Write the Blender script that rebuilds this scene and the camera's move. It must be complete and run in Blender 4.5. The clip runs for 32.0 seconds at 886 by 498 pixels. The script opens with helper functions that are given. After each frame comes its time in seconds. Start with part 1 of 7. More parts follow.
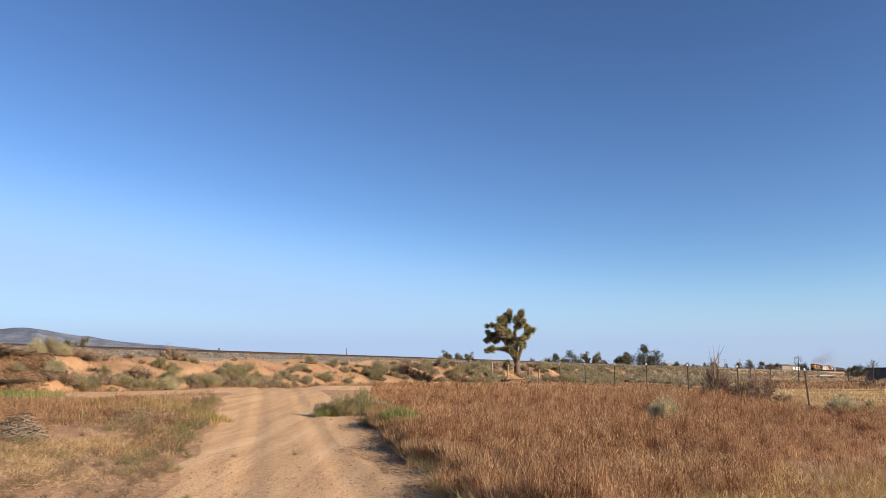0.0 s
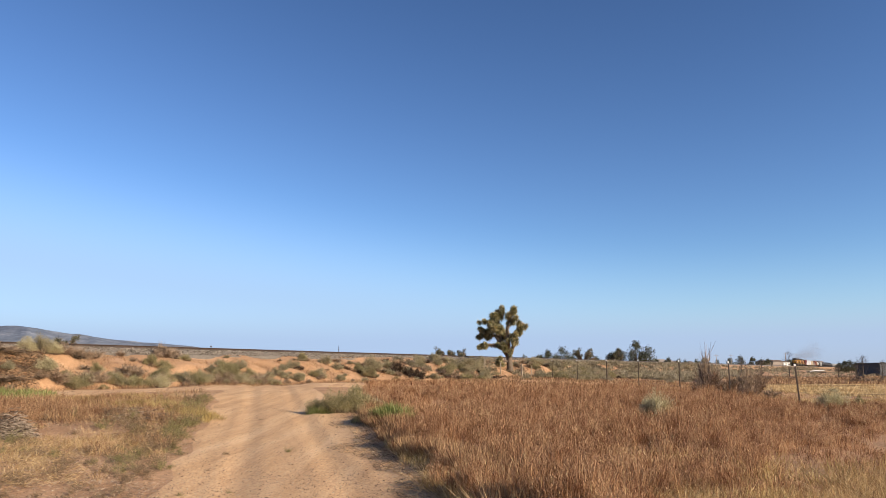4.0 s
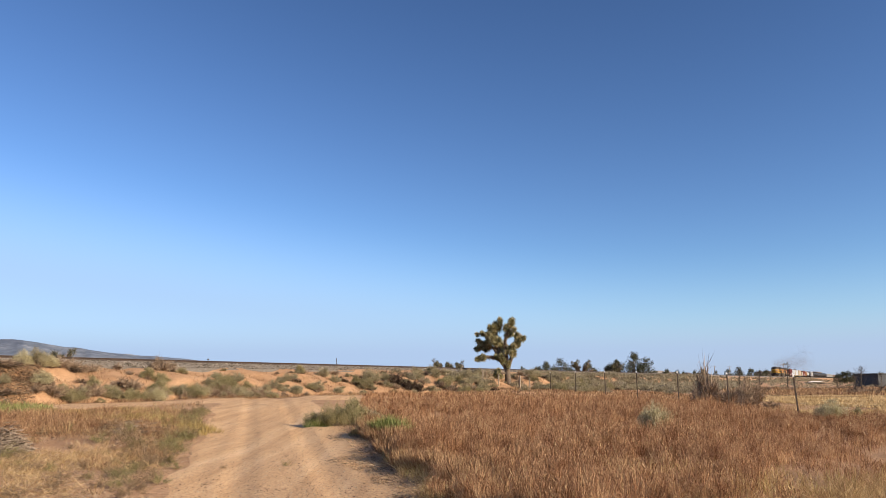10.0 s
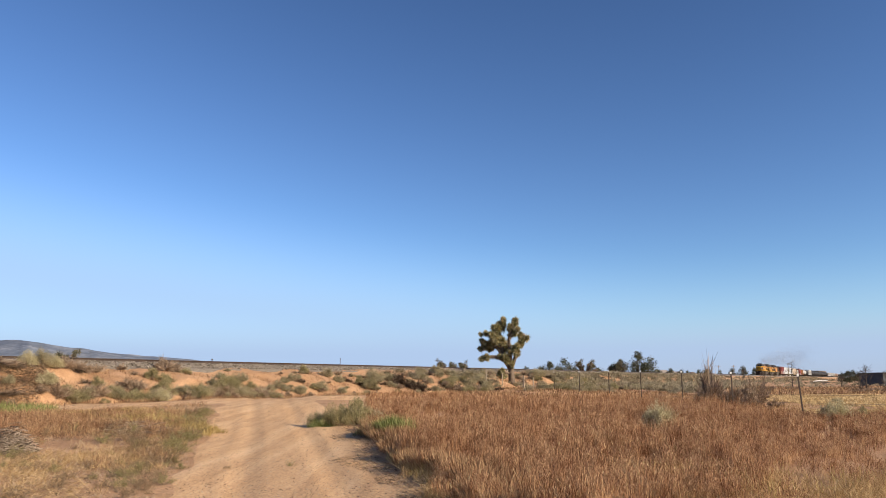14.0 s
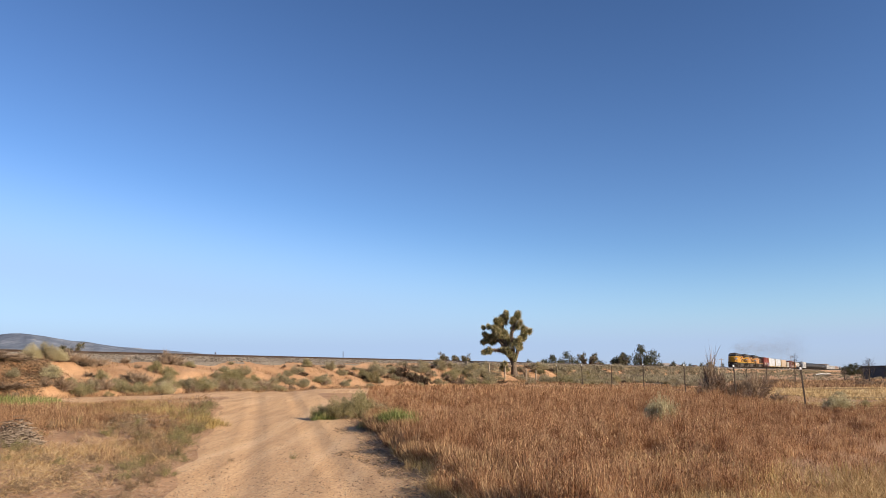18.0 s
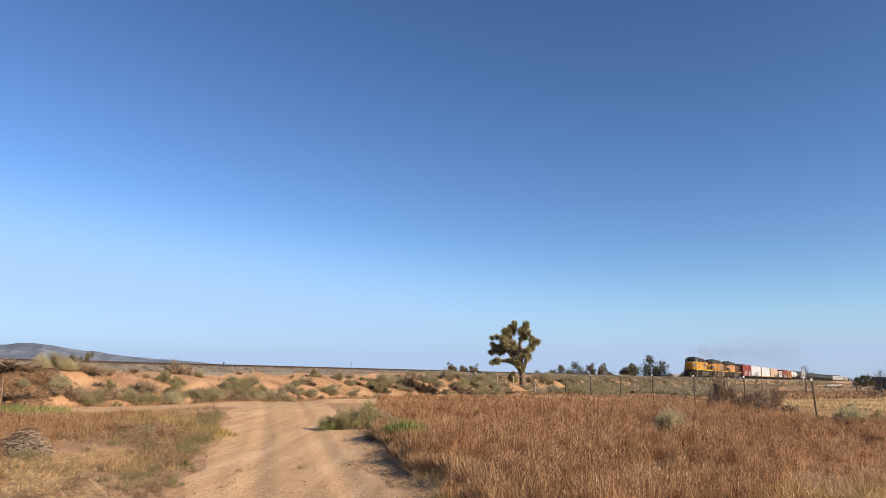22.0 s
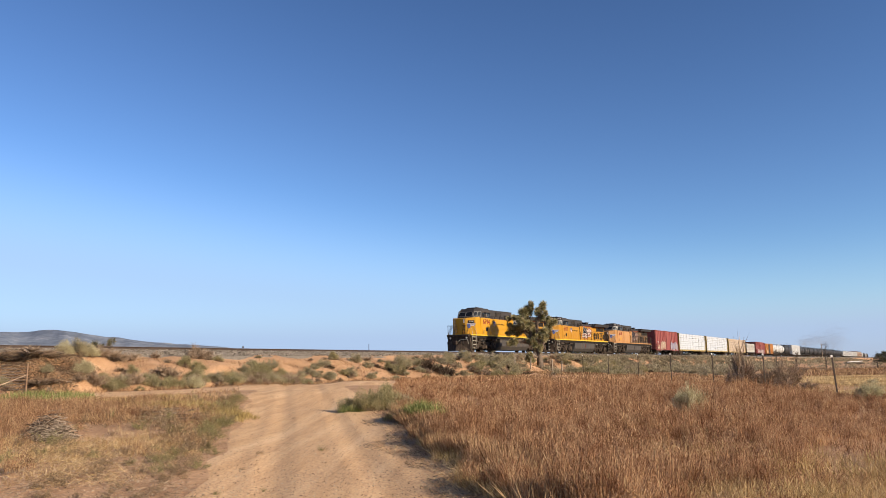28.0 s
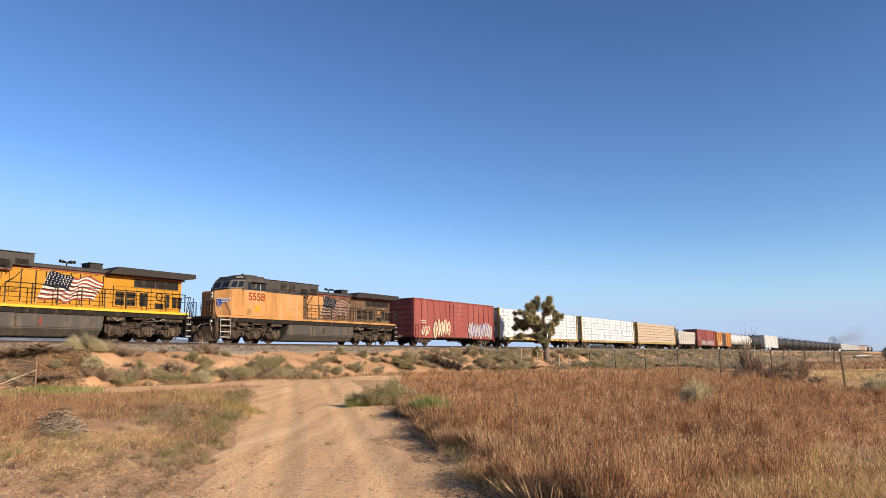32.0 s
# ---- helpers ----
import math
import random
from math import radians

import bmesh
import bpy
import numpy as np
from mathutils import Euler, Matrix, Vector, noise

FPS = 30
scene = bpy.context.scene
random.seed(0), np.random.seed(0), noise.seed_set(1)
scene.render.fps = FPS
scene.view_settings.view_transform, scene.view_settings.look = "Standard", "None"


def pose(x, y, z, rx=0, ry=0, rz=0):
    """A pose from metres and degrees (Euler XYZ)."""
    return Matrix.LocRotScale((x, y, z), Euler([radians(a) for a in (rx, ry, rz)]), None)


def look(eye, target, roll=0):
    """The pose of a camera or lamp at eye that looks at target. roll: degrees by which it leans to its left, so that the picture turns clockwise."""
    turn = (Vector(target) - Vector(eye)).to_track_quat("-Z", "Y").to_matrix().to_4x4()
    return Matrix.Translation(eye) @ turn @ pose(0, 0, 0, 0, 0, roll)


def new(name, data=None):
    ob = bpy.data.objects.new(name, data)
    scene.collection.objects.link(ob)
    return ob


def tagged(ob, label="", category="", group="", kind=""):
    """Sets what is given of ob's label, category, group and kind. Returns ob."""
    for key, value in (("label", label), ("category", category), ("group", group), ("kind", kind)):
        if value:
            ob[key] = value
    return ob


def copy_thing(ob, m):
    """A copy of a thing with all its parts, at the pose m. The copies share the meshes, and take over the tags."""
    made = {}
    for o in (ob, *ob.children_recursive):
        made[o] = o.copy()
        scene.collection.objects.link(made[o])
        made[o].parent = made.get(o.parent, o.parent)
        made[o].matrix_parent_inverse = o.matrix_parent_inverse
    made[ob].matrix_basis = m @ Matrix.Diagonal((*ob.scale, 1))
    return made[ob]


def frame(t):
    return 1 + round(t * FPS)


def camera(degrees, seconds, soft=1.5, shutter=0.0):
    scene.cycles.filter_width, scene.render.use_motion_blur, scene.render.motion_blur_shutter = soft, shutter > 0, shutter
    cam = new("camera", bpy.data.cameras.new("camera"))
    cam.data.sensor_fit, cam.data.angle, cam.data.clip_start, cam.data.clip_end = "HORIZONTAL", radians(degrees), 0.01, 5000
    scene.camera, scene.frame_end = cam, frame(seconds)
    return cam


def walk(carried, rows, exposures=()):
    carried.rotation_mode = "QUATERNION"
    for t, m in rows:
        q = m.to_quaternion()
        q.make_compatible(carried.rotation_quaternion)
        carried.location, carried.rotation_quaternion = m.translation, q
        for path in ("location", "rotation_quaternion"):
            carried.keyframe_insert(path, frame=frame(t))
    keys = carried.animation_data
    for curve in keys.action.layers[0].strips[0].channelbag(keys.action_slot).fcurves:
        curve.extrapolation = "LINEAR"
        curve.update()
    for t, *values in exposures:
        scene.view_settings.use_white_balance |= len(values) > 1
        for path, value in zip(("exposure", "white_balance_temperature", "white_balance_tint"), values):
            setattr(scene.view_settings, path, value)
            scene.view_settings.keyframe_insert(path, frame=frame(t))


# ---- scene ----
cam = camera(62.57, 32.0, soft=0.55)
EYE = 1.65
walk(cam, [(t, pose(0, 0, EYE, rx, ry, rz)) for t, rx, ry, rz in (
    (0.0, 99.580, -0.105, -0.018),
    (0.5, 99.658, 0.073, -0.049),
    (1.0, 99.700, 0.194, -0.083),
    (1.5, 99.670, 0.257, -0.117),
    (2.0, 99.585, 0.247, -0.173),
    (2.5, 99.502, 0.192, -0.277),
    (3.0, 99.423, 0.064, -0.396),
    (3.5, 99.330, 0.092, -0.536),
    (5.5, 99.520, 0.096, -0.654),
    (6.0, 99.873, 0.127, -0.672),
    (6.5, 100.032, 0.197, -0.635),
    (7.0, 100.048, 0.253, -0.573),
    (7.5, 100.094, 0.379, -0.529),
    (8.0, 100.188, 0.383, -0.515),
    (8.5, 100.257, 0.504, -0.515),
    (9.0, 100.282, 0.444, -0.529),
    (9.5, 100.318, 0.377, -0.635),
    (10.0, 100.264, 0.295, -0.752),
    (10.5, 100.168, 0.261, -0.831),
    (11.0, 100.150, 0.298, -0.853),
    (11.5, 100.231, 0.342, -0.800),
    (12.0, 100.301, 0.335, -0.740),
    (12.5, 100.278, 0.315, -0.674),
    (13.0, 100.243, 0.369, -0.591),
    (13.5, 100.242, 0.368, -0.525),
    (14.0, 100.258, 0.393, -0.464),
    (14.5, 100.248, 0.375, -0.404),
    (16.5, 100.049, 0.370, -0.200),
    (17.0, 99.966, 0.355, -0.188),
    (17.5, 99.862, 0.367, -0.192),
    (18.0, 99.739, 0.407, -0.252),
    (18.5, 99.607, 0.405, -0.312),
    (19.0, 99.515, 0.334, -0.326),
    (19.5, 99.627, 0.229, -0.297),
    (20.0, 99.998, 0.134, -0.261),
    (20.5, 100.378, 0.166, -0.188),
    (21.0, 100.525, 0.227, -0.052),
    (21.5, 100.539, 0.229, 0.140),
    (22.0, 100.532, 0.279, 0.368),
    (22.5, 100.512, 0.359, 0.561),
    (23.0, 100.435, 0.453, 0.718),
    (23.5, 100.330, 0.540, 0.829),
    (24.0, 100.105, 0.637, 0.890),
    (24.5, 99.840, 0.662, 0.936),
    (25.0, 99.654, 0.714, 0.987),
    (25.5, 99.551, 0.760, 1.038),
    (27.5, 99.187, 0.845, 1.488),
    (28.0, 99.119, 0.970, 1.735),
    (28.5, 99.029, 1.045, 1.978),
    (29.0, 98.840, 1.168, 2.224),
    (29.5, 98.599, 1.293, 2.491),
    (30.0, 98.409, 1.299, 2.722),
    (30.5, 98.367, 1.265, 2.820),
    (31.0, 98.446, 1.154, 2.766),
    (31.5, 98.571, 1.076, 2.546),
    (32.0, 98.717, 1.055, 2.248),
)], exposures=((0, 0.64), (27.5, 0.64), (28.5, 0.60), (29.2, 0.55), (30, 0.66), (31, 0.72), (32, 0.72)))

# ---- plan: the railway line runs past the camera; s along it, p across it ----
LINE = radians(30.591)
ALONG = Vector((math.sin(LINE), math.cos(LINE), 0))
ACROSS = Vector((-math.cos(LINE), math.sin(LINE), 0))
TRACK_P = 40.55
RAIL_Z = 3.12


def sp(x, y):
    return x * ALONG.x + y * ALONG.y, x * ACROSS.x + y * ACROSS.y


def xy(s, p):
    return s * ALONG.x + p * ACROSS.x, s * ALONG.y + p * ACROSS.y


# ---- world and sun ----
SUN_AZ, SUN_EL = radians(122), radians(22)   # azimuth clockwise from +y
world = bpy.data.worlds.new("desert_sky")
scene.world = world
world.use_nodes = True
wn = world.node_tree.nodes
sky = wn.new("ShaderNodeTexSky")
sky.sky_type = 'NISHITA'
sky.sun_disc = False
sky.sun_elevation, sky.sun_rotation = SUN_EL, SUN_AZ
sky.altitude, sky.air_density, sky.dust_density, sky.ozone_density = 900, 0.95, 1.2, 1.8
wn["Background"].inputs["Strength"].default_value = 0.081
tone = wn.new("ShaderNodeMix")   # the clear desert air, a little bluer than the model's
tone.data_type, tone.blend_type = 'RGBA', 'MULTIPLY'
tone.inputs["Factor"].default_value = 1.0
tone.inputs["B"].default_value = (0.605, 0.655, 0.72, 1)
depth = wn.new("ShaderNodeGamma")   # thin air: a deeper zenith over a bright horizon
depth.inputs["Gamma"].default_value = 1.38
world.node_tree.links.new(sky.outputs["Color"], depth.inputs["Color"])
world.node_tree.links.new(depth.outputs["Color"], tone.inputs["A"])
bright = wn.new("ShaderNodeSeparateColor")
world.node_tree.links.new(sky.outputs["Color"], bright.inputs["Color"])
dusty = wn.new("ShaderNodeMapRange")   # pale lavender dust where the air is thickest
dusty.interpolation_type = 'SMOOTHSTEP'
dusty.inputs["From Min"].default_value, dusty.inputs["From Max"].default_value, dusty.inputs["To Max"].default_value = 3.1, 5.8, 0.76
world.node_tree.links.new(bright.outputs["Green"], dusty.inputs["Value"])
haze = wn.new("ShaderNodeMix")
haze.data_type = 'RGBA'
haze.inputs["B"].default_value = (3.5, 4.75, 6.95, 1)
world.node_tree.links.new(dusty.outputs["Result"], haze.inputs["Factor"])
low = wn.new("ShaderNodeMath")   # the low sky all round, where red nears blue
low.operation = 'DIVIDE'
world.node_tree.links.new(bright.outputs["Red"], low.inputs[0])
world.node_tree.links.new(bright.outputs["Blue"], low.inputs[1])
lowest = wn.new("ShaderNodeMapRange")
lowest.interpolation_type = 'SMOOTHSTEP'
lowest.inputs["From Min"].default_value, lowest.inputs["From Max"].default_value, lowest.inputs["To Max"].default_value = 0.62, 1.0, 0.85
world.node_tree.links.new(low.outputs["Value"], lowest.inputs["Value"])
veil = wn.new("ShaderNodeMix")
veil.data_type = 'RGBA'
veil.inputs["B"].default_value = (3.55, 4.35, 5.95, 1)
world.node_tree.links.new(lowest.outputs["Result"], veil.inputs["Factor"])
world.node_tree.links.new(tone.outputs["Result"], veil.inputs["A"])
world.node_tree.links.new(veil.outputs["Result"], haze.inputs["A"])
world.node_tree.links.new(haze.outputs["Result"], wn["Background"].inputs["Color"])
sun_data = bpy.data.lights.new("sun", 'SUN')
sun_data.energy, sun_data.angle, sun_data.color = 4.9, radians(0.55), (1.0, 0.86, 0.67)
sun = new("sun", sun_data)
sun.matrix_world = look((math.sin(SUN_AZ) * math.cos(SUN_EL) * 100, math.cos(SUN_AZ) * math.cos(SUN_EL) * 100,
                         math.sin(SUN_EL) * 100), (0, 0, 0))


# ---- materials ----
def material(name, colours, rough=0.85, scale=3.0, fine=40.0, bump=0.3, metal=0.0, where="Object",
             island=0.0, each=0.0, spec=0.3, dist=0.02, through_light=0.0, grain=0.25, span=0.18):
    """colours: two or three base colours, mixed by a coarse noise; fine grain and relief on top."""
    m = bpy.data.materials.new(name)
    m.use_nodes = True
    nt = m.node_tree
    n, l = nt.nodes, nt.links
    bsdf = n["Principled BSDF"]
    bsdf.inputs["Roughness"].default_value = rough
    bsdf.inputs["Metallic"].default_value = metal
    bsdf.inputs["Specular IOR Level"].default_value = spec
    if where == "World":
        co = n.new("ShaderNodeNewGeometry").outputs["Position"]
    else:
        co = n.new("ShaderNodeTexCoord").outputs["Object"]
    coarse = n.new("ShaderNodeTexNoise")
    coarse.inputs["Scale"].default_value, coarse.inputs["Detail"].default_value = scale, 5
    coarse.inputs["Roughness"].default_value = 0.65
    l.new(co, coarse.inputs["Vector"])
    ramp = n.new("ShaderNodeValToRGB")
    els = ramp.color_ramp.elements
    while len(els) < len(colours):
        els.new(0.5)
    lo, hi = 0.5 - span, 0.5 + span
    for i, c in enumerate(colours):
        els[i].position = lo + (hi - lo) * i / max(1, len(colours) - 1)
        els[i].color = (*c, 1)
    fac = coarse.outputs["Fac"]
    if island or each:
        add = n.new("ShaderNodeMath")
        add.operation = 'MULTIPLY_ADD'
        src = n.new("ShaderNodeNewGeometry").outputs["Random Per Island"] if island else n.new("ShaderNodeObjectInfo").outputs["Random"]
        l.new(src, add.inputs[0])
        amount = island or each
        add.inputs[1].default_value = amount
        sub = n.new("ShaderNodeMath")
        sub.operation = 'SUBTRACT'
        l.new(fac, sub.inputs[0])
        sub.inputs[1].default_value = amount / 2
        l.new(sub.outputs[0], add.inputs[2])
        fac = add.outputs[0]
    l.new(fac, ramp.inputs["Fac"])
    grain_tex = n.new("ShaderNodeTexNoise")
    grain_tex.inputs["Scale"].default_value, grain_tex.inputs["Detail"].default_value = fine, 4
    l.new(co, grain_tex.inputs["Vector"])
    colour = ramp.outputs["Color"]
    if grain:
        mix = n.new("ShaderNodeMix")
        mix.data_type, mix.blend_type = 'RGBA', 'OVERLAY'
        mix.inputs["Factor"].default_value = grain
        l.new(colour, mix.inputs["A"])
        l.new(grain_tex.outputs["Fac"], mix.inputs["B"])
        colour = mix.outputs["Result"]
    l.new(colour, bsdf.inputs["Base Color"])
    if bump:
        b = n.new("ShaderNodeBump")
        b.inputs["Strength"].default_value, b.inputs["Distance"].default_value = bump, dist
        l.new(grain_tex.outputs["Fac"], b.inputs["Height"])
        l.new(b.outputs["Normal"], bsdf.inputs["Normal"])
    if through_light:
        tr = n.new("ShaderNodeBsdfTranslucent")
        l.new(colour, tr.inputs["Color"])
        ms = n.new("ShaderNodeMixShader")
        ms.inputs["Fac"].default_value = through_light
        l.new(bsdf.outputs[0], ms.inputs[1])
        l.new(tr.outputs[0], ms.inputs[2])
        l.new(ms.outputs[0], n["Material Output"].inputs["Surface"])
    return m


M_SAND = material("desert_sand", [(0.31, 0.172, 0.088), (0.42, 0.24, 0.126), (0.50, 0.30, 0.165)], 0.95, 0.5, 13, 0.9, where="World", dist=0.05, grain=0.6)
M_ROAD = material("packed_dirt_road", [(0.47, 0.275, 0.135), (0.58, 0.355, 0.185), (0.66, 0.43, 0.24)], 0.95, 1.3, 24, 0.55, where="World", dist=0.04, grain=0.8)
# wheel tracks: the road's coarse pattern is drawn out along its course
def along_road(m):
    n, l = m.node_tree.nodes, m.node_tree.links
    stretch = n.new("ShaderNodeMapping")
    stretch.inputs["Rotation"].default_value = (0, 0, radians(-13.5))
    stretch.inputs["Scale"].default_value = (1.5, 0.10, 1.0)
    tex = [q for q in n if q.bl_idname == "ShaderNodeTexNoise"][0]
    l.new(tex.inputs["Vector"].links[0].from_socket, stretch.inputs["Vector"])
    l.new(stretch.outputs["Vector"], tex.inputs["Vector"])


along_road(M_ROAD)
M_BALLAST = material("grey_ballast", [(0.11, 0.09, 0.07), (0.20, 0.165, 0.13), (0.32, 0.27, 0.22)], 0.95, 9, 30, 0.8, where="World", dist=0.06)
M_STONE = material("ballast_stone", [(0.10, 0.08, 0.06), (0.20, 0.165, 0.13), (0.34, 0.285, 0.23)], 0.9, 2, 20, 0.3, where="World", island=0.8)
M_RAIL = material("rail_steel", [(0.05, 0.035, 0.028), (0.09, 0.06, 0.045)], 0.55, 2, 60, 0.2, metal=0.4)
M_GRASS = material("dry_red_grass", [(0.155, 0.066, 0.029), (0.33, 0.163, 0.077), (0.58, 0.365, 0.195)], 0.8, 2.6, 30, 0, where="World", island=0.16, through_light=0.3, grain=0, span=0.11)
M_SEED = material("seed_head_husk", [(0.17, 0.073, 0.034), (0.335, 0.176, 0.090), (0.49, 0.31, 0.172)], 0.8, 2.6, 30, 0, where="World", island=0.16, through_light=0.25, grain=0, span=0.11)
M_BROWN = material("thin_brown_grass", [(0.165, 0.0826, 0.0437), (0.295, 0.165, 0.085), (0.507, 0.336, 0.177)], 0.8, 0.8, 30, 0, where="World", island=0.5, through_light=0.3, grain=0)
M_STRAW = material("straw_grass", [(0.26, 0.155, 0.066), (0.46, 0.30, 0.135), (0.65, 0.47, 0.245)], 0.8, 0.8, 30, 0, where="World", island=0.5, through_light=0.3, grain=0)
M_GREEN = material("green_grass", [(0.115, 0.135, 0.036), (0.215, 0.235, 0.068), (0.38, 0.37, 0.15)], 0.75, 0.6, 30, 0, where="World", island=0.5, through_light=0.3, grain=0)
M_SAGE = material("sage_leaves", [(0.19, 0.158, 0.09), (0.35, 0.295, 0.172), (0.52, 0.45, 0.285)], 0.85, 2.0, 30, 0, island=0.45, through_light=0.4, grain=0)
M_PALESAGE = material("pale_sage_leaves", [(0.29, 0.245, 0.13), (0.46, 0.395, 0.225), (0.64, 0.56, 0.36)], 0.85, 2.0, 30, 0, island=0.45, through_light=0.4, grain=0)
M_SAGE2 = material("green_sage_leaves", [(0.17, 0.146, 0.068), (0.30, 0.254, 0.126), (0.46, 0.39, 0.215)], 0.85, 2.0, 30, 0, island=0.45, through_light=0.35, grain=0)
M_BANKSAGE = material("dusty_bank_sage", [(0.15, 0.122, 0.078), (0.30, 0.25, 0.16), (0.47, 0.395, 0.265)], 0.85, 0.35, 30, 0, where="World", island=0.4, through_light=0.3, grain=0)
M_GOLD = material("golden_straw", [(0.40, 0.265, 0.12), (0.58, 0.41, 0.20), (0.72, 0.55, 0.31)], 0.8, 0.3, 30, 0, where="World", island=0.4, through_light=0.3, grain=0)
M_GREENSTRAW = material("half_dry_grass", [(0.23, 0.155, 0.055), (0.38, 0.27, 0.098), (0.55, 0.42, 0.185)], 0.8, 0.8, 30, 0, where="World", island=0.5, through_light=0.3, grain=0)
M_THATCH = material("dead_thatch", [(0.125, 0.078, 0.046), (0.24, 0.16, 0.097), (0.40, 0.29, 0.18)], 0.9, 0.6, 30, 0, where="World", island=0.4, grain=0)
M_OLIVE = material("olive_weed_leaves", [(0.12, 0.11, 0.04), (0.225, 0.20, 0.078), (0.39, 0.335, 0.145)], 0.8, 2.5, 30, 0, island=0.5, through_light=0.3, grain=0)
M_WEED = material("brown_weed_leaves", [(0.11, 0.068, 0.037), (0.215, 0.14, 0.078), (0.38, 0.27, 0.155)], 0.85, 2.5, 30, 0, island=0.5, through_light=0.2, grain=0)
M_DEAD = material("dead_twigs", [(0.16, 0.108, 0.07), (0.28, 0.195, 0.13), (0.43, 0.315, 0.215)], 0.9, 2.0, 30, 0, island=0.5, grain=0)
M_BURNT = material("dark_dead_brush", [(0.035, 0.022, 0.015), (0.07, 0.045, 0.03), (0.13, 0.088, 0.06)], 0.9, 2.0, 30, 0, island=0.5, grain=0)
M_BRUSHWOOD = material("dry_brushwood", [(0.07, 0.047, 0.032), (0.19, 0.135, 0.093), (0.42, 0.33, 0.245)], 0.9, 2.0, 30, 0, island=0.7, grain=0)
M_GREYTWIG = material("grey_dead_wood", [(0.11, 0.085, 0.066), (0.21, 0.17, 0.135), (0.36, 0.30, 0.245)], 0.9, 2.0, 30, 0, island=0.5, grain=0)
M_DARKTWIG = material("dark_bare_twigs", [(0.05, 0.038, 0.03), (0.085, 0.065, 0.05), (0.13, 0.10, 0.08)], 0.9, 2.0, 30, 0, grain=0)
M_BARK = material("joshua_bark", [(0.10, 0.07, 0.05), (0.19, 0.14, 0.10)], 0.95, 4, 30, 0.9, dist=0.05)
M_YUCCA = material("yucca_leaves", [(0.12, 0.113, 0.047), (0.28, 0.25, 0.115), (0.58, 0.49, 0.275)], 0.6, 1.6, 30, 0, island=0.5, through_light=0.15, grain=0)
# darker copy of the yucca leaves for far trees, shade put into its colours
M_YUCCAFAR = material("shaded_yucca_leaves", [(0.045, 0.043, 0.022), (0.10, 0.09, 0.045), (0.24, 0.20, 0.115)], 0.7, 1.6, 30, 0, island=0.5, grain=0)
M_FARLEAF = material("far_tree_leaves", [(0.04, 0.042, 0.022), (0.075, 0.076, 0.04), (0.13, 0.122, 0.068)], 0.8, 0.4, 30, 0, island=0.5, through_light=0.1, grain=0)
# distance haze is put into the ridge's own blue-grey colours
M_MOUNTAIN = material("haze_tinted_mountain", [(0.115, 0.14, 0.18), (0.18, 0.20, 0.24), (0.30, 0.31, 0.335)], 1.0, 0.013, 0.06, 0.0, where="World")
M_POST = material("rusty_post", [(0.045, 0.031, 0.024), (0.075, 0.052, 0.04)], 0.8, 6, 60, 0.3)
M_RUSTPOST = material("rusty_pipe", [(0.15, 0.085, 0.05), (0.25, 0.16, 0.10)], 0.85, 6, 60, 0.3)
M_WHITE = material("white_paint", [(0.70, 0.68, 0.64), (0.80, 0.79, 0.76)], 0.6, 2, 40, 0.1, grain=0.1)
M_WOOD = material("weathered_wood", [(0.26, 0.20, 0.14), (0.40, 0.32, 0.24)], 0.9, 6, 50, 0.4)
M_WIRE = material("fence_wire", [(0.12, 0.10, 0.09), (0.18, 0.15, 0.13)], 0.6, 6, 60, 0.0, metal=0.5)


# ---- mesh helpers ----
def mesh_of(name, verts, faces, smooth=False, mat=None):
    me = bpy.data.meshes.new(name)
    verts = np.asarray(verts, dtype=np.float32).reshape(-1, 3)
    faces = np.asarray(faces, dtype=np.int32)
    k = faces.shape[1]
    me.vertices.add(len(verts))
    me.vertices.foreach_set("co", verts.ravel())
    me.loops.add(faces.size)
    me.loops.foreach_set("vertex_index", faces.ravel())
    me.polygons.add(len(faces))
    me.polygons.foreach_set("loop_start", np.arange(0, faces.size, k, dtype=np.int32))
    if smooth:
        me.polygons.foreach_set("use_smooth", np.ones(len(faces), dtype=bool))
    me.update(calc_edges=True)
    if mat:
        me.materials.append(mat)
    return me


def part(name, bm, mat, parent=None, label="", smooth=False):
    """Link a bmesh as one mesh object under a thing or a part."""
    me = bpy.data.meshes.new(name)
    bm.to_mesh(me)
    bm.free()
    me.materials.append(mat)
    if smooth:
        me.polygons.foreach_set("use_smooth", np.ones(len(me.polygons), dtype=bool))
    ob = new(name, me)
    ob.parent = parent
    if label:
        tagged(ob, label)
    return ob


def rand_noise(x, y, cell, seed=0):
    """Smooth value noise, -1 to 1, over arrays."""
    x, y = np.asarray(x, float) / cell, np.asarray(y, float) / cell
    xi, yi = np.floor(x).astype(np.int64), np.floor(y).astype(np.int64)
    fx, fy = x - xi, y - yi
    fx, fy = fx * fx * (3 - 2 * fx), fy * fy * (3 - 2 * fy)

    def h(a, b):
        v = (a * 374761393 + b * 668265263 + seed * 982451653) & 0x7fffffff
        v = ((v ^ (v >> 13)) * 1274126177) & 0x7fffffff
        return ((v ^ (v >> 16)) & 0xffff) / 32767.5 - 1
    return ((h(xi, yi) * (1 - fx) + h(xi + 1, yi) * fx) * (1 - fy)
            + (h(xi, yi + 1) * (1 - fx) + h(xi + 1, yi + 1) * fx) * fy)


def smooth_step(a, b, v):
    u = np.clip((v - a) / (b - a), 0, 1)
    return u * u * (3 - 2 * u)


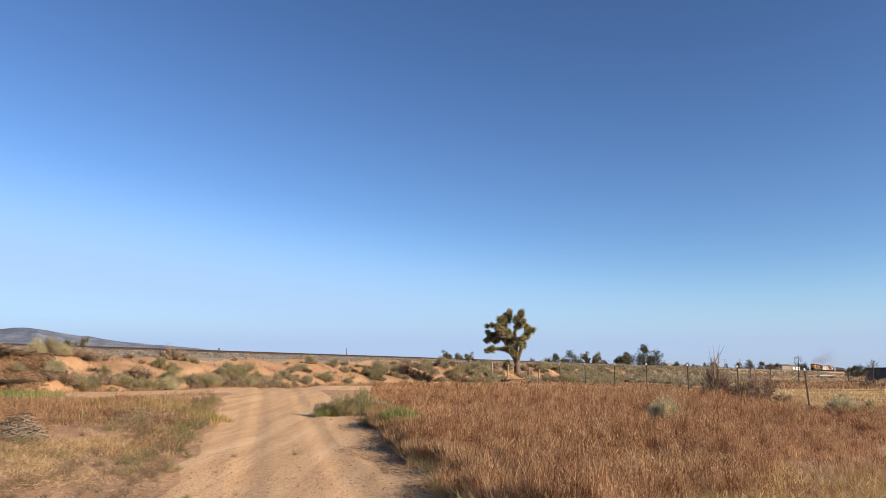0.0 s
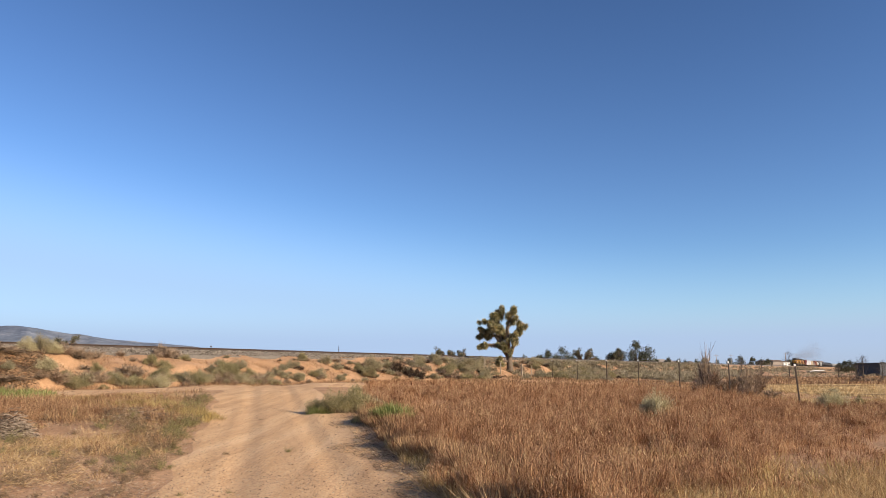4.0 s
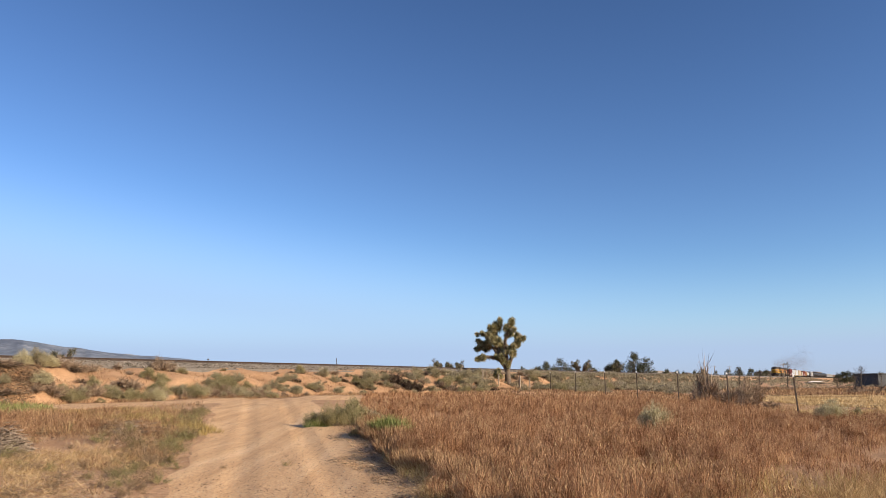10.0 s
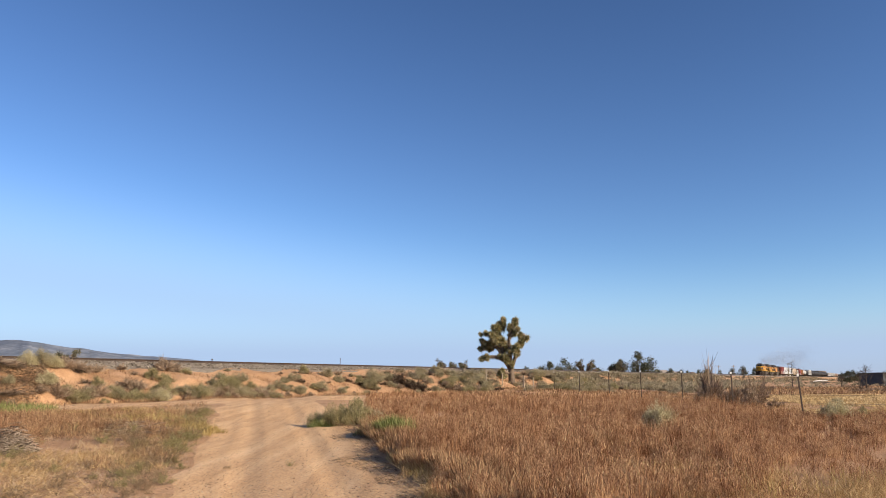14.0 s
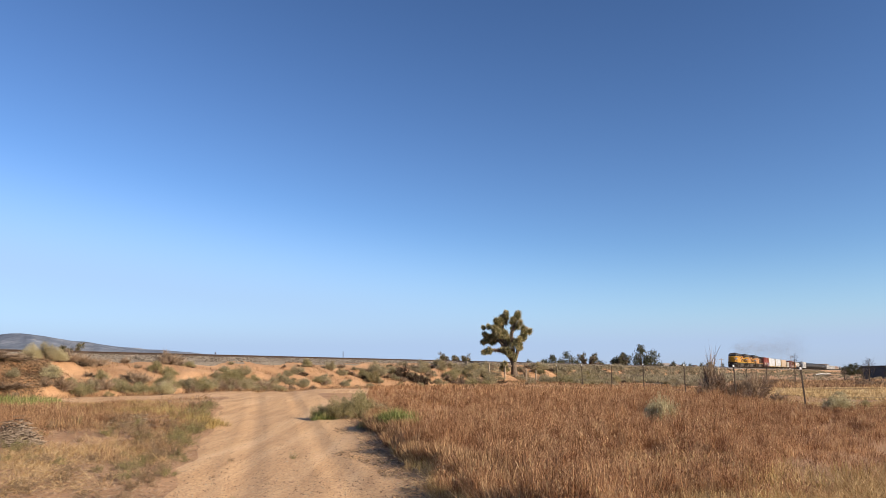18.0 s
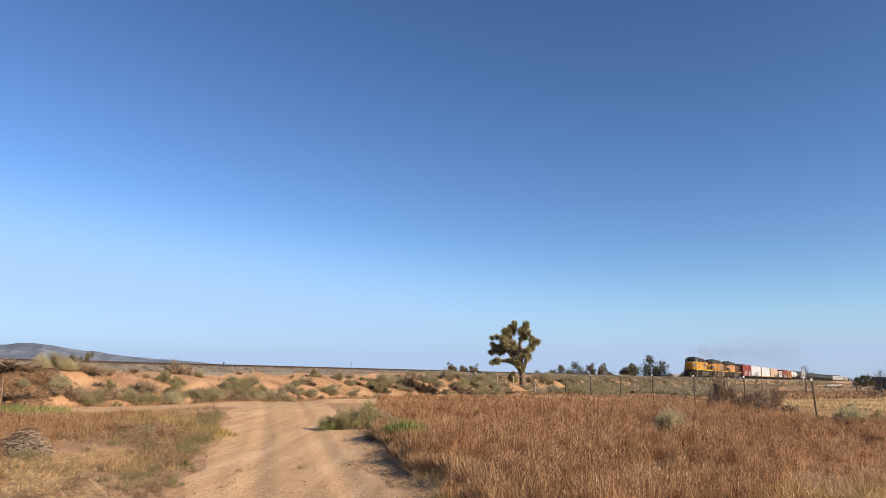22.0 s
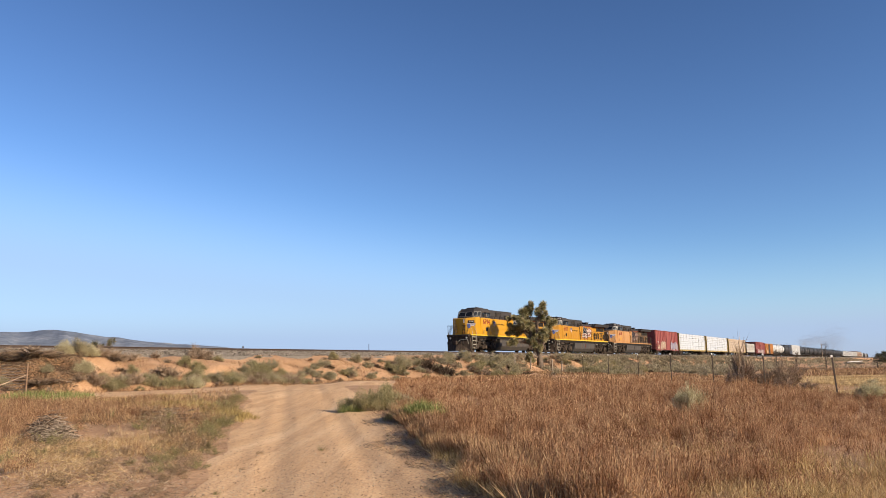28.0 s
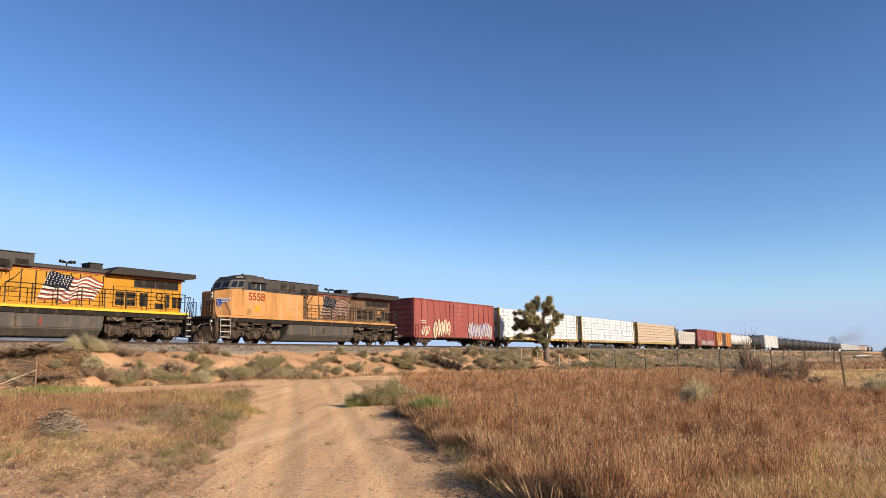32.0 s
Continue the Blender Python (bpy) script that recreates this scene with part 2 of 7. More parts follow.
# ---- ground ----
def road_centre(y):
    """x of the dirt road's middle and its half width, at y metres ahead."""
    return 0.35 - 0.215 * y - 0.00045 * y * y, 1.85 + 0.022 * np.clip(y, 0, 40)


def ground_z(x, y):
    x, y = np.asarray(x, float), np.asarray(y, float)
    s, p = sp(x, y)
    z = 0.72 * smooth_step(8, 33, p)
    near = np.exp(-(np.hypot(x, y) / 260) ** 2)
    z = z + 0.07 * rand_noise(x, y, 3.1, 1) * near + 0.10 * rand_noise(x, y, 9, 2) * near
    foot = 32.3 + 0.7 * rand_noise(s, p * 0.2, 7, 3) + 0.25 * rand_noise(s, p * 0.3, 2.2, 4)
    bank = np.clip((p - foot) / (38.2 - foot), 0, 1)
    bank = bank ** 0.8
    gully = (0.30 * rand_noise(s + 0.3 * p, p * 0.25, 1.5, 5) + 0.16 * rand_noise(s, p, 0.8, 7)) * np.sin(np.pi * bank)
    z = z + (1.93 + 0.08 * rand_noise(s, 0 * s, 11, 6)) * bank + gully
    berm = 2.40 - 0.85 * np.maximum(0, x + 19.3 + 0.5 * rand_noise(x, y, 1.6, 71)) - 0.80 * np.maximum(0, 33.2 - y) + 0.10 * rand_noise(x, y, 1.1, 72)
    z = np.where((p < 37.5) & (x > -40), np.maximum(z, berm), z)   # by the gate
    z = np.where(p > 44, z - 2.2 * smooth_step(44, 52, p), z)
    c, half = road_centre(y)
    on = smooth_step(0, 0.8, half - np.abs(x - c)) * (y < 48) * (y > -60)
    rut = np.exp(-((np.abs(x - c) - 0.85) / 0.28) ** 2)
    ridge = np.exp(-((np.abs(x - c + 0.12 * rand_noise(x, y, 4, 75)) - 1.28) / 0.13) ** 2) + 0.6 * np.exp(-((np.abs(x - c) - 0.42) / 0.12) ** 2)
    z = z - on * (0.05 + 0.035 * rut - 0.016 * ridge * (0.5 + 0.5 * rand_noise(x, y, 1.7, 76)))
    return z


def axis(lo, hi, step, far, n=34):
    inner = np.arange(lo, hi + step / 2, step)
    grow = np.geomspace(step, far, n).cumsum()
    grow = grow * (far / grow[-1])
    return np.concatenate([(lo - grow)[::-1], inner, hi + grow])


def make_ground():
    ss = axis(-50, 150, 0.5, 4300)
    pp = np.unique(np.concatenate([axis(-20, 46, 0.55, 4300), np.arange(30, 39, 0.2)]))
    S, P = np.meshgrid(ss, pp, indexing="ij")
    X, Y = xy(S, P)
    Z = ground_z(X, Y)
    ns, npp = S.shape
    idx = np.arange(ns * npp).reshape(ns, npp)
    faces = np.stack([idx[:-1, :-1], idx[1:, :-1], idx[1:, 1:], idx[:-1, 1:]], -1).reshape(-1, 4)
    ob = new("ground", mesh_of("ground", np.stack([X, Y, Z], -1), faces, True, M_SAND))
    tagged(ob, "orange desert sand with scattered dry litter", "ground", kind="structure")


make_ground()


def strip(name, curve, width, mat, lift=0.012, across=13, step=0.5, seed=0):
    """A dirt track as a thin crowned sheet whose ragged edges run under the ground."""
    pts, faces = [], []
    for i, (cx, cy, half, nx, ny) in enumerate(curve):
        for j in range(across):
            u = -1 + 2 * j / (across - 1)
            e = half * (1 + 0.10 * float(rand_noise(cy * 1.0, u * 9, 1.7, seed)))
            x, y = cx + nx * u * e, cy + ny * u * e
            z = float(ground_z(x, y)) + lift - 0.05 * max(0, abs(u) - 0.82) / 0.18
            pts.append((x, y, z))
    n = len(curve)
    idx = np.arange(n * across).reshape(n, across)
    faces = np.stack([idx[:-1, :-1], idx[:-1, 1:], idx[1:, 1:], idx[1:, :-1]], -1).reshape(-1, 4)
    return tagged(new(name, mesh_of(name, pts, faces, True, mat)), kind="structure")


def make_roads():
    rows = []
    for y in np.arange(-12, 44, 0.4):
        c, half = road_centre(y)
        rows.append((c, y, half, 1.0, 0.0))
    tagged(strip("road", rows, 0, M_ROAD, 0.02, 49), "pale packed dirt road with wheel ruts and pebbles", "road")
    rows = []
    for s in np.arange(-40, 46, 0.5):
        x, y = xy(s, 28.6 + 0.5 * math.sin(s * 0.13))
        rows.append((x, y, 2.4 * (1 - max(0, s - 36) / 11), -ACROSS.x, -ACROSS.y))
    tagged(strip("road", rows, 0, M_ROAD, 0.015, 13, seed=4), "dirt service road along the foot of the embankment", "road")


make_roads()


# ---- railway ----
def box(bm, x0, x1, y0, y1, z0, z1, bevel=0.0, m=None):
    """A box into bm, by default with sharp edges; m: a pose for it."""
    mm = Matrix.LocRotScale(((x0 + x1) / 2, (y0 + y1) / 2, (z0 + z1) / 2), None, (x1 - x0, y1 - y0, z1 - z0))
    out = bmesh.ops.create_cube(bm, size=1, matrix=(m @ mm) if m else mm)
    if bevel:
        edges = list({e for v in out["verts"] for e in v.link_edges})
        bmesh.ops.bevel(bm, geom=edges, offset=bevel, segments=1, affect='EDGES')
    return bm


def tube(bm, a, b, r, sides=6, r2=None):
    """A rod from a to b."""
    a, b = Vector(a), Vector(b)
    d = b - a
    m = Matrix.Translation((a + b) / 2) @ d.to_track_quat('Z', 'Y').to_matrix().to_4x4()
    bmesh.ops.create_cone(bm, cap_ends=True, segments=sides, radius1=r, radius2=r if r2 is None else r2, depth=max(d.length, 1e-4), matrix=m)
    return bm




def make_track():
    prof = [(-3.4, 1.9), (-2.8, 2.50), (-2.45, 2.60), (-1.75, 2.88), (-1.5, 2.93), (1.5, 2.93), (1.75, 2.88), (3.4, 2.3), (4.2, 1.5)]
    ss = np.concatenate([np.arange(-70, 140, 0.5), np.geomspace(141, 4300, 60)])
    pts = []
    for s in ss:
        for q, z in prof:
            w = 0.14 * float(rand_noise(s, q, 0.9, 8)) if abs(q) > 2 else 0
            pts.append((*xy(s, TRACK_P + q + w), z + 0.035 * float(rand_noise(s, q * 3, 0.7, 9))))
    idx = np.arange(len(ss) * len(prof)).reshape(len(ss), len(prof))
    faces = np.stack([idx[:-1, :-1], idx[1:, :-1], idx[1:, 1:], idx[:-1, 1:]], -1).reshape(-1, 4)
    bed = new("ballast_bed", mesh_of("ballast_bed", pts, faces, False, M_BALLAST))
    tagged(bed, "grey crushed-stone ballast bed under the rails", "ballast", kind="structure")
    for side in (-0.755, 0.755):
        prof2 = [(-0.07, -0.17), (-0.07, -0.15), (-0.012, -0.13), (-0.012, -0.045), (-0.036, -0.035), (-0.036, 0), (0.036, 0),
                 (0.036, -0.035), (0.012, -0.045), (0.012, -0.13), (0.07, -0.15), (0.07, -0.17)]
        pts = [(*xy(s, TRACK_P + side + q), RAIL_Z + z) for s in (-90, 0, 100, 300, 1000, 4300) for q, z in prof2]
        idx = np.arange(len(pts)).reshape(6, -1)
        faces = np.stack([idx[:-1, :-1], idx[1:, :-1], idx[1:, 1:], idx[:-1, 1:]], -1).reshape(-1, 4)
        tagged(new("rail", mesh_of("rail", pts, faces, False, M_RAIL)), "dark steel rail on the ballast bed", "rail", "rails of the line", "structure")


make_track()


# ---- plants ----
rng = np.random.default_rng(7)


def blade_mesh(name, base, tip, width, mat, belly=0.55, roll=None):
    """Slender leaves or stems: one long diamond each, from base to tip."""
    base, tip = np.asarray(base, float), np.asarray(tip, float)
    d = tip - base
    side = np.cross(d, rng.normal(size=d.shape))
    side /= np.linalg.norm(side, axis=1, keepdims=True) + 1e-9
    side *= np.asarray(width).reshape(-1, 1) * 0.5
    mid = base + d * belly
    v = np.stack([base, mid - side, tip, mid + side], 1).reshape(-1, 3)
    f = np.arange(len(v)).reshape(-1, 4)
    return mesh_of(name, v, f, False, mat)


def stems(x, y, height, lean, width, mat, name, belly=0.6, sway=0.22):
    n = len(x)
    z = ground_z(x, y) - 0.02
    a = rng.uniform(0, 2 * np.pi, n) + 0
    l = np.abs(rng.normal(0, lean, n)) * height
    drift = sway * height * rand_noise(x, y, 1.1, 61)   # tufts lean together
    base = np.stack([x, y, z], 1)
    tip = base + np.stack([np.cos(a) * l + drift, np.sin(a) * l + 0.5 * drift, height], 1)
    return blade_mesh(name, base, tip, width, mat, belly)


def wedge(n, r0, r1, a0, a1, power=1.0):
    """Random places between two distances and two bearings (degrees, clockwise from +y)."""
    u = rng.uniform(0, 1, n)
    k = 2 - power
    r = (r0 ** k + u * (r1 ** k - r0 ** k)) ** (1 / k)
    a = np.radians(rng.uniform(a0, a1, n))
    return r * np.sin(a), r * np.cos(a), r


def fence_x(y):
    return 18.4 - 0.055 * y - 0.0006 * y * y


def off_road(x, y, gap=0.0):
    c, half = road_centre(y)
    s, p = sp(x, y)
    edge = half + 0.35 * rand_noise(x, y, 1.1, 21) + 0.3 * rand_noise(x, y, 3.7, 22) + gap
    return x - c - edge, c - edge - x, s, p


def make_red_field():
    # plants first, each a tuft of upright stems
    x, y, r = wedge(135000, 7.5, 56, -12, 44, 1.25)
    right, left, s, p = off_road(x, y)
    thick = rand_noise(x, y, 2.3, 23) + 0.7 * rand_noise(x, y, 0.8, 24)
    keep = (right > 0.35) & (p < 29.0) & (x < fence_x(y) + 0.8 + 2 * rand_noise(x, y, 4, 25)) & (thick > -1.1 - right * 0.4)
    keep &= (y < 22.5) | (x > -0.085 * y - 0.3 + 0.3 * rand_noise(x, y, 1.3, 81))
    keep &= r < 52 + 4 * rand_noise(x, y, 5, 41) + 6 * smooth_step(8, 14, x)
    bare = np.exp(-((x - 6.3) ** 2 + (y - 11.2) ** 2) / 9.0) + 0.8 * np.exp(-((x - 11.5) ** 2 + (y - 17.5) ** 2) / 10.0)
    bare += 1.3 * np.exp(-((x + 1.15) ** 2 + (y - 21.0) ** 2) / 1.5) + 1.3 * np.exp(-((x - 7.0) ** 2 + (y - 22.4) ** 2) / 1.3)
    keep &= rng.uniform(0, 1, len(x)) > 0.85 * bare
    keep &= (rng.uniform(0, 1, len(x)) < np.maximum(0.34 + 0.66 * smooth_step(9.5, 14, r + 1.5 * rand_noise(x, y, 1.6, 33)), 1 - smooth_step(0.8, 2.2, right)))
    clump = rand_noise(x, y, 0.55, 62) + 0.7 * rand_noise(x, y, 0.27, 63) + 0.5 * rand_noise(x, 1.5 * y, 1.6, 89)
    keep &= clump > rng.uniform(-0.42, 0.42, len(x))
    x, y, r, thick, right, clump = x[keep], y[keep], r[keep], thick[keep], right[keep], clump[keep]
    tall = 0.45 + 0.13 * rand_noise(x, 1.6 * y, 3.6, 26) + 0.15 * rand_noise(x, 1.8 * y, 1.3, 84) + 0.05 * thick + 0.23 * clump
    tall = tall * rng.uniform(0.62, 1.18, len(x)) * (1 - 0.42 * smooth_step(0.40, 0.54, x / y))
    tall *= np.maximum(0.76 + 0.24 * smooth_step(11, 24, r), 1.12 - 0.3 * smooth_step(0.5, 2.2, right))
    tall = np.clip(tall * (1 + 0.25 * smooth_step(-3, 0, x - fence_x(y))), 0.14, 1.0)
    tall *= 1 - 0.27 * smooth_step(20, 25, y) * (1 - smooth_step(0.0, 0.07, x / y))
    k = 6
    n = len(x) * k
    x, y = np.repeat(x, k) + rng.normal(0, 0.045, n), np.repeat(y, k) + rng.normal(0, 0.045, n)
    r, h = np.repeat(r, k), np.repeat(tall, k) * rng.uniform(0.55, 1.08, n)
    w = (0.0020 + 0.00022 * r) * rng.uniform(0.5, 1.5, n)
    ob = new("dry_grass_field", stems(x, y, h, 0.30, w, M_GRASS, "dry_grass_field", 0.72, 0.14))
    tagged(ob, "knee-high reddish-brown dry grass filling the field", "grass", kind="stuff")
    # bristling seed heads along the upper stems
    near = np.flatnonzero((r < 40) & (h > 0.22))
    near = rng.choice(near, min(len(near), 90000), replace=False)
    k = 5
    bx_, by_, bh = np.repeat(x[near], k), np.repeat(y[near], k), np.repeat(h[near], k)
    n = len(bx_)
    start = np.stack([bx_ + rng.normal(0, 0.03, n), by_ + rng.normal(0, 0.03, n), ground_z(bx_, by_) + bh * rng.uniform(0.42, 1.0, n)], 1)
    d = rng.normal(0, 0.45, (n, 3)) + np.array([0, 0, 1.0])
    d /= np.linalg.norm(d, axis=1, keepdims=True)
    tip = start + d * rng.uniform(0.025, 0.065, (n, 1))
    seeds = new("seed_heads", blade_mesh("seed_heads", start, tip, (0.0058 + 0.00024 * np.hypot(bx_, by_)) * rng.uniform(0.6, 1.4, n), M_SEED))
    tagged(seeds, "fuzzy red-brown seed heads of the dry grass", "grass", kind="stuff")
    # a dense dark fringe along the wheel tracks
    fy = rng.uniform(8, 24, 15000)
    c, half = road_centre(fy)
    fx = c + half + 0.25 + np.abs(rng.normal(0, 0.4, len(fy))) + 0.35 * rand_noise(c, fy, 1.1, 85)
    live = rand_noise(fx, fy, 0.7, 86) > -0.45
    fx, fy = fx[live], fy[live]
    fh = (0.40 + 0.2 * rand_noise(fx, fy, 0.9, 87)) * rng.uniform(0.4, 1.2, len(fx))
    tagged(new("verge_grass", stems(fx, fy, np.clip(fh, 0.06, 0.5), 0.4, 0.009 * rng.uniform(0.6, 1.4, len(fx)), M_BROWN, "verge_grass", 0.7)), "tangled brown grass along the road's edge", "grass", kind="stuff")
    # pale bleached plumes standing out here and there
    stand = rand_noise(x[near], y[near], 2.1, 91) + 0.6 * rand_noise(x[near], y[near], 0.6, 92)
    pick = rng.choice(near[stand > 0.25], 2000, replace=False)
    px, py, ph = x[pick], y[pick], h[pick]
    base = np.stack([px, py, ground_z(px, py) + ph * 0.8], 1)
    tip = base + np.stack([rng.normal(-0.03, 0.03, 2000), rng.normal(0, 0.03, 2000), rng.uniform(0.06, 0.14, 2000)], 1)
    tagged(new("pale_plumes", blade_mesh("pale_plumes", base, tip, (0.007 + 0.0003 * r[pick]) * rng.uniform(0.7, 1.3, 2000), M_GOLD)), "pale bleached plumes above the dry grass", "grass", kind="stuff")
    # olive straw where the growth thins out close by and along the road
    x, y, r = wedge(52000, 7.5, 22, -14, 42, 1.2)
    right, left, s, p = off_road(x, y)
    patch = rand_noise(x, y, 1.3, 82) + 0.6 * rand_noise(x, y, 0.5, 83)
    keep = (right > 0.15) & (((r < 12.8 + 1.6 * patch) & (x > 2.5) & (patch > -0.1)) | ((right < 1.1 + 0.5 * patch) & (patch > -0.6)))
    x, y, r, patch = x[keep], y[keep], r[keep], patch[keep]
    h = np.clip((0.19 + 0.10 * patch) * rng.uniform(0.4, 1.3, len(x)), 0.04, 0.36)
    tagged(new("olive_straw", stems(x, y, h, 0.5, (0.003 + 0.0003 * r) * rng.uniform(0.6, 1.4, len(x)), M_GREENSTRAW, "olive_straw")), "half-dry yellow-green grass at the field's edge", "grass", kind="stuff")


def make_straw():
    # pale undergrowth in the field, the near edge, and both road verges
    x, y, r = wedge(210000, 7.0, 60, -40, 44, 1.4)
    right, left, s, p = off_road(x, y)
    patch = rand_noise(x, y, 2.8, 27) + 0.6 * rand_noise(x, y, 0.9, 28)
    on_right = (right > 0.1) & (x < 40)
    sandy = (1 - smooth_step(5.4, 7.4, -x + 0.5 * patch)) * (1 - smooth_step(15.5, 19, y))
    on_left = (left > 0.25) & (p < 26) & (patch > -0.10 - 0.25 * smooth_step(0, 4, left) + 0.85 * sandy + 0.45 * smooth_step(16, 19, y))
    thin = rng.uniform(0, 1, len(x)) < np.where(on_right, np.where(r < 14, 1.0, 0.06 + 0.5 * (x > fence_x(y))), 1.0)
    keep = (on_right | on_left) & (p < 30) & thin
    x, y, r, patch, on_left = x[keep], y[keep], r[keep], patch[keep], on_left[keep]
    h = np.clip((0.19 + 0.09 * patch - 0.11 * on_left) * rng.uniform(0.5, 1.4, len(x)), 0.04, 0.5)
    w = (0.0028 + 0.00028 * r) * rng.uniform(0.6, 1.4, len(x))
    tagged(new("straw_grass", stems(x, y, h, 0.9, w, M_STRAW, "straw_grass")), "short pale straw grass on sandy soil", "grass", kind="stuff")
    # thick straw close by, on both sides
    x, y, r = wedge(230000, 6.5, 23, -46, 44, 1.2)
    right, left, s, p = off_road(x, y)
    patch = rand_noise(x, y, 1.6, 64) + 0.7 * rand_noise(x, y, 0.5, 65)
    keep = ((right > 0.1) & (patch > -0.4) & (r < 14 + 1.5 * patch)) | ((left > 0.35) & (patch > 0.02 + 0.6 * smooth_step(14, 20, y) + 1.1 * (1 - smooth_step(5.4, 7.4, -x)) * (1 - smooth_step(15.5, 19, y))))
    x, y, r, patch, left = x[keep], y[keep], r[keep], patch[keep], left[keep]
    h = np.clip((0.20 + 0.07 * patch - 0.06 * (left > 0)) * rng.uniform(0.4, 1.5, len(x)), 0.03, 0.42)
    tagged(new("straw_grass", stems(x, y, h, 0.85, 0.0048 * rng.uniform(0.6, 1.4, len(x)), M_STRAW, "near_straw")), "matted pale straw among the dry grass", "grass", kind="stuff")
    # brown seeding grass left of the road
    x, y, r = wedge(150000, 9, 34, -46, -8, 1.2)
    right, left, s, p = off_road(x, y, 0.3)
    patch = rand_noise(x, y, 2.1, 29) + 0.7 * rand_noise(x, y, 0.7, 30) + 0.75 * smooth_step(17, 24, y) - 0.32 - 0.45 * (1 - smooth_step(13, 17, y)) + 0.5 * smooth_step(6, 12, -x)
    keep = (left > 0) & (p < 25.8 + 0.8 * rand_noise(x, y, 2, 31)) & (patch > 0.12 + 0.3 * rand_noise(x, y, 0.5, 95) + 0.12)
    x, y, r, patch = x[keep], y[keep], r[keep], patch[keep]
    h = np.clip((0.16 + 0.09 * patch + 0.09 * rand_noise(x, y, 0.6, 67)) * rng.uniform(0.35, 1.3, len(x)), 0.05, 0.5)
    w = (0.0025 + 0.0003 * r) * rng.uniform(0.6, 1.4, len(x))
    tagged(new("brown_grass", stems(x, y, h, 0.75, w, M_BROWN, "brown_grass", 0.7)), "thin brown seeding grass in tufts beside the road", "grass", kind="stuff")
    # taller red-brown seeding plants in loose stands on the same side
    x, y, r = wedge(9000, 13, 29, -46, -14, 1.2)
    right, left, s, p = off_road(x, y)
    stand = rand_noise(x, y, 2.2, 73) + 0.7 * rand_noise(x, y, 0.6, 74) + 0.5 * smooth_step(8, 12, -x) + 0.25 * smooth_step(18, 23, y) - 0.5 * (1 - smooth_step(5.5, 8, -x))
    keep = (left > 0.6) & (p < 25.6) & (stand > 0.62)
    x, y, r, stand = x[keep], y[keep], r[keep], stand[keep]
    k = 8
    n = len(x) * k
    tall = np.repeat(np.clip((0.24 + 0.12 * stand) * rng.uniform(0.5, 1.25, len(x)), 0.1, 0.6), k)
    x, y, r = np.repeat(x, k) + rng.normal(0, 0.05, n), np.repeat(y, k) + rng.normal(0, 0.05, n), np.repeat(r, k)
    h = tall * rng.uniform(0.5, 1.08, n)
    tagged(new("brown_grass", stems(x, y, h, 0.35, (0.002 + 0.00022 * r) * rng.uniform(0.5, 1.5, n), M_BROWN, "seeding_grass", 0.72)), "red-brown seeding grass in loose stands", "grass", kind="stuff")
    c = np.repeat(np.stack([x, y, ground_z(x, y) + h * 0.55], 1), 4, 0) + rng.normal(0, 0.03, (4 * n, 3))
    c[:, 2] += np.repeat(h, 4) * rng.uniform(-0.1, 0.42, 4 * n)
    d = rng.normal(0, 0.8, (4 * n, 3)) + np.array([0, 0, 0.6])
    d *= rng.uniform(0.02, 0.05, (4 * n, 1)) / np.linalg.norm(d, axis=1, keepdims=True)
    tagged(new("seed_heads", blade_mesh("seed_heads", c, c + d, 0.013 * rng.uniform(0.6, 1.4, 4 * n), M_SEED)), "red-brown seed heads of the roadside grass", "grass", kind="stuff")
    # broken stalks lying on the sand left of the road
    x, y, r = wedge(34000, 8, 26, -46, -8, 1.3)
    right, left, s, p = off_road(x, y, -0.2)
    patch = rand_noise(x, y, 1.7, 35) + 0.6 * rand_noise(x, y, 0.6, 36)
    keep = (left > 0) & (patch > -0.35)
    x, y = x[keep], y[keep]
    n = len(x)
    a, l = rng.uniform(0, 6.28, n), rng.uniform(0.03, 0.13, n)
    z0 = ground_z(x, y) + rng.uniform(0.01, 0.05, n)
    start = np.stack([x, y, z0], 1)
    tip = start + np.stack([np.cos(a) * l, np.sin(a) * l, rng.uniform(-0.01, 0.06, n)], 1)
    tagged(new("dry_litter", blade_mesh("dry_litter", start, tip, rng.uniform(0.004, 0.011, n), M_DEAD)), "broken brown stalks lying on the sand", "litter", kind="stuff")
    # bleached straw lying flat between the stands
    x, y, r = wedge(64000, 8, 24, -46, -10, 1.2)
    right, left, s, p = off_road(x, y)
    patch = rand_noise(x, y, 1.4, 93) + 0.7 * rand_noise(x, y, 0.45, 94)
    keep = (left > 0.5) & (patch > 0.05 + 0.5 * (1 - smooth_step(5.0, 7.0, -x)))
    x, y = x[keep], y[keep]
    n = len(x)
    a, l = rng.uniform(0, 6.28, n), rng.uniform(0.05, 0.15, n)
    start = np.stack([x, y, ground_z(x, y) + rng.uniform(0.01, 0.10, n)], 1)
    tip = start + np.stack([np.cos(a) * l, np.sin(a) * l, rng.uniform(-0.04, 0.07, n)], 1)
    tagged(new("lying_straw", blade_mesh("lying_straw", start, tip, rng.uniform(0.003, 0.007, n), M_STRAW)), "bleached straw lying flat on the sand", "straw", kind="stuff")
    # dark trampled litter where the field meets the road
    x, y, r = wedge(110000, 6.5, 30, -20, 20, 1.3)
    right, left, s, p = off_road(x, y)
    keep = (right > -0.75 + 0.45 * rand_noise(x, y, 1.2, 37)) & (right < 0.7)
    x, y = x[keep], y[keep]
    n = len(x)
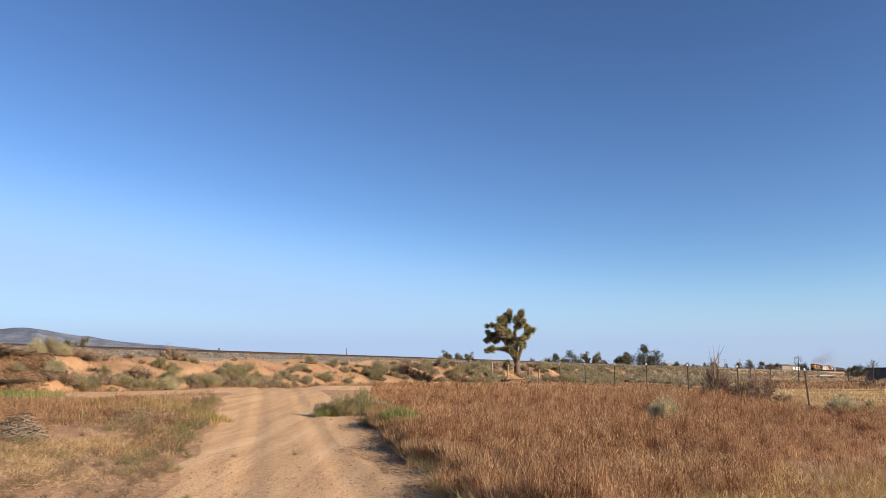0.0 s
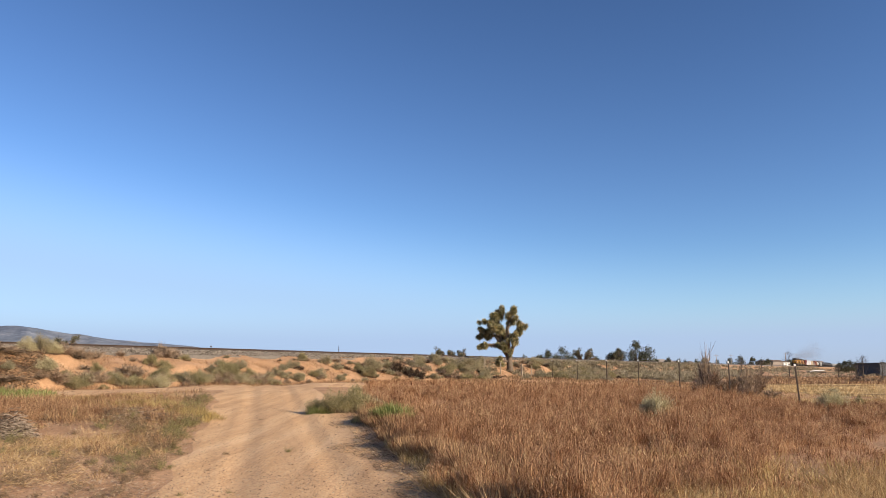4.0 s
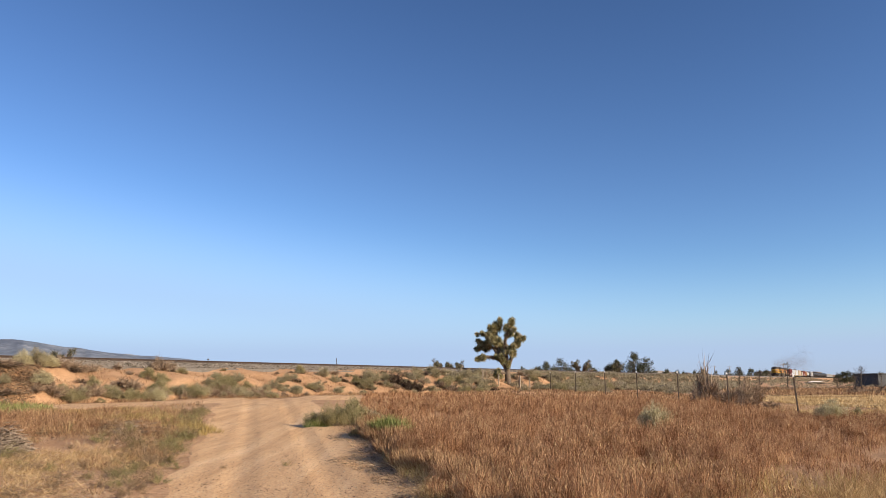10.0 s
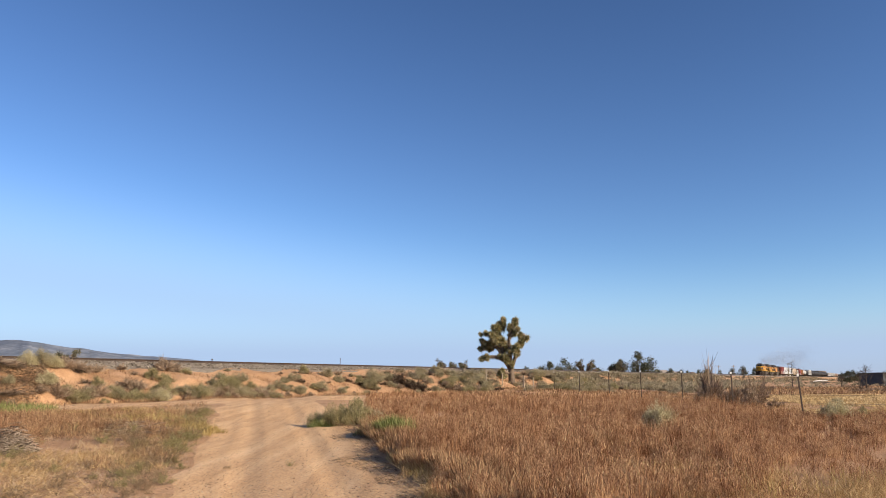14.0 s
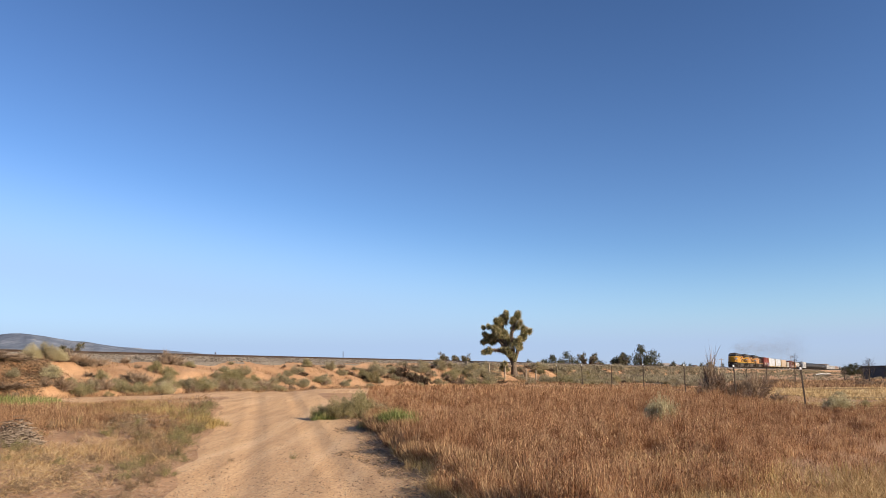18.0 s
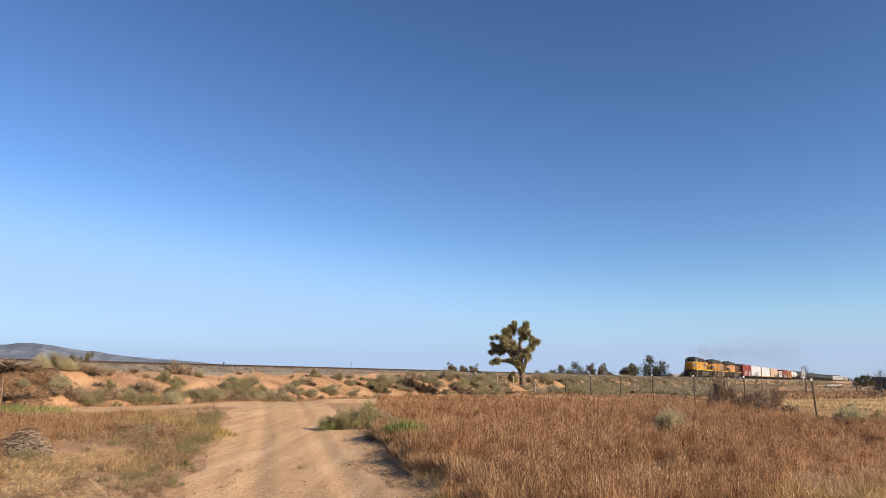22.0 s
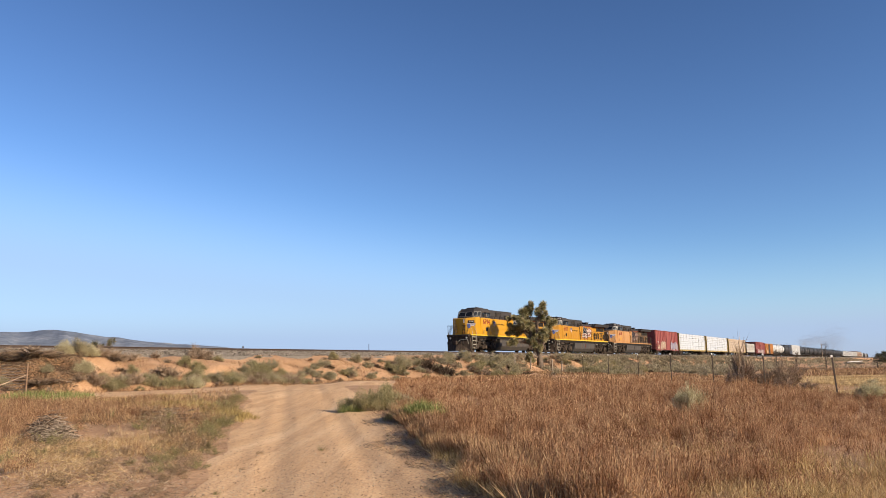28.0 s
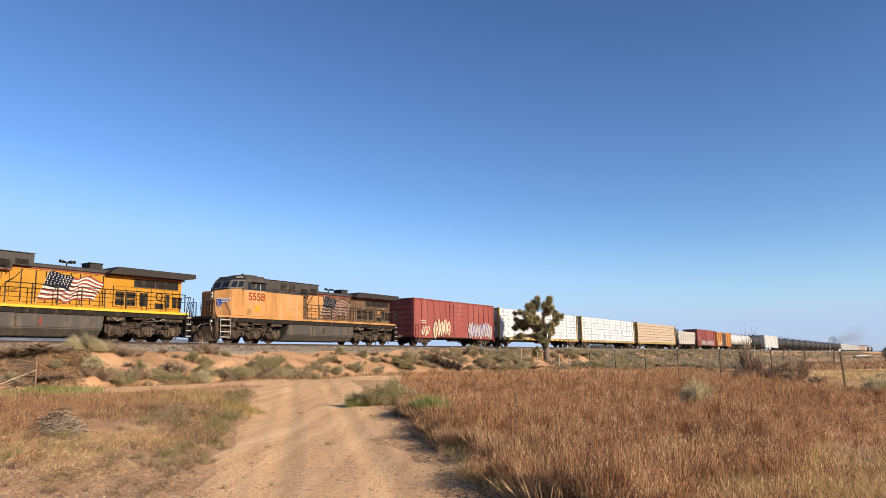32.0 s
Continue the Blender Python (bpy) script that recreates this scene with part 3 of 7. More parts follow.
    a, l = rng.uniform(0, 6.28, n), rng.uniform(0.03, 0.13, n)
    start = np.stack([x, y, ground_z(x, y) + rng.uniform(0.02, 0.05, n)], 1)
    tip = start + np.stack([np.cos(a) * l, np.sin(a) * l, rng.uniform(-0.005, 0.03, n)], 1)
    tagged(new("field_edge_litter", blade_mesh("field_edge_litter", start, tip, rng.uniform(0.006, 0.014, n), M_THATCH)), "dark broken stems trodden into the road's edge", "litter", kind="stuff")
    # straw tufts and twigs along the foot and the face of the bank
    s = np.where(rng.uniform(0, 1, 2600) < 0.75, rng.uniform(-10, 85, 2600), rng.uniform(85, 150, 2600))
    p = rng.uniform(30.2, 37.0, 2600) - 1.0 * rng.uniform(0, 1, 2600)
    cx, cy = xy(s, p)
    per = 16
    x = np.repeat(cx, per) + rng.normal(0, 0.16, 2600 * per)
    y = np.repeat(cy, per) + rng.normal(0, 0.16, 2600 * per)
    h = rng.uniform(0.06, 0.30, len(x))
    tagged(new("bank_tufts", stems(x, y, h, 0.7, rng.uniform(0.010, 0.022, len(x)), M_BROWN, "bank_tufts")), "straw tufts scattered over the sandy bank", "grass", kind="stuff")
    # old thatch sliding down the berm by the gate
    x, y = rng.uniform(-29, -17.6, 62000), rng.uniform(30.8, 35.4, 62000)
    z = ground_z(x, y)
    start = np.stack([x, y, z + 0.02], 1)
    tip = start + np.stack([rng.normal(0.10, 0.10, len(x)), rng.normal(-0.14, 0.10, len(x)), rng.uniform(-0.12, 0.07, len(x))], 1)
    tagged(new("berm_thatch", blade_mesh("berm_thatch", start, tip, rng.uniform(0.012, 0.026, len(x)), M_THATCH)), "brown dead thatch covering the sandy berm", "grass", kind="stuff")
    # low dry growth between the field and the brush
    x, y, r = wedge(60000, 45, 82, 1, 42, 1.2)
    right, left, s, p = off_road(x, y)
    keep = (p < 31) & (x < 0.33 * y + 5) & (rand_noise(x, y, 2.0, 43) > -0.5)
    x, y, r = x[keep], y[keep], r[keep]
    tagged(new("brown_grass", stems(x, y, 0.22 * rng.uniform(0.5, 1.4, len(x)), 0.6, (0.008 + 0.0004 * r) * rng.uniform(0.6, 1.4, len(x)), M_BROWN, "low_brown_grass")),
           "low brown grass under the sagebrush", "grass", kind="stuff")
    # open straw field beyond the wire fence
    x, y, r = wedge(130000, 34, 82, 17, 46, 1.1)
    right, left, s, p = off_road(x, y)
    patch = rand_noise(x, y * 0.5, 7, 32)
    keep = (x > 0.33 * y + 5.2 + 2.0 * patch) & (y > 36 + 3 * patch) & (patch > -0.55) & (y < 74 + 4 * patch)
    x, y, r = x[keep], y[keep], r[keep]
    h = 0.16 * rng.uniform(0.5, 1.5, len(x)) + 0.05 * (patch[keep] > 0.4)
    tagged(new("straw_grass", stems(x, y, h, 0.6, (0.02 + 0.0006 * r) * rng.uniform(0.6, 1.4, len(x)), M_GOLD, "straw_field")),
           "golden straw grass on the open ground beyond the fence", "grass", kind="stuff")
    x, y, r = wedge(60000, 48, 190, 4, 46, 1.2)
    s, p = sp(x, y)
    patch = rand_noise(x, y * 0.5, 9, 34)
    keep = (x > 0.33 * y + 6 + 3 * patch) & (y > 68 + 5 * patch) & (y < 128 + 8 * patch)
    x, y, r = x[keep], y[keep], r[keep]
    tagged(new("brown_grass", stems(x, y, 0.42 * rng.uniform(0.5, 1.3, len(x)), 0.4, (0.02 + 0.0004 * r) * rng.uniform(0.6, 1.4, len(x)), M_BROWN, "far_brown_grass", 0.7)),
           "band of brown dry grass on the far plain", "grass", kind="stuff")


def make_cover_behind():
    """The same dry growth goes on round and behind the camera."""
    a, q = rng.uniform(46, 314, 90000), 2.0 + 38 * rng.uniform(0, 1, 90000) ** 1.3
    x, y = q * np.sin(np.radians(a)), q * np.cos(np.radians(a))
    right, left, s, p = off_road(x, y)
    keep = ((right > 0.1) | (left > 0.4)) & (rand_noise(x, y, 1.5, 66) > -0.5) & (p < 26)
    x, y, right = x[keep], y[keep], right[keep]
    h = np.where(right > 0, 0.42, 0.2) * rng.uniform(0.4, 1.2, len(x))
    tagged(new("dry_grass_field", stems(x, y, h, 0.5, 0.012 * rng.uniform(0.6, 1.4, len(x)), M_BROWN, "dry_cover", 0.7)), "dry brown grass covering the sandy ground", "grass", kind="stuff")


def make_green_patches():
    spots = ((-1.2, 21.7, 0.6, 0.72, 2200), (-1.75, 22.5, 0.55, 0.5, 1500), (-0.75, 20.6, 0.4, 0.5, 700), (-9.4, 24.6, 1.5, 0.42, 1500), (-7.4, 22.4, 0.9, 0.42, 1100),
             (-15.6, 27.3, 1.7, 0.46, 1500), (-12.0, 26.0, 1.4, 0.30, 900),
             (-3.9, 25.3, 0.38, 0.36, 500), (-11.0, 27.6, 0.9, 0.34, 700))
    for cx, cy, rad, tall, n in spots:
        n *= 2
        a, q = rng.uniform(0, 2 * np.pi, n), rad * np.sqrt(rng.uniform(0, 1, n))
        q = q * (1 + 0.25 * np.sin(3 * a + cx))
        x, y = cx + q * np.cos(a) * 1.15, cy + q * np.sin(a)
        h = tall * rng.uniform(0.4, 1.1, n) * (1 - 0.45 * (q / rad) ** 2)
        ob = new("green_grass", stems(x, y, h, 0.32, (0.005 + 0.0002 * cy) * rng.uniform(0.6, 1.4, n), M_GREENSTRAW if -14 < cx < -5 or tall == 0.5 else M_GREEN, "green_grass"))
        tagged(ob, "patch of yellow-green grass among dry stems" if -14 < cx < -5 or tall == 0.5 else "patch of fresh green grass among dry stems", "grass", "green grass patches", "stuff")


# bushes, one metre across at the base; copied and scaled
def bush(kind, seed, n=8000, leaf=1.0):
    r = np.random.default_rng(seed)
    root = new({"sage": "sagebrush", "pale": "sagebrush", "green": "sagebrush", "dead": "dead_bush", "burnt": "dead_bush"}[kind])
    mats = {"sage": M_SAGE, "pale": M_PALESAGE, "green": M_SAGE2, "dead": M_DEAD, "burnt": M_BURNT}
    k = 64 if kind in ("sage", "green", "pale") else 34
    a, el = r.uniform(0, 2 * np.pi, k), np.arcsin(r.uniform(0.05, 1, k))
    rad = r.uniform(0.2, 0.43, k) * (1 + 0.18 * np.sin(2 * a + seed))
    tops = np.stack([np.cos(a) * np.cos(el) * rad, np.sin(a) * np.cos(el) * rad, np.sin(el) * rad * 1.15 + 0.06], 1)
    # woody stems from the root to each spray
    base = np.stack([tops[:, 0] * 0.12, tops[:, 1] * 0.12, np.full(k, -0.08)], 1)
    part_ob = new("woody_base", blade_mesh("woody_base", np.repeat(base, 2, 0), np.repeat(tops, 2, 0) * r.uniform(0.8, 1.02, (2 * k, 1)), 0.016, M_DEAD))
    part_ob.parent = root
    if kind in ("sage", "green", "pale"):
        which = r.integers(0, k, n)
        out = tops[which] + np.array([0, 0, 0.12])
        out /= np.linalg.norm(out, axis=1, keepdims=True)
        start = tops[which] * r.uniform(0.75, 1.0, (n, 1)) + r.normal(0, 0.05, (n, 3))
        start[:, 2] = np.abs(start[:, 2])
        d = out * 0.6 + r.normal(0, 0.42, (n, 3)) + np.array([0, 0, 0.45])
        d /= np.linalg.norm(d, axis=1, keepdims=True)
        tip = start + d * r.uniform(0.02, 0.065, (n, 1)) * leaf
        leaves = new("foliage", blade_mesh("foliage", start, tip, r.uniform(0.007, 0.014, n) * (0.3 + 0.7 * leaf), mats[kind]))
        leaves.parent = root
    else:
        n = 5200
        which = r.integers(0, k, n // 2)
        start = tops[which] * r.uniform(0.15, 0.95, (n // 2, 1))
        d = tops[which] / np.linalg.norm(tops[which], axis=1, keepdims=True) + r.normal(0, 0.5, (n // 2, 3))
        tip = start + d * r.uniform(0.05, 0.17, (n // 2, 1))
        tip[:, 2] = np.abs(tip[:, 2])
        tw = new("brushwood", blade_mesh("brushwood", start, tip, r.uniform(0.006, 0.011, n // 2), mats[kind], 0.3))
        tw.parent = root
    return root


BUSHES = {}
LABELS = {"pale": "pale tan-grey sagebrush on the sandy bank", "sage": "grey-green sagebrush on the sandy bank", "green": "soft green sagebrush on the sandy bank",
          "dead": "brown leafless brush on the sandy slope", "burnt": "dark dead brush heaped on the slope"}


def place_bush(kind, x, y, size, label="", tall=1.0, group="bushes along the embankment"):
    """One bush: the first of a kind is built, the rest are copies."""
    big = size > 1.45 and kind in ("sage", "green", "pale")
    stock = BUSHES.setdefault((kind, big), [])
    turn = rng.uniform(0, 360)
    sink = 0.0
    m = pose(x, y, float(ground_z(x, y)) - sink, 0, 0, turn)
    if len(stock) < 4:
        ob = bush(kind, 40 + len(stock) + 10 * len(BUSHES), 14000 if big else 8000, 0.6 if big else 1.0)
        ob.matrix_basis = m
        stock.append(ob)
    else:
        ob = copy_thing(stock[int(rng.integers(0, 4))], m)
    ob.scale = (size, size * rng.uniform(0.85, 1.15), size * tall * rng.uniform(0.85, 1.1))
    tagged(ob, label or LABELS[kind], "bush", group)
    return ob


WEEDS = {"olive": [], "brown": []}


def weed(kind, seed):
    """A sprawling weed half a metre across: thin branching stems with small leaves."""
    r = np.random.default_rng(seed)
    root = new("weed")
    k = 26
    a, el, l = r.uniform(0, 6.28, k), np.radians(r.uniform(12, 80, k)), r.uniform(0.14, 0.42, k) * (1 + 0.3 * np.sin(r.uniform(0, 6.28) + np.arange(k)))
    knee = np.stack([np.cos(a) * np.cos(el), np.sin(a) * np.cos(el), np.sin(el)], 1) * (l * 0.55)[:, None]
    tips = knee * 1.8 + np.stack([r.normal(0, 0.05, k), r.normal(0, 0.05, k), r.normal(0.02, 0.05, k)], 1)
    tips[:, 2] = np.abs(tips[:, 2]) + 0.02
    base = np.zeros((k, 3)) + np.array([0, 0, -0.03])
    st = new("branching", blade_mesh("branching", np.concatenate([base, knee]), np.concatenate([knee, tips]), 0.008, M_DEAD, 0.4))
    st.parent = root
    n = 1500
    w, u = r.integers(0, k, n), r.uniform(0, 1, (n, 1))
    c = knee[w] + (tips[w] - knee[w]) * u + r.normal(0, 0.022, (n, 3))
    c[:, 2] = np.abs(c[:, 2])
    d = r.normal(0, 1, (n, 3)) + np.array([0, 0, 0.4])
    d *= r.uniform(0.012, 0.034, (n, 1)) / np.linalg.norm(d, axis=1, keepdims=True)
    lf = new("foliage", blade_mesh("foliage", c, c + d, r.uniform(0.006, 0.012, n), M_OLIVE if kind == "olive" else M_WEED))
    lf.parent = root
    return root


def place_weed(kind, x, y, wide, tall=1.0):
    stock = WEEDS[kind]
    m = pose(x, y, float(ground_z(x, y)), 0, 0, rng.uniform(0, 360))
    if len(stock) < 5:
        ob = weed(kind, 300 + len(stock) + (50 if kind == "olive" else 0))
        ob.matrix_basis = m
        stock.append(ob)
    else:
        ob = copy_thing(stock[int(rng.integers(0, 5))], m)
    ob.scale = (wide * 1.5, wide * 1.5 * rng.uniform(0.7, 1.2), wide * 1.5 * tall * rng.uniform(0.8, 1.15))
    tagged(ob, "sprawling olive-green weed at the road's sandy verge" if kind == "olive" else "dry brown weed on the sandy ground", "weed", "weeds beside the road")


def make_weeds():
    for x, y, d, t in ((-5.72, 15.2, 0.75, 1.2), (-5.5, 15.6, 0.55, 1.1), (-6.05, 12.3, 0.40, 0.9), (-5.25, 12.1, 0.42, 0.8), (-5.6, 13.4, 0.5, 0.7), (-5.0, 13.6, 0.45, 0.6), (-6.6, 14.4, 0.5, 0.6),
                       (-7.6, 18.9, 0.9, 1.0), (-7.0, 17.8, 0.8, 1.0), (-8.2, 19.8, 0.9, 0.9), (-9.2, 21.5, 1.0, 0.8), (-6.6, 20.5, 0.8, 0.8), (-4.6, 11.2, 0.35, 0.8), (-4.3, 10.2, 0.3, 0.8),
                       (-4.2, 15.1, 0.2, 0.7), (-3.9, 13.0, 0.16, 0.8), (-3.6, 24.0, 0.22, 0.6), (-5.0, 21.6, 0.2, 0.5), (-5.4, 23.2, 0.2, 0.5), (-1.9, 23.4, 0.5, 0.5), (-1.7, 21.9, 0.4, 0.6)):
        place_weed("brown", x, y, d, t)
    for x, y, d, t in ((-3.05, 15.6, 0.26, 0.9), (-4.55, 12.6, 0.5, 0.7), (-5.0, 14.7, 0.5, 0.6), (-3.0, 11.0, 0.16, 0.7), (-3.5, 10.4, 0.2, 0.6)):
        place_weed("olive", x, y, d, t)
    # the ragged verge, thicker farther on
    for i in range(95):
        y = rng.uniform(10.5, 29.5)
        c, half = road_centre(y)
        out = abs(rng.normal(0, 0.75)) + 0.1
        far = float(smooth_step(15, 19, y))
        place_weed("olive" if rng.uniform() < 0.35 + 0.4 * far else "brown", c - half - out, y, rng.uniform(0.25, 0.5) + 0.28 * far, rng.uniform(0.55, 1.0))
    # dry weeds over the sand and straw beyond it
    for i in range(80):
        y = rng.uniform(10, 24)
        c, half = road_centre(y)
        place_weed("brown" if rng.uniform() < 0.7 else "olive", c - half - rng.uniform(1.0, 7.5), y, rng.uniform(0.22, 0.62), rng.uniform(0.5, 1.0))
    # small dark seedlings dotted over the bare sand
    for i in range(60):
        y = rng.uniform(9.5, 16)
        c, half = road_centre(y)
        place_weed("brown", c - half - rng.uniform(0.1, 3.6), y, rng.uniform(0.12, 0.28), rng.uniform(0.6, 1.1))
    # a stiff pale-green tuft in the road's edge
    n = 46
    a, el, l = rng.uniform(0, 6.28, n), np.radians(rng.uniform(20, 85, n)), rng.uniform(0.18, 0.34, n)
    tip = np.stack([np.cos(a) * np.cos(el), np.sin(a) * np.cos(el), np.sin(el)], 1) * l[:, None]
    ob = new("grass_tuft", blade_mesh("grass_tuft", np.zeros((n, 3)), tip, 0.014, M_GREENSTRAW, 0.3))
    ob.location = (-0.95, 16.1, float(ground_z(-0.95, 16.1)))
    tagged(ob, "stiff pale green tuft at the edge of the field", "grass tuft")


def make_bushes():
    sage = ((-13.5, 44.5, 0.9), (-13.5, 46.3, 0.8), (-12.7, 48.0, 1.1), (-10.6, 46.5, 0.9),
            (-10.3, 48.5, 1.1), (-10.1, 52.0, 1.5), (-8.5, 57.3, 1.5), (-9.1, 49.3, 1.2), (-8.2, 51.8, 1.4), (-7.4, 56.0, 1.1),
            (-5.1, 60.1, 2.3), (-1.4, 66.2, 1.6), (0.2, 69.2, 1.5), (-16.7, 35.5, 1.4), (-16.0, 37.2, 1.3), (-13.6, 40.9, 1.3),
            (-13.0, 41.7, 1.5), (-6.8, 53.0, 1.0), (-2.3, 62.3, 1.4))
    for x, y, d in sage:
        place_bush("sage", x, y, d, tall=0.92)
    green = ((-16.2, 42.2, 1.4), (-15.6, 42.6, 1.2), (-15.2, 44.9, 0.9), (-17.2, 37.7, 1.0), (-14.7, 39.9, 1.4), (-12.4, 43.5, 1.2), (-12.4, 44.0, 2.2),
             (-11.5, 44.6, 1.7), (-11.9, 47.6, 1.0), (-9.9, 55.0, 1.2), (-5.2, 57.0, 1.8), (-6.0, 57.6, 1.3))
    for x, y, d in green:
        place_bush("green", x, y, d, tall=0.92)
    dead = ((-17.1, 41.9, 0.6), (-15.7, 38.8, 1.9), (-16.2, 38.6, 1.4), (-17.9, 37.9, 0.8),
            (-9.7, 55.2, 1.0), (-7.9, 59.1, 1.1), (-6.1, 60.0, 1.4), (-18.8, 32.2, 2.3), (-20.4, 34.5, 2.2), (-19.8, 33.2, 2.4), (-22.0, 36.2, 2.2),
            (-21.4, 33.0, 2.4), (-3.8, 59.9, 1.0), (-20.9, 36.6, 1.6), (-22.8, 34.2, 2.6), (-23.6, 37.0, 2.2))
    for x, y, d in dead:
        place_bush("dead", x, y, d * 1.05, tall=0.30 if x < -18.6 else 0.62)
    # full bushes and dark brush along the crest
    for kind, x, y, d, t in (("pale", -20.3, 36.7, 1.5, 1.0), ("sage", -19.9, 37.5, 1.65, 1.05), ("pale", -19.45, 37.75, 1.2, 1.0), ("sage", -20.85, 36.9, 1.1, 0.9), ("pale", -18.0, 34.4, 1.35, 0.95),
                             ("dead", -19.35, 38.5, 1.4, 0.85), ("dead", -19.0, 39.0, 1.5, 0.85), ("dead", -18.6, 39.3, 1.2, 0.75), ("dead", -18.25, 39.9, 1.1, 0.75), ("burnt", -18.8, 38.9, 1.0, 0.6),
                             ("dead", -18.3, 43.0, 1.0, 0.85), ("dead", -16.75, 45.3, 1.6, 1.05), ("dead", -16.3, 45.7, 1.3, 0.85), ("dead", -17.0, 45.6, 1.0, 1.3), ("dead", -16.85, 41.3, 0.6, 0.8)):
        place_bush(kind, x, y, d, tall=t)
    # the matted mound of old brush by the gate
    for i in range(14):
        x, y = rng.uniform(-26.5, -19.5), rng.uniform(32.6, 35.5)
        place_bush("burnt" if i % 7 == 0 else "dead", x, y, rng.uniform(1.3, 2.4), "matted heap of dead brown brush near the gate", 0.28)
    for i in range(16):
        s, p = rng.uniform(34, 66), rng.uniform(33.6, 36.4)
        x, y = xy(s, p)
        place_bush("burnt", x, y, rng.uniform(0.7, 1.4), tall=0.6)
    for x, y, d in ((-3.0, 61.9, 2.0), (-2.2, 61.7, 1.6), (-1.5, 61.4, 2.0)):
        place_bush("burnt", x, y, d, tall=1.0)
    # a close row of round bushes where the bank meets the service road
    s = 20.5
    while s < 36:
        x, y = xy(s, 32.35 + rng.normal(0, 0.25))
        place_bush(("sage", "green", "pale", "dead", "green", "dead")[int(rng.integers(0, 6))], x, y, rng.uniform(0.9, 1.6), tall=0.85)
        s += rng.uniform(0.5, 1.0)
    for x, y, d, t in ((*xy(30.1, 36.8), 1.6, 0.8), (*xy(30.8, 36.6), 1.2, 0.7)):
        place_bush("dead", x, y, d, tall=t)
    # a broken hedge of low brush at the foot, and scraps on the face
    for i in range(110):
        s = rng.uniform(-6, 66)
        p = rng.uniform(31.6, 33.6)
        x, y = xy(s, p)
        place_bush(("sage", "green", "dead", "dead", "sage")[int(rng.integers(0, 5))], x, y, rng.uniform(0.45, 1.1), tall=0.85)
    for i in range(46):
        x, y = xy(rng.uniform(31, 75), rng.uniform(33.5, 37.3))
        place_bush(("dead", "sage", "dead")[int(rng.integers(0, 3))], x, y, rng.uniform(0.3, 0.8), tall=0.7)
    # full rounded bushes over the whole face where the line draws away
    for i in range(66):
        s, p = 46 + 80 * rng.uniform(0, 1) ** 0.9, rng.uniform(31.6, 36.3)
        x, y = xy(s, p)
        if abs(x / y - 0.101) < 0.012 and y < 86:
            continue
        place_bush(("sage", "pale", "sage", "dead", "sage")[int(rng.integers(0, 5))], x, y, rng.uniform(1.0, 1.7), tall=rng.uniform(0.75, 0.95))
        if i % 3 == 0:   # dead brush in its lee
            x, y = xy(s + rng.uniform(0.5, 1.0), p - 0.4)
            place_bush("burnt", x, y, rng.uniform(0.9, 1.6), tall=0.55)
    # the same cover goes on along the bank into the distance
    for i in range(190):
        s = 56 + 44 * rng.uniform(0, 1)
        p = rng.uniform(24 if s > 68 else 29, 36.4)
        x, y = xy(s, p)
        if abs(x / y - 0.101) < 0.03 and y < 86:
            continue
        place_bush(("sage", "sage", "green", "dead")[int(rng.integers(0, 4))], x, y, rng.uniform(0.9, 1.8), tall=0.85)
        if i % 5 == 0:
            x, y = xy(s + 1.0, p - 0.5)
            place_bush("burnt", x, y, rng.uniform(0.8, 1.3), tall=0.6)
    # clumps beside the road and in the field
    for x, y, d, kind, tall in ((-2.7, 25.7, 1.35, "green", 1.25), (-3.35, 25.3, 1.25, "green", 1.2), (-4.0, 25.5, 1.0, "green", 0.9), (-2.2, 26.2, 1.1, "sage", 1.1), (-3.0, 26.4, 1.2, "sage", 1.2),
                                (7.15, 23.7, 1.3, "pale", 1.35), (6.9, 24.1, 1.0, "pale", 1.3), (15.1, 28.2, 1.35, "pale", 1.15), (15.6, 28.7, 1.1, "pale", 1.0), (19.0, 33.2, 0.75, "green", 1.1),
                                (27.0, 50.0, 0.9, "sage", 0.9), (30.0, 47.0, 0.7, "green", 0.8)):
        lab = {"pale": "pale yellowish sagebrush standing in the dry grass", "sage": "pale grey-green sagebrush among the dry grass", "green": "green shrub beside the dirt road" if x < 0 else "green shrub standing in golden straw"}[kind]
        place_bush(kind, x, y, d, lab, tall, "shrubs beside the road")
    # tall leafless thicket by the fence
    for x, y, d, t in ((18.0, 49.0, 2.8, 1.75), (18.9, 50.0, 2.4, 1.5), (17.2, 48.4, 1.6, 1.2), (21.0, 49.5, 2.4, 1.3), (21.9, 50.5, 2.4, 1.45), (19.9, 46.8, 1.6, 1.0), (19.8, 49.4, 2.0, 1.25), (20.3, 44.5, 1.3, 0.9), (22.6, 52.5, 1.4, 0.8)):
        place_bush("dead", x, y, d, "tall leafless grey-brown shrub by the wire fence", t, "thicket by the fence")


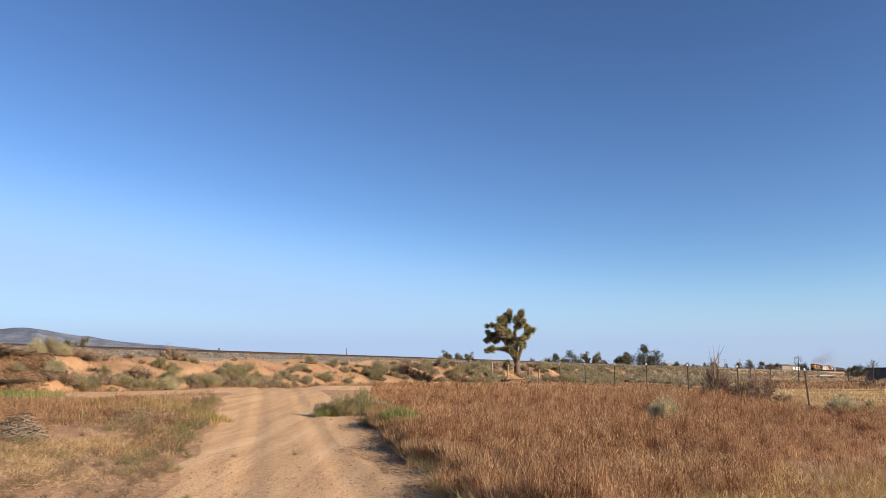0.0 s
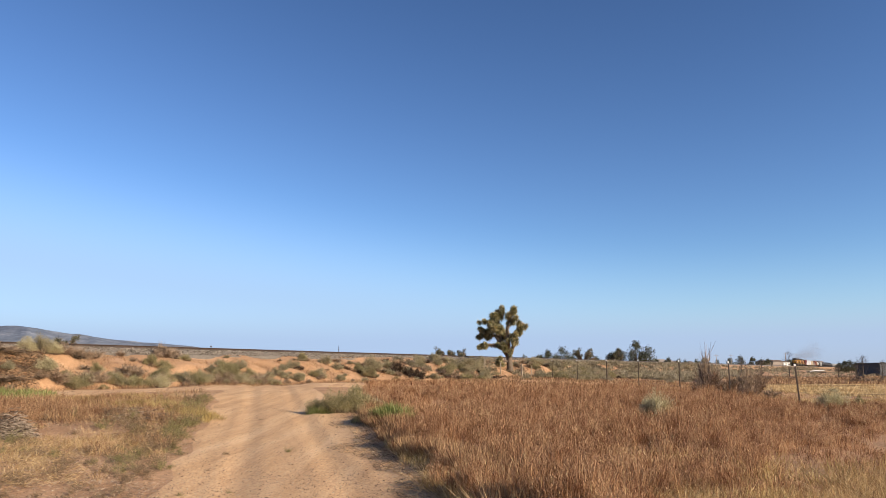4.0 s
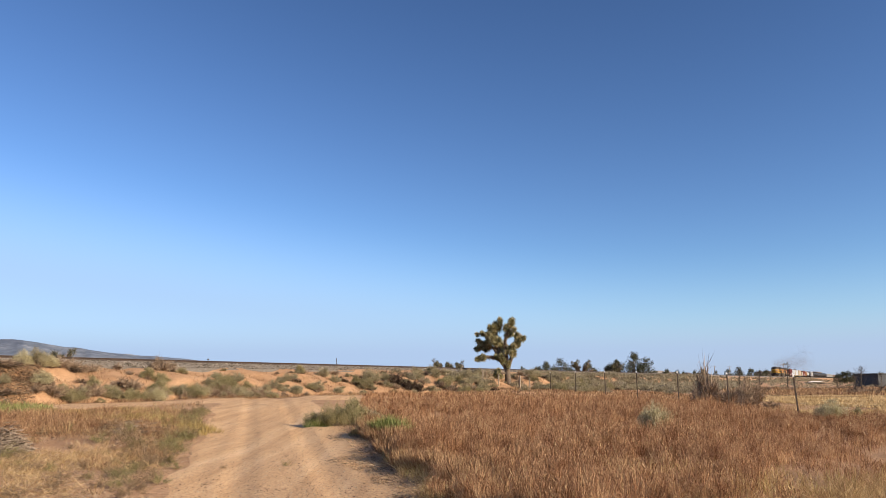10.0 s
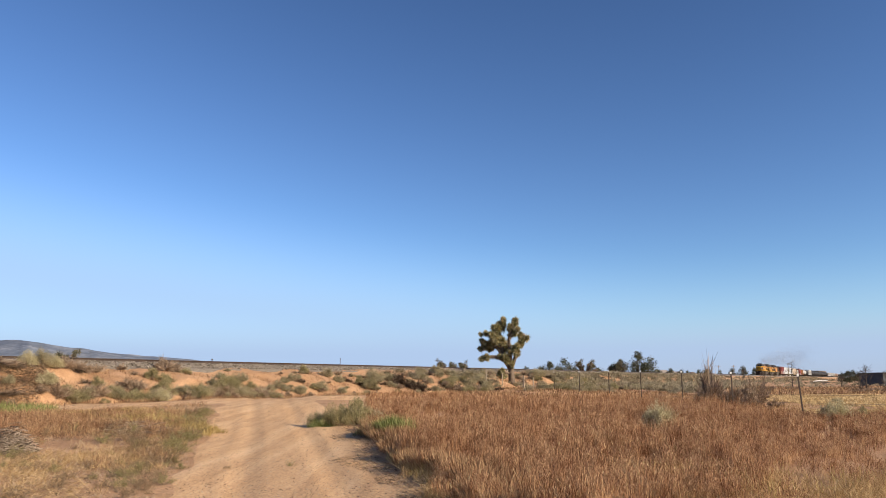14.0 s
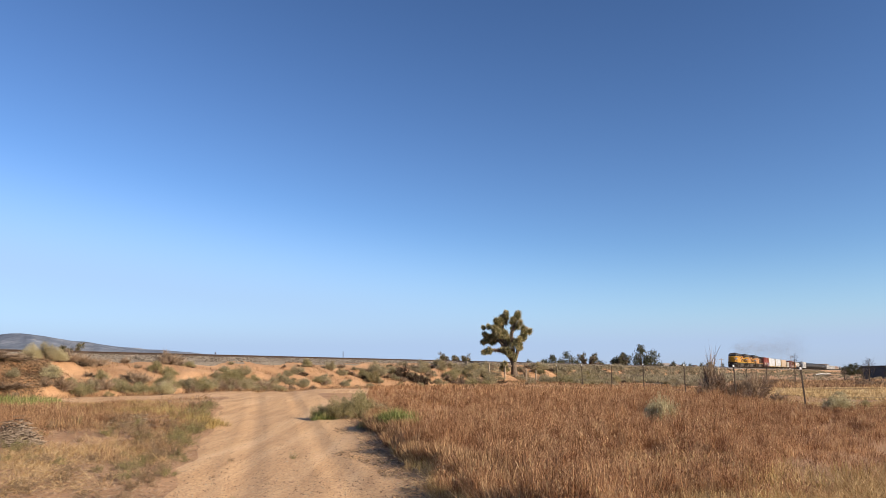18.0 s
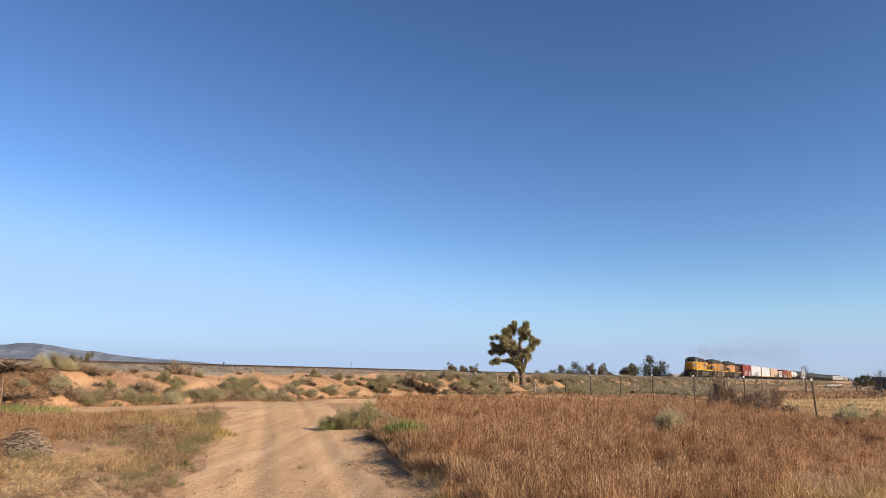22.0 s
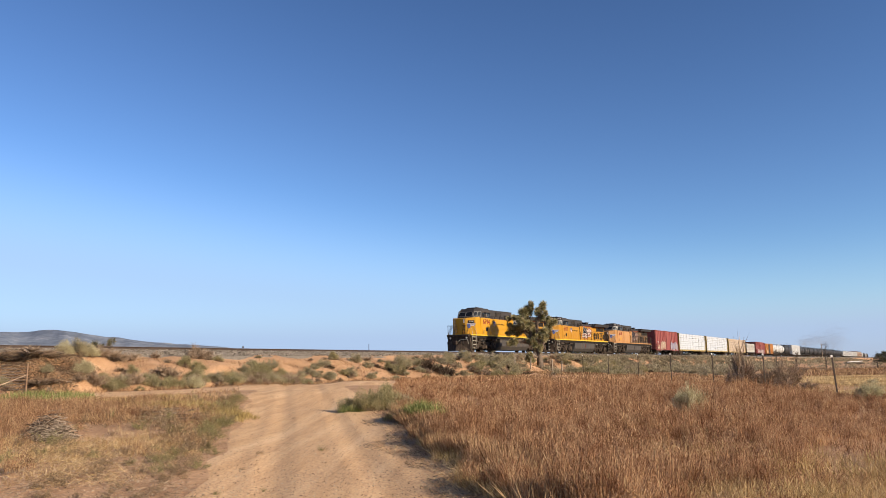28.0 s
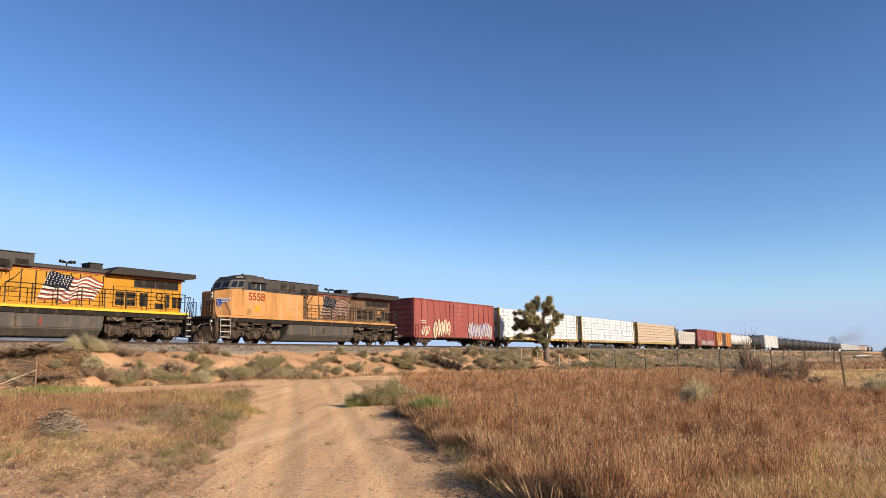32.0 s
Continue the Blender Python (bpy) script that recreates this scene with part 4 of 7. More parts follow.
def scrub_stuff(name, places, size, mat, label, per=34, fine=1.0):
    """Far brush, too much to count: joined sprays of leaves."""
    n = len(places)
    c = np.repeat(np.stack([places[:, 0], places[:, 1], ground_z(places[:, 0], places[:, 1])], 1), per, 0)
    sz = np.repeat(size, per)[:, None]
    d = rng.normal(0, 1, (n * per, 3))
    d[:, 2] = np.abs(d[:, 2]) + 0.2
    d /= np.linalg.norm(d, axis=1, keepdims=True)
    start = c + d * sz * rng.uniform(0.15, 0.4, (n * per, 1)) * np.array([1, 1, 0.8])
    tip = start + (d + np.array([0, 0, 0.4]) + rng.normal(0, 0.4, d.shape)) * sz * 0.22 * (0.15 + 0.85 * fine)
    tagged(new(name, blade_mesh(name, start, tip, np.repeat(size, per) * fine * rng.uniform(0.06, 0.13, n * per), mat)), label, "scrub", kind="stuff")


def make_far_scrub():
    s, p = 40 + 100 * rng.uniform(0, 1, 1600) ** 1.1, rng.uniform(6, 36.5, 1600)
    x, y = xy(s, p)
    r = np.hypot(x, y)
    keep = (r > 46) & (x < 0.33 * y + 8) & (p > 27 - 0.42 * (s - 52)) & (rand_noise(s, p, 2.5, 42) > 0.42)
    x, y = x[keep], y[keep]
    scrub_stuff("low_sagebrush", np.stack([x, y], 1), rng.uniform(0.9, 1.7, len(x)), M_BANKSAGE, "low grey-green sagebrush between the field and the bank", 620, 0.22)
    s, p = rng.uniform(84, 200, 1300), rng.uniform(16, 37.4, 1300)
    x, y = xy(s, p)
    keep = x < 0.36 * y + 9
    scrub_stuff("bank_sagebrush", np.stack([x, y], 1)[keep], rng.uniform(0.9, 1.8, keep.sum()), M_BANKSAGE, "sagebrush covering the bank farther along the line", 170, 0.42)
    s, p = rng.uniform(62, 210, 1500), rng.uniform(34.5, 38.2, 1500)
    x, y = xy(s, p)
    keep = (np.abs(x / y - 0.101) > 0.012) & (rand_noise(s, p, 2.2, 88) > -0.35)
    scrub_stuff("bank_sagebrush", np.stack([x, y], 1)[keep], rng.uniform(0.5, 1.3, keep.sum()), M_BANKSAGE, "dusty sagebrush on the brow of the bank", 90, 0.4)
    s, p = rng.uniform(160, 620, 900), rng.uniform(28, 36, 900)
    x, y = xy(s, p)
    scrub_stuff("far_sagebrush", np.stack([x, y], 1), rng.uniform(0.9, 1.6, 900), M_BANKSAGE, "sagebrush covering the distant embankment")
    s, p = 100 + 420 * rng.uniform(0, 1, 2600) ** 1.3, rng.uniform(-150, 32, 2600)
    keep = (rand_noise(s, p, 30, 40) > -0.35) & (p > 30 - 0.30 * (s - 60))
    x, y = xy(s[keep], p[keep])
    scrub_stuff("plain_sagebrush", np.stack([x, y], 1), rng.uniform(0.9, 1.7, keep.sum()), M_BANKSAGE, "grey-green sagebrush scattered over the plain", 70, 0.55)
    s, p = rng.uniform(300, 1500, 900), rng.uniform(-700, 200, 900)
    x, y = xy(s, p)
    scrub_stuff("distant_brush", np.stack([x, y], 1), rng.uniform(1.5, 3.4, 900), M_FARLEAF, "dark brush on the horizon", 16)


# ---- trees ----
def limb(bm, pts, radii, sides=9):
    """A bent tapered limb through the points."""
    rings = []
    for i, (p, r) in enumerate(zip(pts, radii)):
        p = Vector(p)
        d = (Vector(pts[min(i + 1, len(pts) - 1)]) - Vector(pts[max(i - 1, 0)])).normalized()
        q = d.to_track_quat('Z', 'Y')
        rings.append([bm.verts.new(p + q @ Vector((r * (1 + 0.12 * math.sin(3.1 * k + i)) * math.cos(2 * math.pi * k / sides), r * math.sin(2 * math.pi * k / sides), 0))) for k in range(sides)])
    for a, b in zip(rings, rings[1:]):
        for k in range(sides):
            bm.faces.new((a[k], a[(k + 1) % sides], b[(k + 1) % sides], b[k]))
    bm.faces.new(rings[-1])
    bm.faces.new(rings[0][::-1])


def rosette(root, centre, radius, n, seed, axis_dir, mat=None):
    """A head of stiff pointed leaves round the end of a branch."""
    r = np.random.default_rng(seed)
    ax = np.array(axis_dir, float)
    ax /= np.linalg.norm(ax)
    d = r.normal(0, 1, (n, 3))
    d /= np.linalg.norm(d, axis=1, keepdims=True)
    d = d + ax * 0.35
    d /= np.linalg.norm(d, axis=1, keepdims=True)
    along = r.uniform(-0.6, 0.25, (n, 1)) * radius * 0.75
    start = np.array(centre) + ax * along + d * radius * 0.12
    tip = start + d * radius * r.uniform(0.45, 0.8, (n, 1))
    ob = new("leaf_head", blade_mesh("leaf_head", start, tip, radius * r.uniform(0.04, 0.07, n), mat or M_YUCCA, 0.3))
    ob.parent = root
    return ob


def joshua_tree(x, y, z, limbs, heads, n, label, mat=None, swell=1.0):
    root = new("joshua_tree")
    root.location = (x, y, z)
    bm = bmesh.new()
    for pts, radii in limbs:
        limb(bm, pts, radii)
    part("trunk", bm, M_BARK, root, "shaggy grey-brown bark", True)
    # old leaves hang along the limbs
    q = np.random.default_rng(len(limbs))
    start, tip = [], []
    for pts, radii in limbs[1:]:
        for a, b in zip(pts[1:], pts[2:]):
            a, b = np.array(a), np.array(b)
            u = q.uniform(0, 1, (150, 1))
            c = a + (b - a) * u
            d = q.normal(0, 1, (150, 3)) + np.array([0, 0, -0.9])
            d /= np.linalg.norm(d, axis=1, keepdims=True)
            start.append(c + d * 0.1)
            tip.append(c + d * q.uniform(0.22, 0.42, (150, 1)))
    start, tip = np.concatenate(start), np.concatenate(tip)
    skirt = new("dead_leaf_skirt", blade_mesh("dead_leaf_skirt", start, tip, 0.05, M_DEAD, 0.3))
    skirt.parent = root
    r = random.Random(len(heads))
    for i, (hx, hy, hz, hr) in enumerate(heads):
        hr *= swell
        for j in range(3):
            off = Vector((r.gauss(0, 1), r.gauss(0, 1), r.gauss(0, 0.8))) * (0.30 * hr)
            rosette(root, (hx + off.x, hy + off.y, hz + off.z), hr * r.uniform(0.66, 0.92), n // 3, 100 + 3 * i + j, (hx * 0.5 + off.x, hy * 0.5 + off.y, 0.8 + 0.15 * hz), mat)
    return tagged(root, label, "tree")


def make_trees():
    gz = float(ground_z(8.1, 80)) - 0.05
    limbs = (
        (((0, 0, -0.2), (-0.04, 0, 0.8), (-0.08, 0, 1.6), (-0.1, 0, 2.2)), (0.40, 0.34, 0.31, 0.28)),
        (((-0.2, 0, 1.9), (-0.85, -0.1, 2.75), (-1.65, -0.2, 3.05), (-2.4, -0.2, 3.1), (-3.0, -0.2, 2.95)), (0.24, 0.20, 0.17, 0.14, 0.11)),
        (((-0.75, 0, 2.6), (-1.4, 0.3, 4.0), (-2.15, 0.4, 4.4), (-2.95, 0.4, 4.6)), (0.2, 0.17, 0.15, 0.11)),
        (((-0.4, 0, 2.2), (-0.85, 0.3, 3.6), (-1.15, 0.4, 4.9), (-1.15, 0.4, 6.3)), (0.22, 0.19, 0.16, 0.12)),
        (((-0.1, 0, 2.1), (-0.18, -0.3, 3.7), (-0.28, -0.4, 4.9), (0.1, -0.4, 5.9), (0.25, -0.4, 6.7)), (0.24, 0.2, 0.17, 0.14, 0.11)),
        (((0, 0, 1.9), (0.42, 0.1, 3.0), (0.72, 0.2, 4.0), (1.15, 0.2, 4.9), (1.35, 0.2, 5.5)), (0.23, 0.19, 0.16, 0.14, 0.11)),
        (((-1.2, 0.3, 3.9), (-1.7, -0.4, 4.9), (-2.0, -0.6, 5.6)), (0.15, 0.13, 0.10)),
        (((-0.05, 0, 1.3), (-0.7, -0.4, 1.35), (-1.15, -0.5, 1.25)), (0.13, 0.11, 0.09)))
    heads = ((0.25, -0.4, 6.8, 0.60), (0.0, -0.2, 6.1, 0.55), (0.35, -0.5, 5.75, 0.46), (-1.05, 0.4, 6.45, 0.64), (-0.6, 0.1, 6.7, 0.45), (-1.65, -0.3, 6.0, 0.58), (-1.3, 0.6, 5.4, 0.60),
             (-2.0, -0.6, 5.4, 0.55), (-2.8, -0.4, 5.5, 0.45), (-3.25, 0.3, 4.75, 0.45), (-3.0, 0.5, 4.2, 0.52), (-2.4, 0.3, 4.6, 0.58), (-1.7, -0.7, 4.65, 0.60), (-1.05, -0.4, 4.75, 0.60),
             (-2.1, 0.9, 4.05, 0.50), (-3.1, -0.2, 2.95, 0.48), (-2.55, -0.2, 3.05, 0.40), (-0.95, 0.7, 3.75, 0.55), (-1.35, -0.3, 3.15, 0.42), (-0.7, -0.5, 3.0, 0.50), (-0.45, 0.2, 4.3, 0.42),
             (1.35, 0.2, 5.55, 0.48), (1.25, 0.1, 4.95, 0.56), (0.8, 0.5, 4.5, 0.56), (0.4, -0.5, 4.15, 0.52), (0.7, -0.2, 3.7, 0.56), (0.05, -0.6, 3.5, 0.42), (-0.1, -0.3, 2.3, 0.38),
             (-1.3, -0.5, 1.35, 0.44), (-1.0, -0.6, 1.0, 0.36), (-0.15, -0.4, 5.3, 0.34))
    joshua_tree(8.1, 80, gz, limbs, heads, 2100, "branching joshua tree with spiky green leaf heads below the embankment", swell=1.32)
    # smaller ones on the plain behind the line
    small = ((1.2, 110, 11, 0.87, 1.1), (3.4, 111, 10, 0.85, 1.05), (36.3, 180, 7, 1.36, 1.3), (47.6, 190, 7, 1.3, 1.0), (45.4, 190, 6, 1.1, 1.0), (-30.3, 61.0, 5, 0.84, 0.5),
             (17.5, 180, 5, 0.95, 0.9), (-14.4, 200, 3, 0.6, 1.0))
    for i, (x, y, k, sc, spread) in enumerate(small):
        r = random.Random(i)
        lim, hd = [(((0, 0, -0.3), (0, 0, 1.2), (0, 0, 2.0)), (0.4, 0.3, 0.25))], []
        for j in range(k):
            a, rr, h = r.uniform(0, 6.28), r.uniform(0.4, 1.6) * spread, r.uniform(2.6, 4.5)
            tip = (rr * math.cos(a), rr * math.sin(a), h)
            lim.append((((0, 0, 1.7), (tip[0] * 0.6, tip[1] * 0.6, (h + 1.7) / 2 + 0.2), tip), (0.2, 0.16, 0.12)))
            hd.append((*tip, r.uniform(0.7, 0.95)))
            hd.append((tip[0] * 0.7, tip[1] * 0.7, h - 0.8, 0.7))
        ob = joshua_tree(x, y, float(ground_z(x, y)), lim, hd, 300, "small joshua tree on the plain behind the railway", M_YUCCAFAR)
        ob.scale = (sc, sc, sc)
        tagged(ob, group="joshua trees behind the line")


def leafy_tree(x, y, tall, wide, seed, label, clumps=26, per=70):
    r = np.random.default_rng(seed)
    root = new("tree")
    root.location = (x, y, float(ground_z(x, y)))
    bm = bmesh.new()
    limb(bm, ((0, 0, -0.2), (0.1, 0, tall * 0.35), (0, 0.1, tall * 0.7)), (tall * 0.04, tall * 0.03, tall * 0.012), 7)
    ends = []
    for i in range(6):
        a = r.uniform(0, 6.28)
        e = (math.cos(a) * wide * 0.3, math.sin(a) * wide * 0.3, tall * r.uniform(0.45, 0.8))
        limb(bm, ((0, 0, tall * r.uniform(0.2, 0.45)), (e[0] * 0.5, e[1] * 0.5, e[2] * 0.75), e), (tall * 0.018, tall * 0.013, tall * 0.007), 5)
    part("trunk", bm, M_BARK, root, smooth=True)
    a, u = r.uniform(0, 6.28, clumps), r.uniform(0.25, 1, clumps)
    rad = wide * 0.5 * np.sin(np.pi * np.clip(u, 0.1, 0.93)) * np.sqrt(r.uniform(0.1, 1, clumps))
    c = np.stack([np.cos(a) * rad, np.sin(a) * rad, u * tall * 0.92], 1)
    w = np.repeat(np.arange(clumps), per)
    start = c[w] + r.normal(0, 1, (len(w), 3)) * wide * 0.10
    tip = start + r.normal(0, 1, (len(w), 3)) * wide * 0.05
    leaf = new("crown", blade_mesh("crown", start, tip, wide * r.uniform(0.025, 0.06, len(w)), M_FARLEAF))
    leaf.parent = root
    return tagged(root, label, "tree", "trees behind the line")


def bare_tree(x, y, tall, seed, label):
    r = random.Random(seed)
    root = new("bare_tree")
    root.location = (x, y, float(ground_z(x, y)) - 0.05)
    bm = bmesh.new()
    limb(bm, ((0, 0, -0.1), (0.05, 0, tall * 0.35), (0.12, 0, tall * 0.7), (0.25, 0, tall)), (0.09, 0.06, 0.035, 0.01), 6)
    part("trunk", bm, M_DARKTWIG, root)
    bm = bmesh.new()
    for i in range(40):
        z = tall * r.uniform(0.15, 0.92)
        a, l = r.uniform(0, 6.28), (tall - z) * r.uniform(0.3, 0.6) + 0.25
        e = (0.1 + l * math.cos(a) * 0.8, l * math.sin(a) * 0.8, z + l * r.uniform(0.3, 0.9))
        limb(bm, ((0.08, 0, z), (e[0] * 0.5, e[1] * 0.5, z + (e[2] - z) * 0.4), e), (0.018, 0.013, 0.005), 4)
        for j in range(3):
            b = (e[0] * r.uniform(0.4, 1), e[1] * r.uniform(0.4, 1), z + (e[2] - z) * r.uniform(0.4, 1))
            limb(bm, (b, (b[0] + r.uniform(-0.3, 0.3), b[1] + r.uniform(-0.3, 0.3), b[2] + r.uniform(0, 0.35))), (0.007, 0.004), 4)
    part("branching", bm, M_DARKTWIG, root)
    return tagged(root, label, "tree", "bare saplings")


def make_far_trees():
    behind = "dark leafy tree on the plain behind the railway"
    for i, (x, y, tall, wide) in enumerate(((32.8, 190, 6.5, 4.4), (29.0, 190, 5.8, 3.4), (51.9, 190, 8.6, 4.6), (54.6, 190, 6.4, 4.8), (45.8, 190, 5.6, 3.4),
                                            (25.5, 180, 4.6, 3.4), (22.6, 190, 4.4, 3.6), (48.2, 191, 6.4, 3.2), (30.8, 188, 4.6, 3.6), (41.5, 190, 4.4, 3.2), (36.0, 192, 4.6, 3.0))):
        leafy_tree(x, y, tall, wide, 60 + i, behind)
    far = "dark tree beside the distant houses"
    # each by its bearing (tangent), its rise over the horizon, its breadth
    row = [(b, 26, up, w) for b, up, w in ((0.300, 0.0118, 0.012), (0.316, 0.0128, 0.013), (0.331, 0.0122, 0.012), (0.340, 0.0102, 0.009), (0.356, 0.0115, 0.010), (0.367, 0.0118, 0.015), (0.384, 0.0102, 0.009),
                                           (0.401, 0.0130, 0.012), (0.416, 0.0160, 0.013), (0.432, 0.0138, 0.013), (0.445, 0.0118, 0.010), (0.453, 0.0120, 0.011), (0.482, 0.0115, 0.011), (0.489, 0.0120, 0.013),
                                           (0.506, 0.0098, 0.010), (0.517, 0.0088, 0.010))]
    row = [((TRACK_P + q) / (ACROSS.y + b * ACROSS.x), b, up, w) for b, q, up, w in row]
    row += [(250, b, up, w) for b, up, w in ((0.5516, 0.0072, 0.012), (0.5586, 0.0088, 0.014), (0.5663, 0.0092, 0.014), (0.5733, 0.0075, 0.011), (0.599, 0.0080, 0.012), (0.6106, 0.0076, 0.014))]
    for i, (y, b, up, w) in enumerate(row):
        x, tall, wide = y * b, 1.65 + up * y, w * y
        leafy_tree(x, y, tall, wide, 80 + i, far, 30, 60)
    for i, (x, y, tall) in enumerate(((50.0, 104.0, 4.1), (50.0, 86.0, 3.2), (42.7, 96.6, 2.8), (51.1, 123.0, 3.2), (65.2, 119.0, 2.2), (47.5, 83.0, 2.2), (53.5, 88.0, 2.4))):
        bare_tree(x, y, tall, i + 1, "leafless dark sapling on the plain")
        for k in range(3):
            place_bush("dead", x + rng.uniform(-1.2, 1.2), y + rng.uniform(-1, 1), rng.uniform(1.2, 2.2), "low brown brush round a bare sapling", 0.7, "brush round the saplings")


make_red_field()
make_straw()
make_cover_behind()
make_green_patches()
make_bushes()
make_weeds()
make_far_scrub()
make_trees()
make_far_trees()


# ---- fences, distance, litter ----
def t_post(x, y, tall, label, top=None):
    if top:
        tall = top - float(ground_z(x, y)) + 0.1
    root = new("fence_post")
    root.location = (x, y, float(ground_z(x, y)) - 0.1)
    bm = bmesh.new()
    box(bm, -0.03, 0.03, -0.012, 0.012, 0, tall)
    box(bm, -0.012, 0.012, 0.0, 0.06, 0, tall)
    for i in range(10):
        box(bm, -0.012, 0.012, -0.022, -0.006, 0.4 + i * 0.11, 0.43 + i * 0.11)
    part("shaft", bm, M_POST, root)
    bm = bmesh.new()
    box(bm, -0.033, 0.033, -0.014, 0.062, tall - 0.10, tall + 0.004)
    part("tip", bm, M_WHITE, root, "white painted tip")
    return tagged(root, label, "post", "posts of the wire fence")


def wire(points, group, sag=0.05):
    bm = bmesh.new()
    run = [Vector(points[0])]
    for a, b in zip(points, points[1:]):
        for i in range(1, 5):
            u = i / 4
            run.append(Vector(a).lerp(Vector(b), u) - Vector((0, 0, sag * 4 * u * (1 - u))))
    limb(bm, run, [0.0035] * len(run), 4)
    return tagged(part("fence_wire", bm, M_WIRE), "thin barbed wire strung between posts", "wire", group)


def make_fences():
    line = [(19.2, 19.6), (17.2, 26.4), (16.26, 33.0), (15.79, 39.6), (15.3, 46.2), (14.55, 52.8), (13.8, 59.4), (12.7, 66.0), (11.5, 72.6)]
    for i, (x, y) in enumerate(line):
        ob = t_post(x, y, 1.6, "rusty steel fence post with a white tip", (1.7, 1.75, 1.84, 2.02, 2.16, 2.28, 2.36, 2.42, 2.46)[i])
        if i == 2:
            ob.rotation_euler = (0, radians(-3), 0)
    for h in (1.35, 1.0, 0.65):
        wire([(x, y, float(ground_z(x, y)) + h) for x, y in line], "wires of the field fence")
    # weathered wooden posts below the embankment
    for x, y, h in ((10.2, 78.5, 1.35), (8.9, 76.0, 1.5), (6.7, 76.0, 1.3), (5.0, 75.0, 1.3), (3.7, 75.5, 1.2), (2.8, 75.5, 1.1)):
        root = new("fence_post")
        root.location = (x, y, float(ground_z(x, y)) - 0.1)
        bm = bmesh.new()
        tube(bm, (0, 0, 0), (0.02, 0.01, h), 0.075, 8, 0.065)
        part("shaft", bm, M_WOOD, root)
        tagged(root, "weathered pale wooden fence post", "post", "wooden posts below the bank")
    # wire gate by the service road
    a, b = Vector((-18.55, 28.0, 0)), Vector((-17.85, 29.6, 0))
    a.z, b.z = float(ground_z(a.x, a.y)), float(ground_z(b.x, b.y))
    c = Vector((-19.5, 25.8, 0))
    c.z = float(ground_z(c.x, c.y))
    root = new("wire_gate")
    root.location = a
    bm = bmesh.new()
    tube(bm, (0, 0, -0.1), (0, 0, 1.32), 0.04, 8)
    part("post", bm, M_RUSTPOST, root)
    bm = bmesh.new()
    tube(bm, b - a + Vector((0, 0, -0.1)), b - a + Vector((0, 0, 1.32)), 0.035, 8)
    part("post", bm, M_RUSTPOST, root)
    bm = bmesh.new()
    tube(bm, Vector((0, 0, 0.25)), b - a + Vector((0, 0, 0.85)), 0.02, 6)
    part("brace", bm, M_DEAD, root)
    for h in (1.25, 1.12, 1.0, 0.88, 0.76, 0.64, 0.52, 0.4, 0.28, 0.15):
        bm = bmesh.new()
        tube(bm, (0, 0, h), b - a + Vector((0, 0, h)), 0.008, 5)
        part("gate_wire", bm, M_WIRE, root)
    tagged(root, "old wire gate with grey posts and a diagonal brace", "gate")
    t_post(c.x, c.y, 1.4, "rusty steel post beside the wire gate")
    for h in (1.2, 0.9, 0.5):
        wire([a + Vector((0, 0, h)), c + Vector((0, 0, h))], "wires beside the gate", 0.03)


def branch_pile(x, y, wide, tall, n, seed, label):
    r = np.random.default_rng(seed)
    root = new("branch_pile")
    root.location = (x, y, float(ground_z(x, y)) - 0.03)
    bm = bmesh.new()
    for i in range(n):
        a, q = r.uniform(0, 6.28), wide * 0.5 * math.sqrt(r.uniform(0, 1))
        h = tall * (1 - (q / wide * 2) ** 1.5) * r.uniform(0.1, 1)
        b = r.uniform(0, 6.28)
        l = r.uniform(0.12, 0.42) * wide * 0.5
        p = Vector((q * math.cos(a), q * math.sin(a), h))
        d = Vector((math.cos(b), math.sin(b), r.uniform(-0.35, 0.25))) * l
        lo = p - d
        lo.z = max(lo.z, 0.01)
        k = (p + d * 0.2) + Vector((r.normal(0, 0.08), r.normal(0, 0.08), 0.06))
        hi = p + d
        hi.z = max(hi.z, 0.02)
        limb(bm, (lo, k, hi), (0.0055, 0.0045, 0.002), 4)
    part("brushwood", bm, M_BRUSHWOOD, root)
    tagged(root, label, "brush pile")


def make_distance():
    # ridge beyond the line
    az = np.radians(np.arange(-75, 6.1, 0.3))
    pts, n = [], len(az)
    for k, (depth, part_h) in enumerate(((4300, 0.0), (4000, 0.55), (3700, 1.0), (3300, 0.5), (2900, 0.0))):
        for i, a in enumerate(az):
            deg = math.degrees(a)
            h = np.interp(deg, (-75, -48, -38, -33, -31, -29.7, -28.3, -25, -20.8, -15, -8, 0, 6), (120, 165, 174, 180, 185, 193, 185, 152, 122, 92, 60, 25, 0))
            h = h + 5 * float(rand_noise(deg, 0, 2.1, 50)) + 3 * float(rand_noise(deg, k, 0.8, 51))
            rough = 1 + 0.34 * float(rand_noise(deg * 1.7, k * 2.3, 1.2, 52)) * (0 < part_h < 1)
            pts.append((depth * math.sin(a), depth * math.cos(a), -2 + h * part_h * rough))
    idx = np.arange(len(pts)).reshape(5, n)
    faces = np.stack([idx[:-1, :-1], idx[1:, :-1], idx[1:, 1:], idx[:-1, 1:]], -1).reshape(-1, 4)
    tagged(new("backdrop", mesh_of("backdrop", pts, faces, True, M_MOUNTAIN)), "desert mountain ridge tinted blue-grey for distance haze", "mountain", kind="structure")


